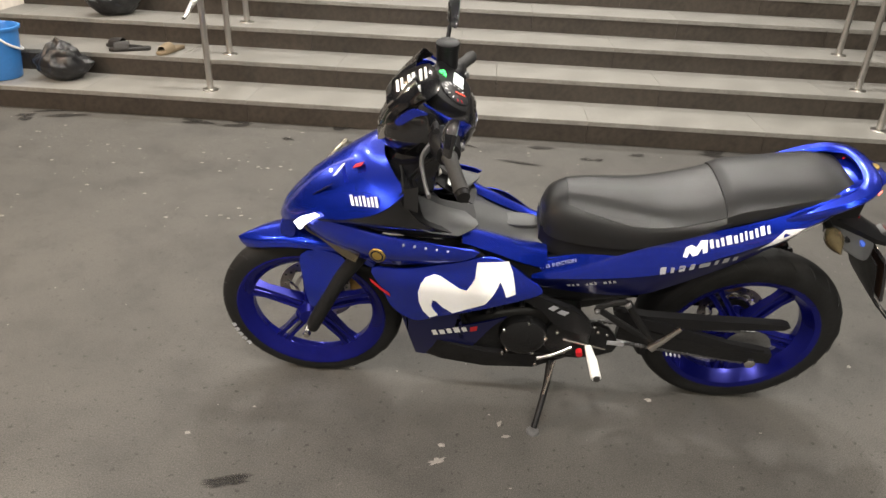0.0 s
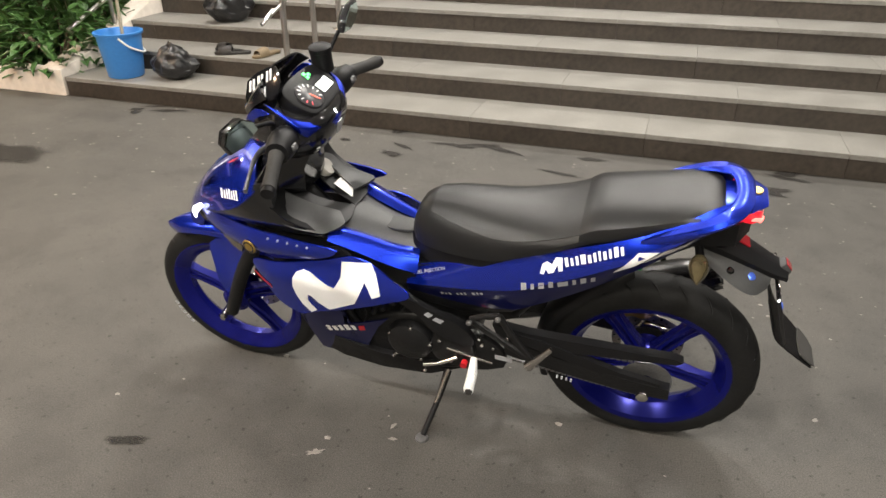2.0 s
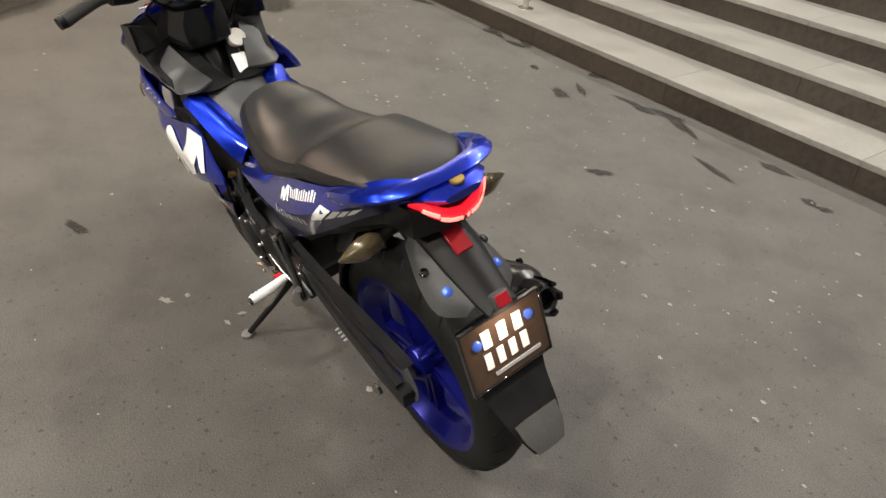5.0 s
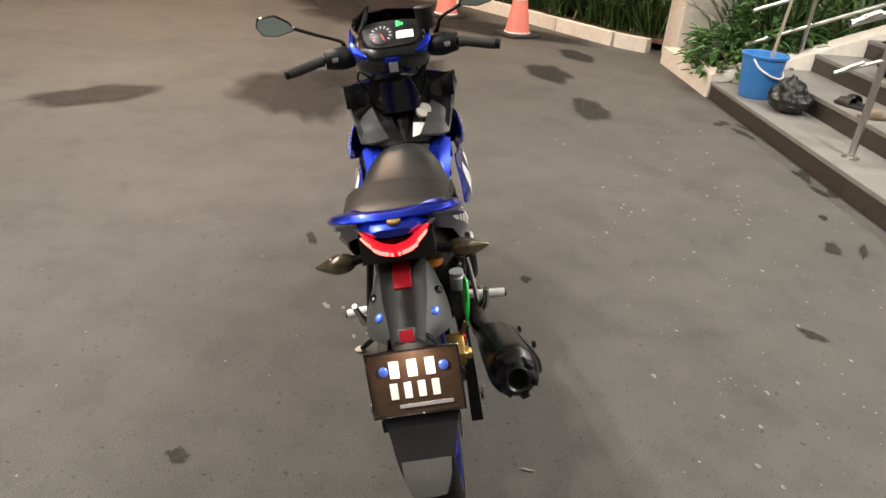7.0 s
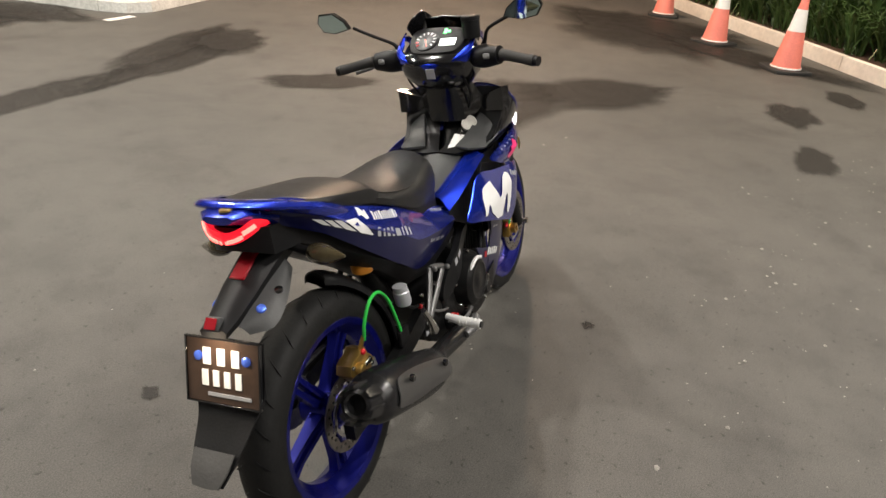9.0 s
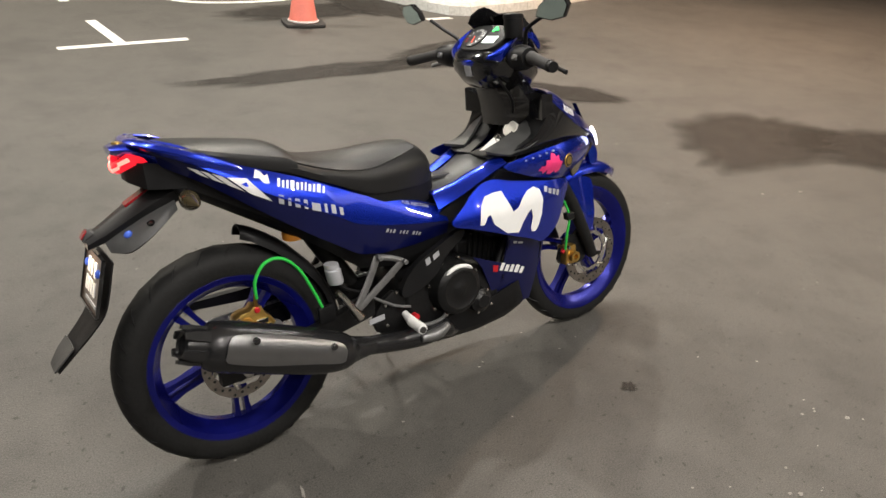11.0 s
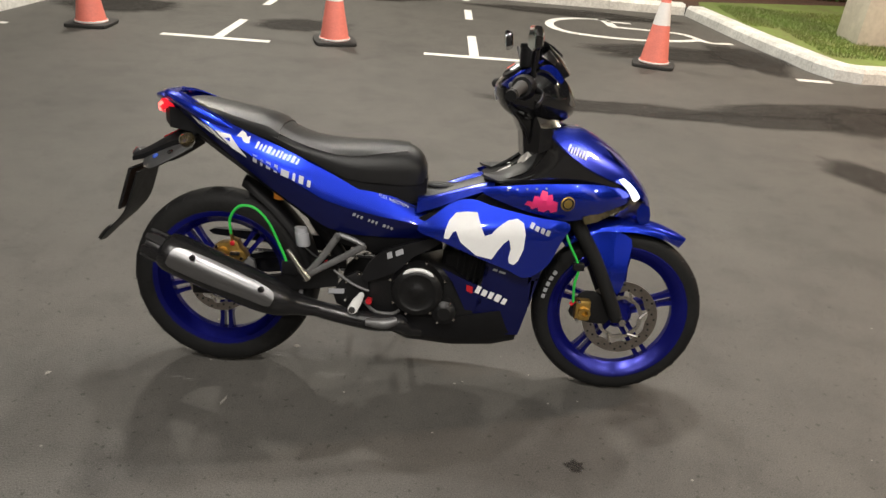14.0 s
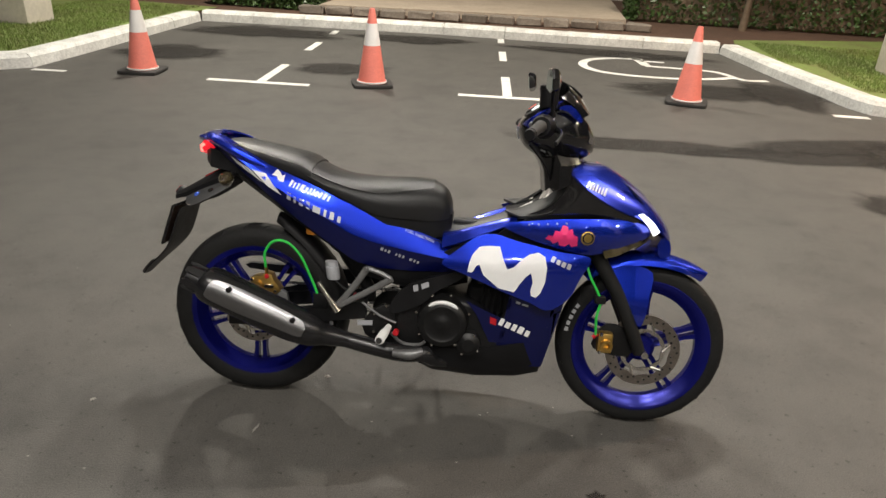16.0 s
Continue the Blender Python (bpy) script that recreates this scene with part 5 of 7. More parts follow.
for k in range(6):
    claw = loft([[(r0, -w, z), (r0, w, z), (r1, w, z), (r1, -w, z)] for r0, r1, w, z in ((0.034, 0.045, 0.013, 0.004), (0.035, 0.046, 0.012, -0.030), (0.035, 0.043, 0.008, -0.054))])
    part("claw", moved(claw, capm @ pose(0, 0, 0, 0, 0, 60 * k + 15)), EXHAUST, cap)

# ---- swingarm, chain guard, hugger, rear brake ----
sw = assembly("swingarm", "black swingarm with chain guard")
for s in (1, -1):
    part("arm", loft([[(x, s * (y - 0.014), z - h), (x, s * (y + 0.014), z - h), (x, s * (y + 0.014), z + h), (x, s * (y - 0.014), z + h)] for x, y, z, h in
                      ((0.37, 0.095, 0.355, 0.030), (0.20, 0.105, 0.325, 0.026), (0.02, 0.110, 0.300, 0.024), (-0.085, 0.110, 0.292, 0.020))]), ENGINE, sw)
    b = lathe([(0, 0.012), (0.010, 0.012), (0.017, 0.008), (0.017, 0.0), (0, 0)], 6, "y", at=(0, 0, 0))
    if s < 0:
        moved(b, pose(0, 0, 0, 180, 0, 0))
    part("axle_nut", moved(b, Matrix.Translation((-0.017, s * (0.144 if s > 0 else 0.126), 0.296))), CHROME, sw)
for dz in range(4):
    bolt(0.215 - 0.013 * dz, 0.121, 0.285 - 0.002 * dz, 0.003, sw, PALE)
part("upper_chain_guard", panel([(0.40, 0.445), (0.30, 0.432), (0.10, 0.428), (-0.085, 0.428), (-0.105, 0.420), (-0.09, 0.408), (0.10, 0.392), (0.28, 0.378), (0.38, 0.385)], lambda x, z: 0.118, 1, 0.026, 0.05, 1), BLACKP, sw)
part("cross_brace", panel([(0.345, 0.425), (0.26, 0.415), (0.05, 0.345), (-0.06, 0.325), (-0.05, 0.300), (0.06, 0.318), (0.30, 0.385)], lambda x, z: 0.122, 1, 0.018, 0.05, 1), BLACKP, sw)
sp = lathe([(0.020, -0.003), (0.066, -0.003), (0.070, 0.0), (0.066, 0.003), (0.020, 0.003)], 44, "y", at=(-0.022, 0.088, 0.300), closed=True)
part("sprocket", sp, CAST, sw)
ch = bmesh.new()
for k in range(34):
    for top_ in (0, 1):
        f = k / 34
        x = -0.022 + f * 0.54
        z = (0.366 if top_ else 0.236) + f * ((0.372 - 0.366) if top_ else (0.31 - 0.236))
        box(x - 0.0065, x + 0.0065, 0.083, 0.093, z - 0.004, z + 0.004, bm=ch)
tagged(part("chain", ch, CAST, sw), kind="stuff")
rows = []
for a, w in ((100, 0.030), (92, 0.052), (75, 0.062), (50, 0.066), (25, 0.066), (4, 0.062)):
    aa = math.radians(a - 22)
    r = 0.318 + 0.028 * max(0, (a - 70) / 30)
    rows.append([(-0.022 + (r - dd) * math.cos(aa), y * w, 0.30 + (r - dd) * math.sin(aa)) for y, dd in ((-1, 0.030), (-0.85, 0.008), (0, -0.004), (0.85, 0.008), (1, 0.030))])
part("hugger", sheet(rows, 4, 3, 0.004), BLACKP, sw, "black inner mudguard over the rear tyre")
rc = part("rear_caliper", slab([(-0.028, 0.408), (-0.012, 0.388), (0.012, 0.380), (0.034, 0.386), (0.064, 0.378), (0.082, 0.394), (0.070, 0.414), (0.058, 0.424), (0.050, 0.446), (0.030, 0.452), (0.018, 0.440), (-0.004, 0.438), (-0.020, 0.430)], -0.104, -0.060, 0.004), GOLD, bike, "gold anodised rear brake caliper")
part("piston_housing", moved(lathe([(0, 0.016), (0.011, 0.016), (0.014, 0.012), (0.015, 0.0), (0.019, -0.004), (0, -0.004)], 16, "y", at=(0, 0, 0)), pose(0.006, -0.104, 0.412, 180, 0, 0)), GOLD, rc)
for x, z in ((0.064, 0.392), (-0.014, 0.424)):
    bolt(x, -0.104, z, 0.006, rc, CHROME, -1)
bolt(0.036, -0.104, 0.440, 0.008, rc, REDP, -1)
part("banjo", tube([(0.035, -0.10, 0.45), (0.037, -0.115, 0.485)], 0.006, 8, 1), GOLD, rc)
part("caliper_pad", box(0.028, 0.060, -0.113, -0.1045, 0.402, 0.416, 0.002), CHROME, rc)
part("caliper_bracket", slab(smoothed([(0.04, 0.30), (0.10, 0.33), (0.10, 0.385), (0.05, 0.40), (0.0, 0.37)], 2), -0.095, -0.078, 0.003), CAST, rc)
part("rear_brake_hose", tube([(0.037, -0.115, 0.475), (0.041, -0.125, 0.525), (0.075, -0.130, 0.566), (0.125, -0.128, 0.566), (0.165, -0.125, 0.525), (0.190, -0.120, 0.45), (0.210, -0.116, 0.395)], 0.0045, 8, 6), GREEN, bike, "bright green braided brake hose")
res = part("brake_fluid_bottle", lathe([(0, 0), (0.020, 0), (0.022, 0.006), (0.022, 0.040), (0.018, 0.044), (0.020, 0.046), (0.020, 0.058), (0, 0.060)], 18, at=(0.262, -0.108, 0.452)), PALE, bike, "cloudy plastic brake fluid bottle")
part("bottle_hose", tube([(0.262, -0.108, 0.452), (0.30, -0.11, 0.42), (0.36, -0.112, 0.40)], 0.005, 8, 3), BLACKP, res)
part("shock_absorber", tube([(0.36, 0, 0.40), (0.30, 0, 0.50), (0.26, 0, 0.60)], [0.022, 0.028, 0.026], 14, 2), ENGINE, bike)
part("shock_label", lathe([(0.0285, 0.0), (0.029, 0.012), (0.0285, 0.024)], 16, at=(0.20, -0.05, 0.585)), ORANGE, bike)

# ---- rear body ----
TAILX = ((0.66, 0.588, 0.500, 0.110), (0.52, 0.640, 0.498, 0.128), (0.42, 0.678, 0.502, 0.138), (0.345, 0.706, 0.520, 0.146), (0.275, 0.735, 0.572, 0.153), (0.164, 0.776, 0.646, 0.157), (0.05, 0.815, 0.722, 0.152), (-0.04, 0.858, 0.784, 0.140), (-0.10, 0.885, 0.818, 0.112), (-0.165, 0.900, 0.858, 0.074))


def tail_y(x, z):
    """Half width of the tail panel's outer skin."""
    xs = [r[0] for r in TAILX][::-1]
    t_, b_, w = (float(np.interp(x, xs, [r[k] for r in TAILX][::-1])) for k in (1, 2, 3))
    f = (z - b_) / max(t_ - b_, 1e-3)
    return w - 0.030 * max(0, (f - 0.50) / 0.5) ** 1.4 - 0.022 * max(0, (0.50 - f) / 0.5) ** 1.2


for s in (1, -1):
    for low in (False, True):
        rows = []
        for x in np.linspace(0.66, -0.165, 44):
            t_, b_ = (float(np.interp(x, [r[0] for r in TAILX][::-1], [r[k] for r in TAILX][::-1])) for k in (1, 2))
            rows.append([(x, tail_y(x, b_ + (t_ - b_) * f) - (0.0015 if low else 0), b_ + (t_ - b_) * f) for f in (np.linspace(0.0, 0.52, 7) if low else np.linspace(0.50, 1.0, 7))])
        if low:
            part("lower_tail_panel", sheet(mirrored(rows, s), 1, 1, 0.004, (0, s, 0)), DARKBLUE, bike, "deep navy lower tail panel")
        else:
            tp = part("tail_panel", sheet(mirrored(rows, s), 1, 1, 0.004, (0, s, 0)), BLUE, bike, "glossy blue tail panel with white lettering blocks")
    # sponsor word and model name as plain blocks, stripes, slogan bars
    if s < 0:
        part("logo_mark", decal([(0.075, 0.783), (0.088, 0.800), (0.100, 0.793), (0.108, 0.782), (0.118, 0.785), (0.116, 0.764), (0.105, 0.765), (0.098, 0.768), (0.090, 0.780)], tail_y, s, 0.0018, 0.03), WHITE, tp)
        word("letter_bar", lettering(0.134, 0.753, 0.270, 0.709, 0.020, (0.6, 0.5, 0.5, 0.9, 0.6, 0.5, 0.4, 0.6, 0.5, 0.8, 0.5), tail_y, s, 0.1), WHITE, tp)
        word("letter_bar", lettering(0.130, 0.713, 0.318, 0.642, 0.022, (0.5, 0.3, 0.5, 0.4, 0.9, 0.3, 0.5, 0.4), tail_y, s, -0.3), PALE, tp)
    else:
        part("logo_mark", decal([(0.292, 0.680), (0.288, 0.704), (0.276, 0.714), (0.264, 0.710), (0.256, 0.728), (0.240, 0.732), (0.236, 0.702), (0.246, 0.698), (0.250, 0.712), (0.258, 0.692), (0.270, 0.686), (0.278, 0.694), (0.282, 0.680)], tail_y, s, 0.0018, 0.03), WHITE, tp)
        word("letter_bar", lettering(0.230, 0.713, 0.084, 0.775, 0.020, (0.6, 0.5, 0.5, 0.9, 0.6, 0.5, 0.4, 0.6, 0.5, 0.8, 0.5), tail_y, s, 0.1), WHITE, tp)
        word("letter_bar", lettering(0.338, 0.618, 0.142, 0.688, 0.020, (0.5, 0.3, 0.5, 0.4, 0.9, 0.3, 0.5, 0.4), tail_y, s, 0.3), PALE, tp)
    for q in (((0.005, 0.797), (0.055, 0.786), (0.112, 0.722), (0.060, 0.748)), ((-0.030, 0.811), (-0.006, 0.801), (0.046, 0.756), (0.010, 0.775)),
              ((-0.052, 0.819), (-0.036, 0.813), (0.0, 0.781), (-0.024, 0.793)), ((-0.078, 0.830), (-0.058, 0.822), (-0.034, 0.799), (-0.052, 0.808))):
        part("stripe", decal(list(q), tail_y, s, 0.0022, 0.02), WHITE, tp)
    word("slogan_bar", lettering(0.433 if s < 0 else 0.555, 0.567 if s < 0 else 0.526, 0.555 if s < 0 else 0.433, 0.524 if s < 0 else 0.569, 0.011, (0.6, 0.4, 0.5, 0, 0.4, 0.5, 0.4, 0, 0.6, 0.4, 0.5), tail_y, s, 0.2 * -s), PALE, tp)
    text = bpy.data.curves.new("lettering", "FONT")
    text.body, text.size, text.extrude = "FUEL INJECTION", 0.0135, 0.0004
    start, end_ = ((0.510, 0.629), (0.636, 0.584)) if s < 0 else ((0.642, 0.573), (0.518, 0.625))
    scratch = new("lettering", text)
    letters = bpy.data.meshes.new_from_object(scratch)
    bpy.data.objects.remove(scratch)
    letters.materials.append(PALE)
    ob = new("lettering", letters)
    ob.parent = tp
    go = Vector((end_[0] - start[0], tail_y(*end_) * s - tail_y(*start) * s, end_[1] - start[1])).normalized()
    over = Vector((0, s * (tail_y(0.55, 0.606) - tail_y(0.55, 0.630)), -0.024)).normalized() * -1
    over = (over - go * over.dot(go)).normalized()
    ob.matrix_local = Matrix.Translation((start[0], s * (tail_y(*start) + 0.0025), start[1])) @ Matrix((go, over, go.cross(over))).transposed().to_4x4()

# grab rail: a flat blue wing round the seat's end
wing = bmesh.new()
sec = []
for x, y, z, w, h in ((0.052, 0.126, 0.800, 0.006, 0.008), (0.0, 0.129, 0.822, 0.013, 0.013), (-0.06, 0.126, 0.848, 0.018, 0.013), (-0.112, 0.113, 0.871, 0.021, 0.011), (-0.147, 0.085, 0.885, 0.022, 0.009), (-0.163, 0.045, 0.890, 0.021, 0.008), (-0.167, 0.0, 0.890, 0.020, 0.008)):
    sec.append((x, y, z, w, h))
sec = sec + [(x, -y, z, w, h) for x, y, z, w, h in sec[-2::-1]]
path = spline(sec, 3)
rings = []
for i, q in enumerate(path):
    t_ = Vector(path[min(i + 1, len(path) - 1)][:3] - path[max(i - 1, 0)][:3]).normalized()
    sd = t_.cross(Vector((0, 0, 1))).normalized()
    up = sd.cross(t_)
    w, h = float(q[3]), float(q[4])
    rings.append([tuple(Vector(q[:3]) + sd * w * a + up * h * c) for a, c in ((-1, -0.2), (-0.6, -1), (0.6, -1), (1, -0.2), (1, 0.3), (0.6, 1), (-0.6, 1), (-1, 0.3))])
part("grab_rail", loft(rings, wing), BLUE, bike, "flat glossy blue grab rail")
tc = [[(x, y * w, z0 + (z1 - z0) * f) for y, f in ((-1, 0.75), (-0.8, 0.2), (-0.4, 0), (0.4, 0), (0.8, 0.2), (1, 0.75), (0.7, 1), (-0.7, 1))] for x, w, z0, z1 in ((-0.06, 0.100, 0.80, 0.845), (-0.13, 0.088, 0.825, 0.868), (-0.185, 0.068, 0.852, 0.888), (-0.214, 0.038, 0.866, 0.882))]
cowl = part("tail_cowl", loft(tc), BLUE, bike)
part("tail_badge", lathe([(0, 0.004), (0.013, 0.004), (0.014, 0), (0, 0)], 20, at=(-0.190, -0.005, 0.887)), GOLDBADGE, cowl)
tl = assembly("tail_light", "lit red V-shaped tail lamp")
for s in (1, -1):
    out = [(-0.209, 0.001, 0.846), (-0.206, 0.026, 0.851), (-0.198, 0.048, 0.861), (-0.182, 0.063, 0.870), (-0.146, 0.077, 0.868)]
    low = [(-0.204, 0.001, 0.818), (-0.200, 0.026, 0.823), (-0.189, 0.046, 0.832), (-0.166, 0.061, 0.843), (-0.134, 0.074, 0.848)]
    part("lens", sheet(mirrored([out, [tuple((np.array(a) + np.array(b)) / 2 - np.array((0.006, 0, 0))) for a, b in zip(out, low)], low], s), 3, 3, 0.010), TAIL, tl)
    pairs = list(zip(out, low))
    # three glowing cells of a wing, with red lens left round them
    for u0, u1, f0, f1 in (((0.45, 1.75, 0.52, 0.80), (1.8, 2.95, 0.30, 0.62), (0.15, 0.35, 0.60, 0.85))):
        rows = []
        for f in (f0, (f0 + f1) / 2, f1):
            row = []
            for u in (u0, (u0 + u1) / 2, u1):
                i = min(int(u), 3)
                edge = [np.array(pairs[i][n]) * (1 - u + i) + np.array(pairs[i + 1][n]) * (u - i) for n in (0, 1)]
                row.append(tuple(edge[0] * (1 - f) + edge[1] * f - np.array((0.0090, -0.001 * u, 0))))
            rows.append(row)
        part("lamp_cell", sheet(mirrored(rows, s), 2, 2, 0.002), TAILHOT, tl, "glowing lamp cell")
part("lamp_base", loft([[(x, y * w, z) for y, z in ((-1, z0), (1, z0), (1, z1), (-1, z1))] for x, w, z0, z1 in ((-0.05, 0.08, 0.77, 0.83), (-0.16, 0.075, 0.785, 0.845), (-0.19, 0.03, 0.80, 0.85))]), BLACKP, tl)

# plate hanger: boom, side plates with blue bolts, reflectors, plate, flap
hang = assembly("plate_hanger", "black plate hanger with red reflectors")
part("boom", loft([[(x, -w, z - h), (x, w, z - h), (x, w * 1.1, z), (x, w * 0.55, z + h), (x, -w * 0.55, z + h), (x, -w * 1.1, z)] for x, w, z, h in ((-0.04, 0.045, 0.785, 0.030), (-0.12, 0.046, 0.760, 0.028), (-0.20, 0.042, 0.722, 0.022), (-0.262, 0.034, 0.690, 0.016), (-0.300, 0.030, 0.676, 0.012))]), BLACKP, hang)
for s in (1, -1):
    rows = [[(-0.10, 0.044, 0.748), (-0.10, 0.056, 0.738), (-0.10, 0.062, 0.724)], [(-0.16, 0.043, 0.726), (-0.162, 0.068, 0.708), (-0.165, 0.084, 0.684)], [(-0.215, 0.038, 0.702), (-0.218, 0.066, 0.682), (-0.222, 0.086, 0.655)], [(-0.265, 0.030, 0.676), (-0.262, 0.042, 0.666), (-0.258, 0.050, 0.652)]]
    sp_ = part("side_plate", sheet(mirrored(rows, s), 3, 3, 0.006), GREYP, hang, "dark grey plastic side plate")
    b = moved(lathe([(0.010, 0), (0.010, 0.005), (0.006, 0.008), (0, 0.008)], 12), look((-0.215, 0.056 * s, 0.687), (0.0, -0.1 * s, 0.3)))
    part("bolt", b, BOLTB, hang, "blue anodised bolt with a faint added glow")
    b = moved(lathe([(0.009, 0), (0.009, 0.004), (0.005, 0.006), (0, 0.006)], 12), look((-0.165, 0.068 * s, 0.706), (0.0, -0.1 * s, 0.3)))
    part("rubber_plug", b, GLOSSB, hang)
part("reflector", moved(box(-0.003, 0.003, -0.019, 0.019, -0.036, 0.036, 0.002), pose(-0.172, 0, 0.7610, 0, 61, 0)), REDREF, hang, "red reflector")
part("plate_lamp", moved(box(-0.012, 0.018, -0.019, 0.019, -0.018, 0.014, 0.005, 2), pose(-0.290, 0, 0.684, 0, -52, 0)), GREYP, hang, "grey plate lamp housing")
part("lamp_reflector", moved(box(-0.009, 0.014, -0.014, 0.014, 0.0142, 0.016, 0.001), pose(-0.290, 0, 0.684, 0, -52, 0)), REDREF, hang, "dark red reflector")
plate_m = pose(-0.300, 0, 0.588, 0, 17, 0)
pl = part("number_plate", moved(slab([(-0.086, -0.070), (0.086, -0.070), (0.092, -0.064), (0.092, 0.058), (0.086, 0.064), (-0.086, 0.064), (-0.092, 0.058), (-0.092, -0.064)], -0.002, 0.002, 0.0), plate_m @ pose(0, 0, 0, 0, 0, 90)), PLATE, bike, "dark brown number plate with white bars")
fm = bmesh.new()
for a0, a1, b0, b1 in ((-0.094, 0.094, -0.072, -0.068), (-0.094, 0.094, 0.062, 0.066), (-0.094, -0.090, -0.072, 0.066), (0.090, 0.094, -0.072, 0.066)):
    box(-0.006, 0.003, a0, a1, b0, b1, 0.001, 1, fm)
part("plate_frame", moved(fm, plate_m), GLOSSB, pl)


def plate_bar(y0, y1, z0, z1, material=WHITE):
    part("plate_bar", moved(box(-0.0045, -0.0022, y0, y1, z0, z1), plate_m), material, pl)


for k in range(3):
    plate_bar(0.048 - 0.036 * k - 0.019, 0.048 - 0.036 * k, 0.010, 0.045)
for k in range(4):
    plate_bar(0.052 - 0.028 * k - 0.015, 0.052 - 0.028 * k, -0.034, -0.001)
plate_bar(-0.070, 0.038, -0.054, -0.047, PALE)
for s in (1, -1):
    b = moved(lathe([(0.010, 0), (0.010, 0.004), (0.006, 0.007), (0, 0.007)], 12), plate_m @ pose(-0.002, 0.060 * s, 0.026, 0, -90, 0))
    part("plate_bolt", b, BOLTB, pl, "blue anodised bolt with a faint added glow")
flap = [[(-0.266, -0.084, 0.640), (-0.266, 0, 0.642), (-0.266, 0.084, 0.640)], [(-0.298, -0.086, 0.54), (-0.296, 0, 0.545), (-0.298, 0.086, 0.54)], [(-0.330, -0.070, 0.49), (-0.326, 0, 0.494), (-0.330, 0.070, 0.49)], [(-0.380, -0.056, 0.44), (-0.377, 0, 0.44), (-0.380, 0.056, 0.44)], [(-0.418, -0.036, 0.398), (-0.417, 0, 0.394), (-0.418, 0.036, 0.398)]]
part("mud_flap", sheet(flap, 4, 3, 0.004), BLACKP, hang, "black rubber mud flap")
# greyer piece over the flap's end paints in the light it catches
part("flap_tip", sheet([[(-0.379, -0.050, 0.452), (-0.376, 0, 0.449), (-0.379, 0.050, 0.452)], [(-0.404, -0.046, 0.426), (-0.403, 0, 0.424), (-0.404, 0.046, 0.426)], [(-0.425, -0.032, 0.400), (-0.425, 0, 0.396), (-0.425, 0.032, 0.400)]], 3, 3, 0.003), FLAPTIP, hang, "mud flap tip, greyed to show it catching overhead light")
for s in (1, -1):
    sig = assembly("turn_signal", "smoked turn signal on a short stalk")
    part("stalk", tube([(-0.085, 0.055 * s, 0.772), (-0.088, 0.085 * s, 0.765), (-0.09, 0.105 * s, 0.762)], [0.012, 0.010, 0.012], 10, 2), BLACKP, sig)
    part("lens", tube([(-0.087, 0.100 * s, 0.762), (-0.088, 0.115 * s, 0.760), (-0.088, 0.140 * s, 0.757), (-0.086, 0.165 * s, 0.755), (-0.085, 0.188 * s, 0.755)], [0.010, 0.020, 0.023, 0.014, 0.003], 14, 3), SMOKE, sig)

# ---- seat ----
def seat_rows(stations):
    """Cross-sections of a cushion: x, crown height, seam height, half width, edge roundness."""
    rows_ = []
    for x, zt, zb, w, e in stations:
        zt -= 0.015
        rows_.append([(x, w * y, zb + (zt - zb) * f) for y, f in ((-0.97, 0.0), (-1.0, 0.32), (-0.96, e * 0.92), (-0.80, e + (1 - e) * 0.46), (-0.42, e + (1 - e) * 0.90), (0, 1.0), (0.42, e + (1 - e) * 0.90), (0.80, e + (1 - e) * 0.46), (0.96, e * 0.92), (1.0, 0.32), (0.97, 0.0))])
    return rows_


def cushion(name, stations, material, label=""):
    rows_ = seat_rows(stations)
    cols = [spline([tuple(r[k]) for r in rows_], 3) for k in range(len(rows_[0]))]
    return part(name, loft([[tuple(c[i]) for c in cols] for i in range(len(cols[0]))]), material, seat, label)


seat = assembly("seat", "black vinyl dual seat with a stepped pillion part")
cushion("rider_seat", ((0.650, 0.735, 0.675, 0.050, 0.6), (0.632, 0.772, 0.668, 0.075, 0.62), (0.59, 0.797, 0.664, 0.092, 0.62), (0.52, 0.800, 0.668, 0.112, 0.60), (0.42, 0.796, 0.676, 0.126, 0.58), (0.33, 0.797, 0.712, 0.133, 0.60), (0.26, 0.808, 0.742, 0.135, 0.58), (0.215, 0.826, 0.762, 0.133, 0.55), (0.19, 0.835, 0.772, 0.130, 0.55)), SEATM)
cushion("pillion_seat", ((0.205, 0.838, 0.766, 0.131, 0.62), (0.17, 0.858, 0.780, 0.130, 0.62), (0.10, 0.870, 0.798, 0.126, 0.62), (0.0, 0.884, 0.830, 0.117, 0.62), (-0.07, 0.892, 0.856, 0.106, 0.60), (-0.115, 0.890, 0.868, 0.085, 0.55), (-0.128, 0.882, 0.868, 0.060, 0.5)), SEATM)
pad_rows = []
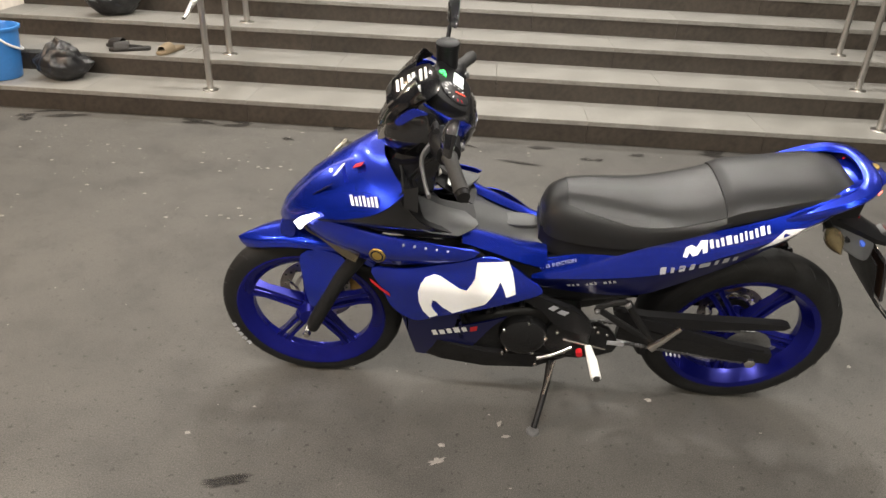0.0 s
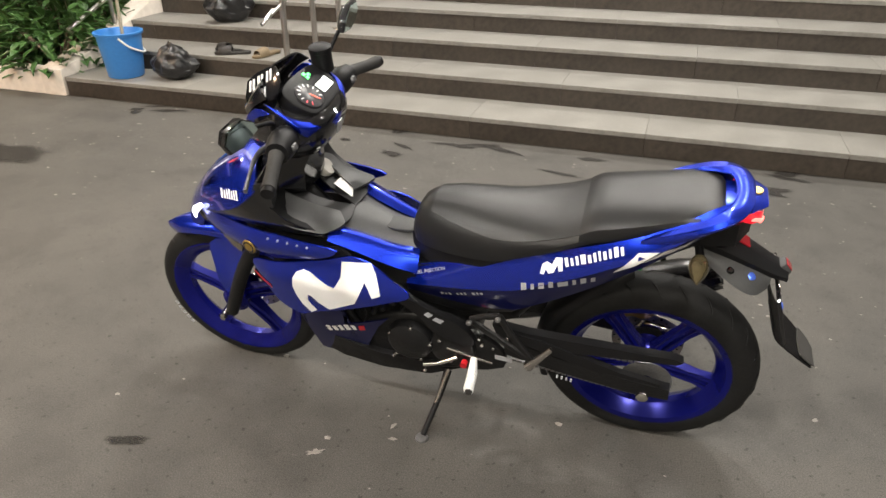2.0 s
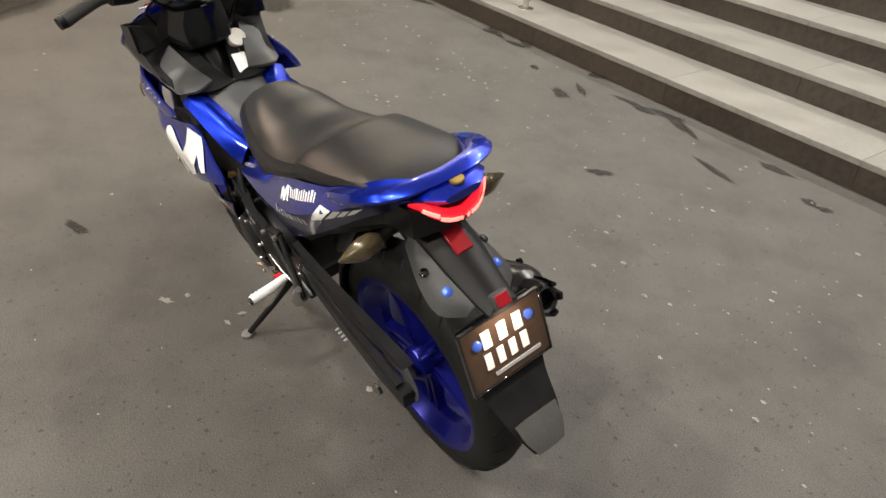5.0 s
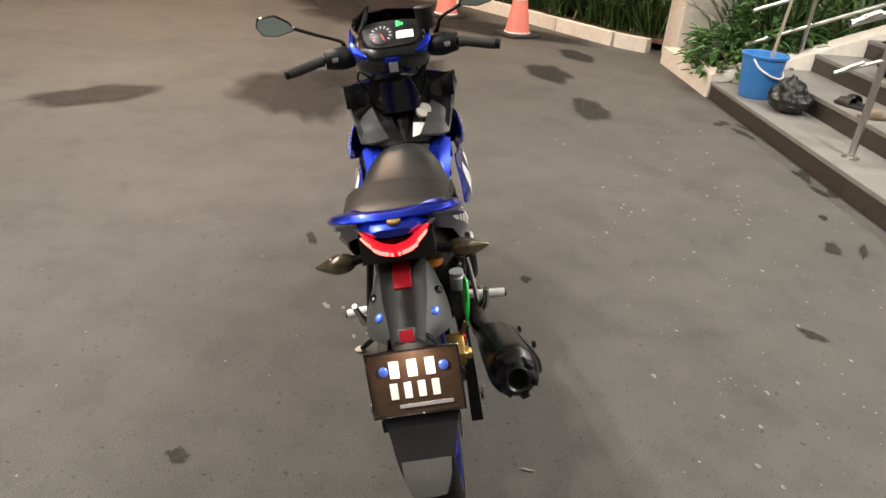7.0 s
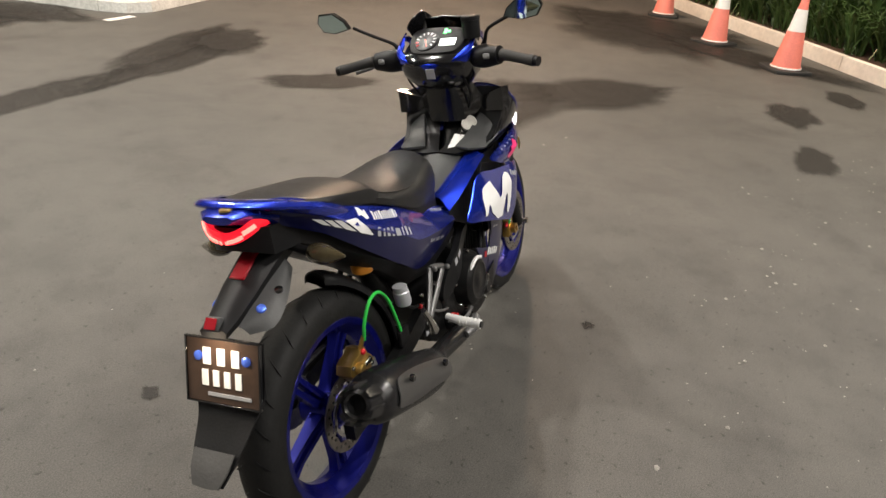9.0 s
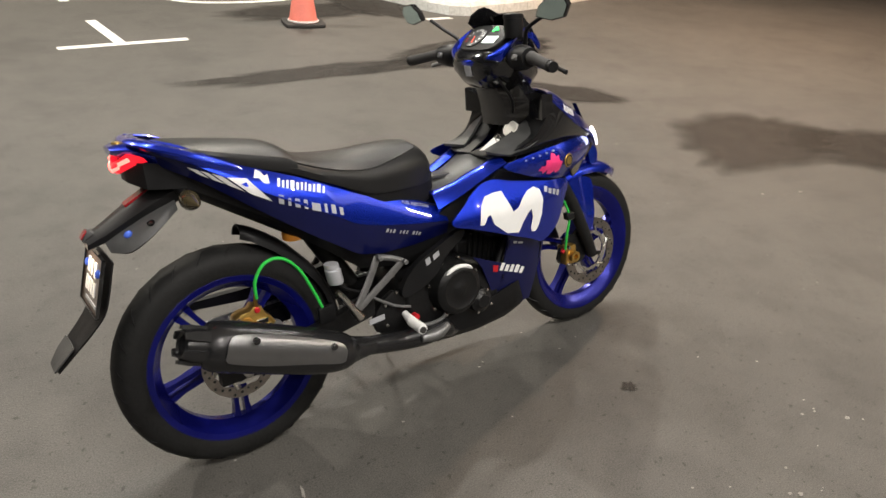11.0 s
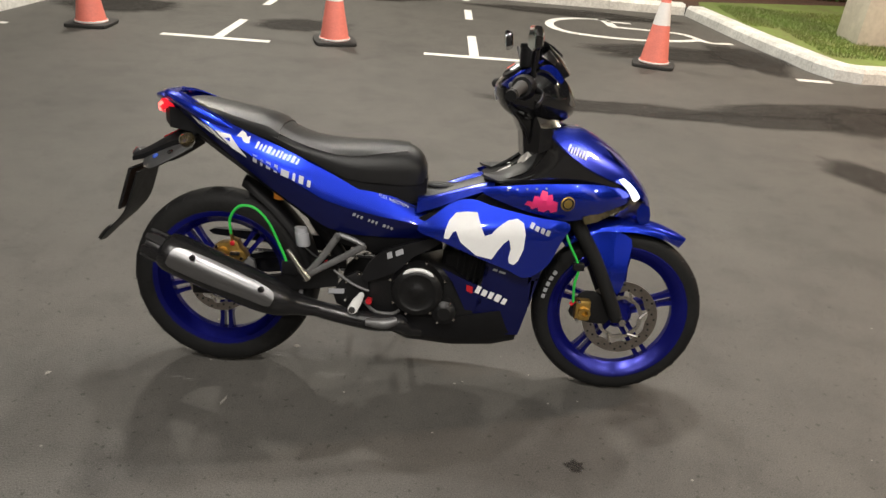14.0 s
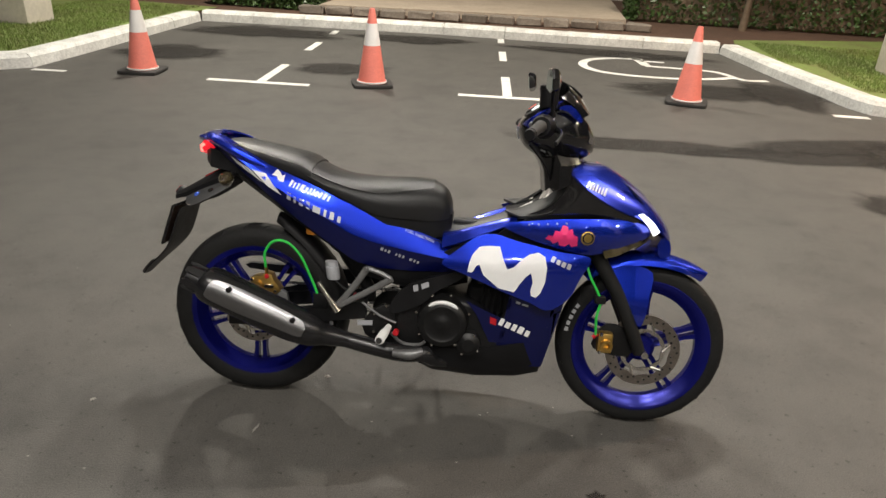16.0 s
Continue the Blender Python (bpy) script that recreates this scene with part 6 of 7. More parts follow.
for x, zt, zb, w, e in ((0.590, 0.797, 0.664, 0.092, 0.62), (0.52, 0.800, 0.668, 0.112, 0.60), (0.42, 0.796, 0.676, 0.126, 0.58), (0.33, 0.797, 0.712, 0.133, 0.60), (0.26, 0.808, 0.742, 0.135, 0.58), (0.215, 0.826, 0.762, 0.133, 0.55), (0.198, 0.833, 0.769, 0.131, 0.55)):
    ring_ = np.array(seat_rows(((x, zt, zb, w, e),))[0])
    run = np.concatenate([[0], np.cumsum(np.linalg.norm(np.diff(ring_, axis=0), axis=1))])
    cut = float(np.interp(x, (0.198, 0.34, 0.50, 0.59), (0.10, 0.13, 0.22, 0.31)))
    pad_rows.append([tuple(float(np.interp(f * run[-1], run, ring_[:, k])) + (0.0035 if k == 2 else 0) for k in range(3)) for f in np.linspace(cut, 1 - cut, 9)])
part("grip_pad", sheet(pad_rows, 3, 2, 0.004), SEATG, seat, "textured grip panel, slightly greyer for the vinyl's sheen")
part("seat_base", loft([[(x, -w, z0), (x, w, z0), (x, w, z1), (x, -w, z1)] for x, w, z0, z1 in ((0.655, 0.05, 0.61, 0.685), (0.60, 0.085, 0.61, 0.675), (0.45, 0.115, 0.63, 0.685), (0.30, 0.12, 0.69, 0.73), (0.1, 0.115, 0.76, 0.81), (-0.10, 0.08, 0.82, 0.87))]), BLACKP, seat)

# ---- centre tunnel between seat and leg shield ----
rows = [[(0.640, -0.062, 0.625), (0.640, -0.03, 0.648), (0.640, 0.03, 0.648), (0.640, 0.062, 0.625)], [(0.70, -0.065, 0.632), (0.70, -0.03, 0.652), (0.70, 0.03, 0.652), (0.70, 0.065, 0.632)], [(0.78, -0.07, 0.660), (0.78, -0.03, 0.676), (0.78, 0.03, 0.676), (0.78, 0.07, 0.660)], [(0.85, -0.085, 0.690), (0.85, -0.03, 0.705), (0.85, 0.03, 0.705), (0.85, 0.085, 0.690)]]
tun = part("centre_cover", sheet(rows, 4, 3, 0.006), GREYP, bike, "grey plastic centre cover")
part("hook_cover", box(0.636, 0.652, -0.034, 0.034, 0.640, 0.705, 0.005, 2), GREYP, tun)
part("fuel_hatch", slab(smoothed([(0.665, -0.025), (0.735, -0.028), (0.745, 0.0), (0.735, 0.028), (0.665, 0.025), (0.66, 0)], 3), 0.655, 0.664, 0.002, plane="xy"), GREYP, tun)
for s in (1, -1):
    rows = [[(0.630, 0.112, 0.585), (0.630, 0.085, 0.622), (0.632, 0.060, 0.630)], [(0.70, 0.128, 0.615), (0.70, 0.092, 0.646), (0.70, 0.062, 0.640)], [(0.78, 0.140, 0.655), (0.78, 0.100, 0.678), (0.78, 0.070, 0.668)], [(0.86, 0.150, 0.690), (0.86, 0.115, 0.706), (0.86, 0.085, 0.698)]]
    part("tunnel_trim", sheet(mirrored(rows, s), 4, 3, 0.005), BLUE, bike, "glossy blue tunnel trim")


# ---- side fairings ----
def fairing_y(x, z):
    d = z - 0.560 - 0.10 * (x - 0.85)
    y = 0.196 - 0.42 * (math.sqrt(max(d, 0) ** 2 + 0.012 ** 2) - 0.012) - 0.12 * (math.sqrt(max(-d, 0) ** 2 + 0.012 ** 2) - 0.012)
    return y - 0.9 * max(0, 0.80 - x) ** 2 - 2.2 * max(0, x - 0.99) ** 2


def lower_y(x, z):
    return 0.152 - 0.26 * max(0, 0.46 - z) ** 1.3 - 1.2 * max(0, x - 0.90) ** 2 - 0.6 * max(0, 0.76 - x) ** 2


def cowl_y(x, z):
    return 0.203 - 1.75 * max(0, x - 1.01) ** 2 - 4.5 * max(0, z - 0.665) ** 2 - 0.62 * max(0, 0.672 - z) - 0.9 * max(0, 0.93 - x) ** 2


for s in (1, -1):
    fp = part("side_fairing", panel([(0.632, 0.548), (0.680, 0.592), (0.742, 0.640), (0.800, 0.652), (0.86, 0.638), (0.985, 0.618), (1.095, 0.600), (1.060, 0.535), (1.020, 0.470), (0.955, 0.425), (0.90, 0.446), (0.834, 0.470), (0.760, 0.500), (0.69, 0.526)], fairing_y, s, 0.005, 0.015, 4), BLUE, bike, "glossy blue side fairing with a large white logo shape")
    if s < 0:
        big = [(0.712, 0.534), (0.72, 0.561), (0.732, 0.589), (0.751, 0.612), (0.783, 0.618), (0.814, 0.618), (0.82, 0.587), (0.825, 0.563), (0.837, 0.552), (0.858, 0.561), (0.881, 0.584), (0.906, 0.603), (0.934, 0.61), (0.954, 0.599), (0.96, 0.566), (0.951, 0.519), (0.932, 0.481), (0.917, 0.466), (0.903, 0.471), (0.902, 0.487), (0.912, 0.516), (0.921, 0.537), (0.911, 0.547), (0.893, 0.533), (0.871, 0.507), (0.851, 0.479), (0.804, 0.488), (0.761, 0.527), (0.758, 0.548), (0.752, 0.56), (0.741, 0.555), (0.731, 0.538), (0.725, 0.532)]
    else:
        big = [(0.818, 0.641), (0.736, 0.644), (0.724, 0.617), (0.712, 0.572), (0.707, 0.555), (0.73, 0.546), (0.743, 0.573), (0.75, 0.592), (0.762, 0.605), (0.773, 0.603), (0.778, 0.584), (0.779, 0.555), (0.779, 0.516), (0.857, 0.47), (0.89, 0.494), (0.912, 0.518), (0.928, 0.522), (0.925, 0.505), (0.911, 0.48), (0.895, 0.458), (0.916, 0.444), (0.94, 0.475), (0.957, 0.512), (0.966, 0.549), (0.962, 0.58), (0.951, 0.599), (0.928, 0.608), (0.91, 0.603), (0.885, 0.587), (0.858, 0.571), (0.839, 0.566), (0.827, 0.573), (0.821, 0.599), (0.819, 0.621)]
    part("logo_shape", decal(big, fairing_y, s, 0.0030, 0.015, 1), WHITE, fp, "large white wavy logo shape")
    lp = part("lower_fairing", panel([(0.700, 0.424), (0.770, 0.393), (0.842, 0.364), (0.848, 0.400), (0.838, 0.474), (0.945, 0.428), (1.015, 0.470), (0.985, 0.420), (0.966, 0.380), (0.963, 0.300), (0.960, 0.205), (0.87, 0.205), (0.805, 0.232), (0.775, 0.300), (0.735, 0.380)], lower_y, s, 0.005, 0.02, 1), DARKBLUE, bike, "deep blue lower fairing")
    word("word_bar", lettering(0.806 if s < 0 else 0.905, 0.352 if s < 0 else 0.318, 0.912 if s < 0 else 0.800, 0.312 if s < 0 else 0.350, 0.026, (0.8, 0.9, 0.8, 1.0, 0.8), lower_y, s, 0.0), WHITE, lp)
    part("red_square", decal([(0.779, 0.377), (0.780, 0.354), (0.800, 0.347), (0.800, 0.370)], lower_y, s, 0.0015, 0.05), REDP, lp)
    word("small_word_bar", lettering(0.855 if s < 0 else 0.93, 0.432 if s < 0 else 0.42, 0.90 if s < 0 else 0.88, 0.420 if s < 0 else 0.425, 0.008, (1, 1.4), lower_y, s), PALE, lp)
    cp = part("front_cowl_side", panel([(0.815, 0.690), (0.912, 0.710), (1.03, 0.722), (1.147, 0.724), (1.232, 0.710), (1.288, 0.690), (1.262, 0.668), (1.189, 0.638), (1.10, 0.606), (0.985, 0.626), (0.89, 0.655)], cowl_y, s, 0.005, 0.02, 3), BLUE, bike, "glossy blue front cowl side")
    b = lathe([(0, 0.003), (0.017, 0.003), (0.021, 0.0015), (0.022, 0.0), (0, 0)], 28, "y")
    if s < 0:
        moved(b, pose(0, 0, 0, 180, 0, 0))
    bd = part("round_badge", moved(b, Matrix.Translation((1.075, s * (cowl_y(1.075, 0.668) + 0.002), 0.668)) @ pose(0, 0, 0, 0, 0, -s * 11)), GOLDBADGE, cp, "round gold badge")
    part("badge_ring", moved(lathe([(0.013, 0.0032), (0.0155, 0.0042), (0.018, 0.0032)], 28, "y") if s > 0 else moved(lathe([(0.013, 0.0032), (0.0155, 0.0042), (0.018, 0.0032)], 28, "y"), pose(0, 0, 0, 180, 0, 0)), Matrix.Translation((1.075, s * (cowl_y(1.075, 0.668) + 0.002), 0.668)) @ pose(0, 0, 0, 0, 0, -s * 11)), GLOSSB, bd)
    if s < 0:
        st = [(0.948, 0.656), (0.956, 0.670), (0.970, 0.668), (0.974, 0.686), (0.990, 0.684), (0.996, 0.704), (1.012, 0.700), (1.014, 0.690), (1.026, 0.694), (1.030, 0.676), (1.044, 0.672), (1.040, 0.656), (1.048, 0.640), (1.030, 0.634), (1.022, 0.644), (1.008, 0.634), (0.992, 0.638), (0.988, 0.650), (0.972, 0.642), (0.964, 0.652)]
        part("pink_sticker", decal(st, cowl_y, s, 0.0014, 0.02, 1), PINK, cp, "pink paint-splash sticker")
        word("oil_word_bar", lettering(0.970, 0.588, 1.034, 0.562, 0.018, (1, 1, 1, 1), fairing_y, s, 0.0), PALE, fp)
    else:
        part("red_word_bar", decal([(1.10, 0.565), (1.04, 0.530), (1.035, 0.516), (1.095, 0.552)], fairing_y, s, 0.0014, 0.03), REDP, fp)
    # pale heads in a row stand in for lamp glints on the glossy cowl
    for k in range(5):
        bolt(0.895 + 0.028 * k, s * cowl_y(0.895 + 0.028 * k, 0.699), 0.697 + 0.003 * k, 0.003, cp, PALE, s, 0.003)
    # dark intake between cowl and fairing
    part("intake", panel([(0.83, 0.672), (0.90, 0.652), (0.985, 0.625), (1.00, 0.605), (0.88, 0.625), (0.80, 0.645)], lambda x, z: 0.150, s, 0.01, 0.05, 1), BLACKP, bike)
    # radiator side and inner fork cover
    part("inner_fender", panel([(1.05, 0.56), (1.00, 0.44), (0.985, 0.36), (0.96, 0.40), (0.95, 0.56)], lambda x, z: 0.125, s, 0.008, 0.05, 1), BLACKP, bike)
    part("mid_fairing_fill", panel([(0.62, 0.56), (0.80, 0.66), (1.05, 0.66), (1.20, 0.68), (1.08, 0.56), (0.95, 0.42), (0.80, 0.46)], lambda x, z: 0.105 - 0.5 * max(0, x - 1.08), s, 0.006, 0.05, 1), BLACKP, bike)

# ---- nose cowl, headlights, leg shield ----
half = [[(1.075, 0.0, 0.880), (1.045, 0.11, 0.882), (1.000, 0.195, 0.868)],
        [(1.135, 0.0, 0.872), (1.105, 0.12, 0.856), (1.060, 0.203, 0.815)],
        [(1.205, 0.0, 0.825), (1.180, 0.112, 0.798), (1.142, 0.176, 0.765)],
        [(1.272, 0.0, 0.762), (1.252, 0.088, 0.742), (1.225, 0.128, 0.724)],
        [(1.325, 0.0, 0.700), (1.315, 0.052, 0.690), (1.295, 0.085, 0.684)],
        [(1.348, 0.0, 0.652), (1.341, 0.03, 0.652), (1.328, 0.05, 0.652)]]
rows = [[(x, -y, z) for x, y, z in r[:0:-1]] + r for r in half]
nose = part("nose_cowl", sheet(rows, 4, 3, 0.005, (0.5, 0, 1)), BLUE, bike, "glossy blue pointed nose cowl")


def nose_y(x, z):
    return float(np.interp(x, (1.03, 1.06, 1.142, 1.225), (0.205, 0.206, 0.181, 0.133))) - 0.55 * max(0, z - 0.80 + (x - 1.06) * 0.55)


for s in (1, -1):
    word("word_bar", lettering(1.052 if s < 0 else 1.136, 0.822 if s < 0 else 0.800, 1.118 if s < 0 else 1.062, 0.796 if s < 0 else 0.822, 0.022, (0.7, 0.6, 0.5, 0.7, 0.6, 0.6, 0.7), nose_y, s, 0.0, lift=0.004), WHITE, nose)
    rows = [[(1.214, 0.142, 0.742), (1.247, 0.130, 0.708), (1.268, 0.117, 0.676)], [(1.219, 0.140, 0.744), (1.254, 0.123, 0.712), (1.277, 0.109, 0.680)], [(1.225, 0.136, 0.746), (1.262, 0.114, 0.716), (1.287, 0.099, 0.686)]]
    lamp_ = part("position_lamp", sheet(mirrored(rows, s), 3, 3, 0.006), HEAD, nose, "lit white position lamp")
    # black filler below the nose, back to the leg shield's rim
    rows = [[(1.008, 0.193, 0.866), (0.998, 0.178, 0.81), (0.956, 0.164, 0.749), (0.875, 0.148, 0.704)],
            [(1.058, 0.198, 0.812), (1.035, 0.186, 0.77), (0.995, 0.172, 0.735), (0.93, 0.158, 0.708)],
            [(1.140, 0.172, 0.762), (1.11, 0.170, 0.745), (1.07, 0.168, 0.730), (1.03, 0.165, 0.718)],
            [(1.222, 0.125, 0.720), (1.21, 0.125, 0.714), (1.20, 0.122, 0.708), (1.19, 0.12, 0.700)]]
    part("cowl_filler", sheet(mirrored(rows, s), 4, 3, 0.005), GLOSSB, bike)
    rows = [[(1.010, 0.194, 0.872), (1.020, 0.120, 0.876), (1.035, 0.055, 0.868)], [(1.000, 0.178, 0.812), (0.990, 0.110, 0.800), (1.000, 0.050, 0.800)], [(0.958, 0.164, 0.750), (0.928, 0.090, 0.736), (0.930, 0.030, 0.735)], [(0.872, 0.146, 0.706), (0.830, 0.070, 0.700), (0.838, 0.0, 0.700)]]
    part("leg_shield", sheet(mirrored(rows, s), 4, 3, 0.005), BLACKP, bike, "black inner leg shield")
    part("shield_ledge", sheet(mirrored([[(0.985, 0.100, 0.792), (0.915, 0.075, 0.742), (0.86, 0.055, 0.712)], [(0.985, 0.150, 0.772), (0.915, 0.130, 0.728), (0.822, 0.112, 0.716)], [(1.000, 0.165, 0.758), (0.945, 0.158, 0.722), (0.872, 0.146, 0.706)]], s), 3, 3, 0.008), GREYP, bike)
    # glossy storage pockets behind the cowl's ears
    part("shield_ear", loft([[(1.005, 0.080 * s, 0.838 - 0.04 * k), (0.985, 0.125 * s, 0.858 - 0.055 * k), (0.972, 0.186 * s, 0.880 - 0.075 * k), (1.005, 0.197 * s, 0.880 - 0.055 * k), (1.03, 0.125 * s, 0.866 - 0.05 * k)] for k in (0, 1)]), GLOSSB, bike)
    # small reflector and lower blue beak beside the headlight
    part("lower_beak", panel([(1.30, 0.655), (1.335, 0.650), (1.342, 0.600), (1.312, 0.592), (1.300, 0.620)], lambda x, z: 0.05, s, 0.02, 0.03, 2), BLUE, nose)
    part("corner_lamp", panel([(1.13, 0.622), (1.19, 0.640), (1.25, 0.662), (1.24, 0.640), (1.17, 0.605), (1.14, 0.598)], lambda x, z: cowl_y(x, 0.65) - 0.012, s, 0.01, 0.05, 1), SMOKE, bike)
part("head_lamp_glass", sheet([[(1.262, -0.100, 0.680), (1.335, 0, 0.650), (1.262, 0.100, 0.680)], [(1.255, -0.095, 0.655), (1.325, 0, 0.620), (1.255, 0.095, 0.655)], [(1.225, -0.085, 0.62), (1.28, 0, 0.595), (1.225, 0.085, 0.62)]], 3, 4, 0.005), SMOKE, bike)
part("red_number_mark", decal([(1.075, 0.862), (1.105, 0.862), (1.115, 0.848), (1.08, 0.846)], lambda x, z: 0.0, 1), REDP, nose)
part("nose_sticker", moved(box(-0.012, 0.012, -0.010, 0.010, 0, 0.0016), pose(1.128, 0.085, 0.8665, 0, 28, -12)), REDP, nose)
part("nose_word_bar", moved(box(-0.005, 0.005, -0.030, 0.030, 0, 0.0016), pose(1.172, 0.07, 0.842, 0, 40, -12)), WHITE, nose)
for s in (1, -1):
    part("nose_slot", moved(box(-0.040, 0.040, -0.006, 0.006, 0, 0.002), pose(1.205, 0.092 * s, 0.795, 0, 45, -28 * s)), GLOSSB, nose)

# ignition switch, key and paper tag
ig = assembly("ignition_switch", "round metal ignition switch with key")
igm = look((0.944, -0.074, 0.772), (1.2, -0.03, 0.60))
part("barrel", moved(lathe([(0.0, 0.004), (0.024, 0.004), (0.026, 0.001), (0.026, -0.030), (0, -0.030)], 26), igm), IGFACE, ig)
part("keyway", moved(box(-0.003, 0.003, -0.011, 0.011, 0.0035, 0.0065), igm @ pose(0, 0, 0, 180, 0, 25)), GLOSSB, ig)
part("key", moved(box(-0.011, 0.011, -0.0025, 0.0025, 0.004, 0.034, 0.002), igm @ pose(0, 0, 0, 0, 0, 40) @ pose(0, 0, 0, 180, 0, 0) @ pose(0, 0, -0.0, 0, 0, 0)), BLACKP, ig)
part("key_ring", lathe([(0.009, -0.001), (0.011, 0), (0.009, 0.001)], 18, "y", at=(0.905, -0.060, 0.748), closed=True), CHROME, ig)
tag = part("key_tag", moved(box(-0.040, 0.040, -0.019, 0.019, -0.0015, 0.0015, 0.001), pose(0.876, -0.047, 0.722, 8, -32, -8)), WHITE, ig, "white plastic key tag")
part("column_label", moved(box(-0.0012, 0.0012, -0.022, 0.022, -0.007, 0.007), pose(0.940, 0.0, 0.846, 0, -20, 0)), WHITE, bike)
part("column_label", moved(box(-0.0012, 0.0012, -0.013, 0.013, -0.004, 0.004), pose(0.943, 0.0, 0.826, 0, -20, 0)), ORANGE, bike)

# ---- handlebar ----
hb = bike
part("column_cover", loft([[(x + dx, y * w, z) for dx, y in ((-0.060, -0.55), (-0.070, 0), (-0.060, 0.55), (0.0, 1), (0.065, 0.7), (0.075, 0), (0.065, -0.7), (0.0, -1))] for x, w, z in ((1.005, 0.110, 0.78), (0.995, 0.112, 0.85), (0.970, 0.088, 0.90), (0.960, 0.100, 0.94))]), GLOSSB, hb)
body = []
for x, w, z0, z1 in ((0.845, 0.060, 0.955, 0.990), (0.865, 0.105, 0.925, 1.012), (0.905, 0.128, 0.900, 1.030), (0.960, 0.130, 0.885, 1.050), (1.015, 0.115, 0.885, 1.045), (1.055, 0.090, 0.895, 1.010), (1.085, 0.045, 0.915, 0.965)):
    body.append([(x, y * w, z0 + (z1 - z0) * f) for y, f in ((-0.55, 0), (0, -0.06), (0.55, 0), (0.9, 0.3), (1, 0.62), (0.82, 0.92), (0.4, 1), (0, 1), (-0.4, 1), (-0.82, 0.92), (-1, 0.62), (-0.9, 0.3))])
cols = [spline([tuple(r[k]) for r in body], 3) for k in range(12)]
part("bar_cowl", loft([[tuple(c[i]) for c in cols] for i in range(len(cols[0]))]), GLOSSB, hb, "black handlebar cowl")
# dash: tilted pod with dial and display
dm = pose(0.905, -0.010, 1.043, 0, -36, 0)
dash = part("dash_pod", moved(slab(smoothed([(-0.052, -0.05), (-0.03, -0.085), (0.03, -0.095), (0.055, -0.06), (0.058, 0.06), (0.03, 0.095), (-0.03, 0.085), (-0.052, 0.05)], 3), -0.030, 0.004, 0.006, plane="xy"), dm), BLACKP, hb, "instrument pod with lit display")
part("dial", moved(lathe([(0, 0.006), (0.036, 0.006), (0.039, 0.004), (0.039, 0.0), (0, 0)], 32, at=(-0.004, 0.034, 0.003)), dm), DIAL, dash)
for k in range(11):
    a = math.radians(-130 + 26 * k)
    part("dial_tick", moved(box(-0.0045, 0.0045, -0.0014, 0.0014, 0, 0.001), dm @ pose(-0.004 + 0.030 * math.cos(a), 0.034 + 0.030 * math.sin(a), 0.0092, 0, 0, math.degrees(a))), WHITE if k < 9 else REDP, dash)
part("needle", moved(box(-0.002, 0.028, -0.0013, 0.0013, 0, 0.0015), dm @ pose(-0.004, 0.034, 0.0105, 0, 0, 200)), NEEDLE, dash)
part("lcd", moved(box(-0.016, 0.014, -0.032, 0.022, 0, 0.002, 0.001), dm @ pose(-0.010, -0.036, 0.005)), LCD, dash, "lit liquid crystal display")
for y, x in ((-0.022, 0.030), (-0.034, 0.034), (-0.022, 0.042)):
    part("telltale", moved(box(-0.004, 0.004, -0.005, 0.005, 0, 0.002), dm @ pose(x, y, 0.005)), LEDG, dash, "lit green telltale")
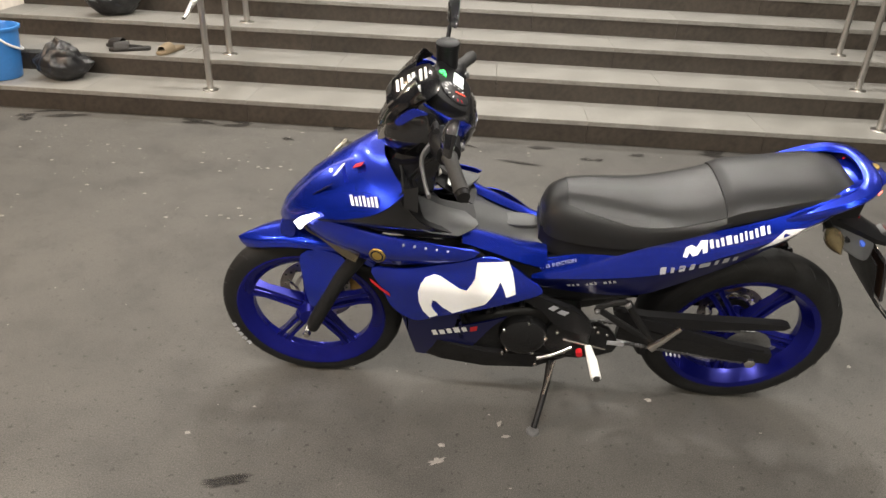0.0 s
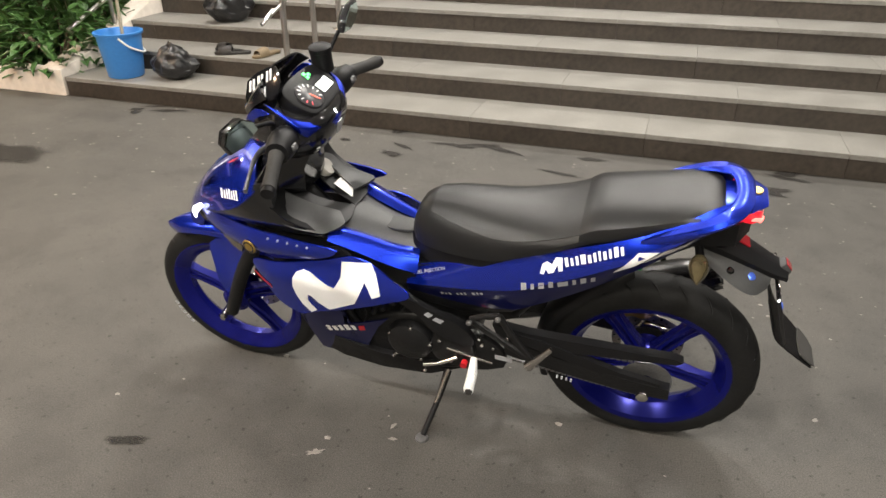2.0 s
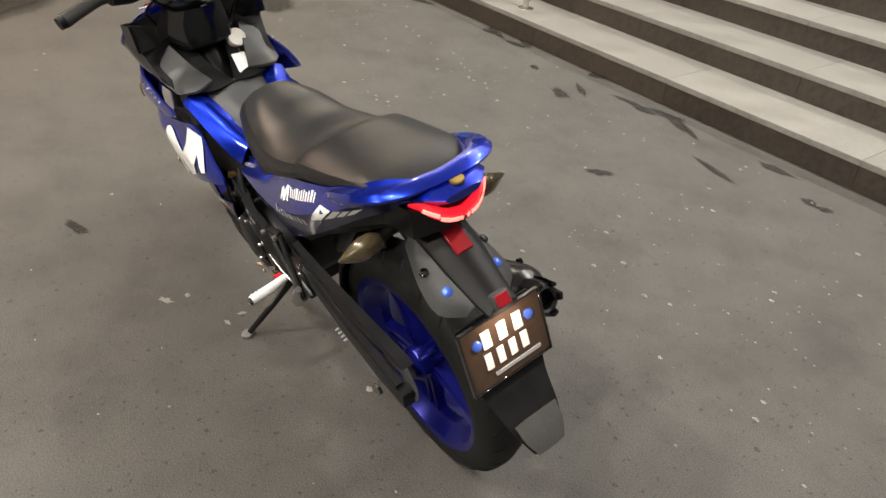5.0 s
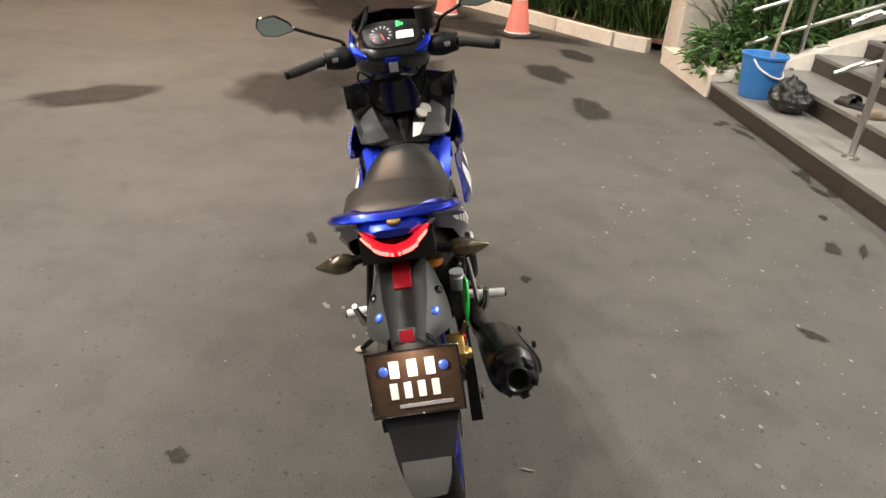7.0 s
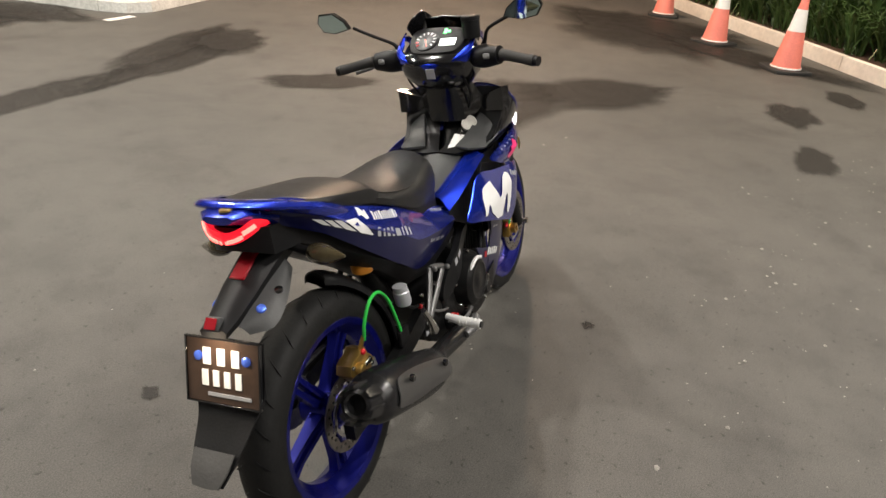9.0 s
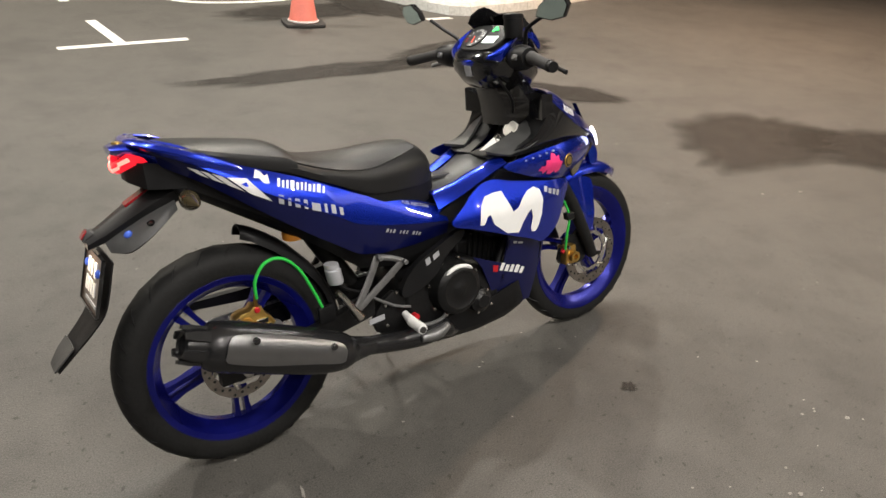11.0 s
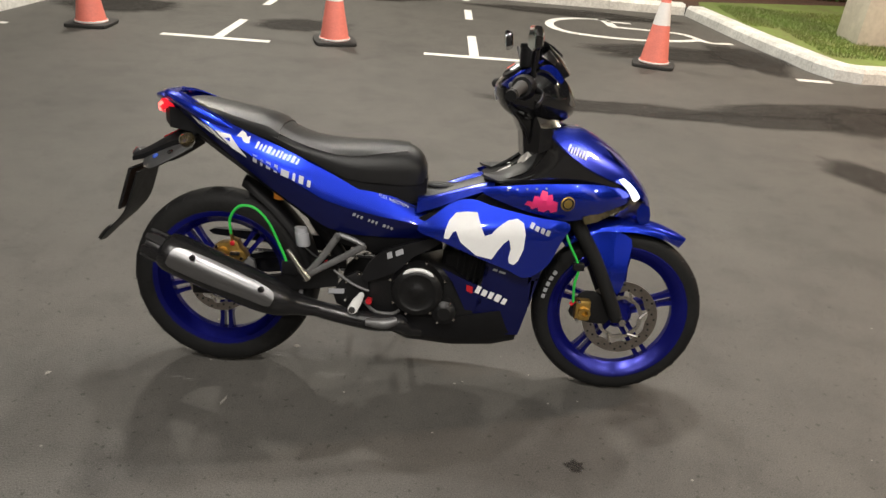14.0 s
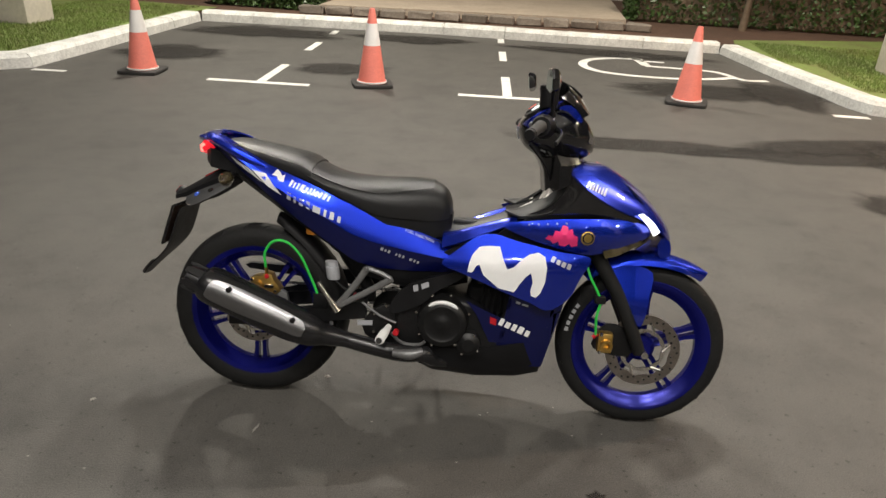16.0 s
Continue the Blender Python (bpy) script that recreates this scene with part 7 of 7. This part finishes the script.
# blue bezel round the dash, in a V
for s in (1, -1):
    rows = [[(0.965, 0.125, 1.070), (0.945, 0.128, 1.055), (0.930, 0.120, 1.030)], [(0.905, 0.122, 1.035), (0.885, 0.128, 1.015), (0.880, 0.118, 0.985)], [(0.868, 0.080, 1.005), (0.855, 0.080, 0.990), (0.862, 0.074, 0.960)], [(0.852, 0.0, 0.992), (0.840, 0.0, 0.975), (0.850, 0.0, 0.940)]]
    part("dash_bezel", sheet(mirrored(rows, s), 4, 3, 0.006), BLUE, hb, "glossy blue dash surround")
    rows = [[(0.960, 0.118, 1.078), (0.985, 0.100, 1.100), (0.995, 0.0, 1.112)], [(1.000, 0.118, 1.055), (1.020, 0.092, 1.068), (1.035, 0.0, 1.078)], [(1.035, 0.100, 1.020), (1.055, 0.075, 1.030), (1.068, 0.0, 1.035)]]
    part("visor", sheet(mirrored(rows, s), 3, 3, 0.004), GLOSSB, hb, "small smoked visor")
    part("cowl_flash", panel([(0.955, 1.045), (0.990, 1.056), (1.030, 1.020), (1.022, 1.006), (0.985, 1.036)], lambda x, z: 0.132 - 1.2 * max(0, x - 0.98) ** 1.5, s, 0.004, 0.03), BLUE, hb)
    part("cowl_reflector", panel([(1.055, 0.985), (1.075, 0.960), (1.080, 0.940), (1.060, 0.950)], lambda x, z: 0.078, s, 0.01, 0.05), CHROME, hb)
    part("bar", tube([(0.925, 0.10 * s, 0.985), (0.905, 0.20 * s, 0.995), (0.875, 0.30 * s, 0.980), (0.866, 0.335 * s, 0.975)], 0.011, 10, 3), BLACKP, hb)
    grip = part("grip", tube([(0.900, 0.222 * s, 0.992), (0.893, 0.245 * s, 0.990), (0.878, 0.295 * s, 0.981), (0.867, 0.332 * s, 0.975)], [0.019, 0.0165, 0.0160, 0.0175], 16, 3), RUBBER, hb, "black rubber grip")
    part("bar_end", tube([(0.8665, 0.333 * s, 0.9748), (0.863, 0.346 * s, 0.973)], [0.0165, 0.015], 14, 1), BLACKP, grip)
    sg = part("switchgear", tube([(0.925, 0.125 * s, 0.985), (0.913, 0.165 * s, 0.990), (0.902, 0.215 * s, 0.992)], [0.030, 0.037, 0.028], 14, 4), BLACKP, hb, "black switch housing")
    part("switch_button", moved(box(-0.008, 0.008, -0.010, 0.010, 0, 0.012, 0.003), pose(0.880, 0.180 * s, 0.992, 0, -70, 0)), CAST, sg)
    part("lever", tube([(0.945, 0.165 * s, 0.985), (0.962, 0.210 * s, 0.978), (0.952, 0.270 * s, 0.962), (0.938, 0.320 * s, 0.952)], [0.010, 0.0075, 0.006, 0.007], 10, 4, flat=0.7), CAST if s > 0 else BLACKP, hb, "curved metal lever")
    mr = assembly("mirror", "black angular rear-view mirror on a thin stem")
    mx = 0.885 if s > 0 else 0.908
    my = 0.345 if s > 0 else 0.290
    part("stem", tube([(0.940, 0.150 * s, 1.020), (0.935, 0.160 * s, 1.040), (0.930, (my - 0.115) * s, 1.070), (0.926, (my - 0.050) * s, 1.100)], [0.009, 0.006, 0.0055, 0.006], 10, 3), BLACKP, mr)
    shape = [(-0.058, -0.022), (0.0, -0.034), (0.045, -0.026), (0.062, 0.004), (0.050, 0.030), (-0.005, 0.032), (-0.045, 0.004)]
    base = Matrix.Translation((mx, my * s, 1.122)) @ pose(0, 0, 0, 0, -8, -4 * s)
    sh = [(u * s, v) for u, v in shape]
    shell_ = moved(loft([[(d_, u * f, v * f) for u, v in sh] for f, d_ in ((1.0, 0.0), (1.03, 0.006), (0.92, 0.018), (0.6, 0.026))]), base)
    part("housing", shell_, GLOSSB, mr)
    part("glass", moved(loft([[(d_, u * 0.93, v * 0.90) for u, v in sh] for d_ in (-0.0022, -0.0006)]), base), MIRROR, mr, "mirror glass")
# brake fluid tank by the throttle, sticker bars on the visor, small plate below the dash
part("brake_tank", lathe([(0, 0), (0.027, 0), (0.028, 0.004), (0.028, 0.052), (0.030, 0.053), (0.030, 0.064), (0.026, 0.067), (0, 0.067)], 22, at=(0.925, -0.120, 1.045)), BLACKP, hb, "black round brake fluid tank")
screen_m = Matrix.Translation((0.990, 0.078, 1.088)) @ Vector((0.35, 0.72, 0.60)).to_track_quat("Z", "Y").to_matrix().to_4x4()
axis_x = (screen_m.to_3x3().inverted() @ Vector((-0.80, 0.10, 0.55))).normalized()
screen_m = screen_m @ pose(0, 0, 0, 0, 0, math.degrees(math.atan2(axis_x.y, axis_x.x)))
part("screen_cheek", moved(slab(smoothed([(-0.055, -0.040), (0.050, -0.038), (0.058, 0.020), (0.030, 0.040), (-0.050, 0.036)], 2), -0.004, 0.0, 0.001, plane="xy"), screen_m), GLOSSB, hb, "smoked side of the small screen")
for r_, n_ in ((0, 3), (1, 2)):
    for k in range(n_):
        for off, wide in ((0.0, 0.007), (0.013, 0.006)):
            x0 = -0.046 + 0.031 * k + (0.004 if r_ else 0) + off
            part("sticker_bar", moved(slab([(x0, 0.004 - 0.034 * r_), (x0 + wide, 0.004 - 0.034 * r_), (x0 + wide + 0.005, 0.030 - 0.034 * r_), (x0 + 0.005, 0.030 - 0.034 * r_)], 0.0004, 0.0016, plane="xy"), screen_m), WHITE, hb)
part("crest_sticker", moved(box(-0.0012, 0.0012, -0.014, 0.014, -0.016, 0.016), pose(0.8445, -0.002, 0.953, 0, -14, 0)), PALE, hb)

# the plate lamp's own light
lamp_data = bpy.data.lights.new("plate_light", "AREA")
lamp_data.size, lamp_data.energy, lamp_data.color = 0.02, 0.35, (1.0, 0.80, 0.58)
lamp_ob = new("plate_light", lamp_data)
lamp_ob.matrix_world = BIKE @ look((-0.330, 0.0, 0.672), (-0.300, 0.0, 0.580))

# small fittings along both flanks
for x, y, z, r, m_ in ((0.335, -0.115, 0.405, 0.007, REDP), (0.345, -0.118, 0.435, 0.006, CHROME), (0.43, -0.12, 0.43, 0.006, CHROME), (0.52, -0.135, 0.415, 0.005, CHROME), (0.555, -0.14, 0.42, 0.005, CHROME),
                       (0.40, -0.118, 0.285, 0.006, CHROME), (0.36, 0.12, 0.40, 0.007, CHROME), (0.43, 0.12, 0.36, 0.006, CHROME), (0.55, 0.14, 0.37, 0.006, CHROME), (0.52, 0.14, 0.29, 0.006, CHROME), (0.60, 0.15, 0.24, 0.006, CHROME), (0.70, 0.14, 0.27, 0.006, CHROME)):
    bolt(x, y, z, r, bike, m_)
part("gear_link", tube([(0.40, 0.130, 0.30), (0.47, 0.138, 0.325), (0.53, 0.138, 0.34)], 0.004, 8, 2), CHROME, bike)
part("brake_rod", tube([(0.36, -0.125, 0.385), (0.42, -0.128, 0.345), (0.475, -0.13, 0.325)], 0.0045, 8, 2), CAST, bike)
part("breather_hose", tube([(0.70, 0.10, 0.53), (0.63, 0.125, 0.50), (0.57, 0.120, 0.44), (0.52, 0.125, 0.40)], 0.007, 8, 4), BLACKP, bike)
part("throttle_cable", tube([(0.88, -0.10, 0.93), (0.94, -0.09, 0.86), (0.97, -0.05, 0.78)], 0.004, 6, 4), BLACKP, bike)
part("cable_loop", tube([(0.90, 0.11, 0.95), (0.97, 0.13, 0.90), (1.00, 0.10, 0.84), (0.99, 0.04, 0.78)], 0.004, 6, 4), BLACKP, bike)
part("hose_bracket", box(0.195, 0.245, -0.122, -0.108, 0.352, 0.400, 0.004, 2), BLACKP, bike)


# ---- stance: tank, seat and bars sit slightly behind their drawn stations ----
def eased(v, lo, hi):
    f = min(1.0, max(0.0, (v - lo) / (hi - lo)))
    return f * f * (3 - 2 * f)


def set_back(x, z):
    return 0.023 * eased(z, 0.42, 0.60) * eased(x, -0.12, 0.25) * max(1 - eased(x, 1.10, 1.27), eased(z, 0.86, 0.92))


for ob in bike.children_recursive:
    chain, up_ = ob.matrix_basis.copy(), ob.parent
    owner = ob
    while up_ is not bike:
        chain, owner, up_ = up_.matrix_basis @ chain, up_, up_.parent
    if ob.type != "MESH" or owner in (front, rear, sw, ex):
        continue
    back_to = chain.inverted()
    for v in ob.data.vertices:
        p = chain @ v.co
        p.x -= set_back(p.x, p.z)
        v.co = back_to @ p
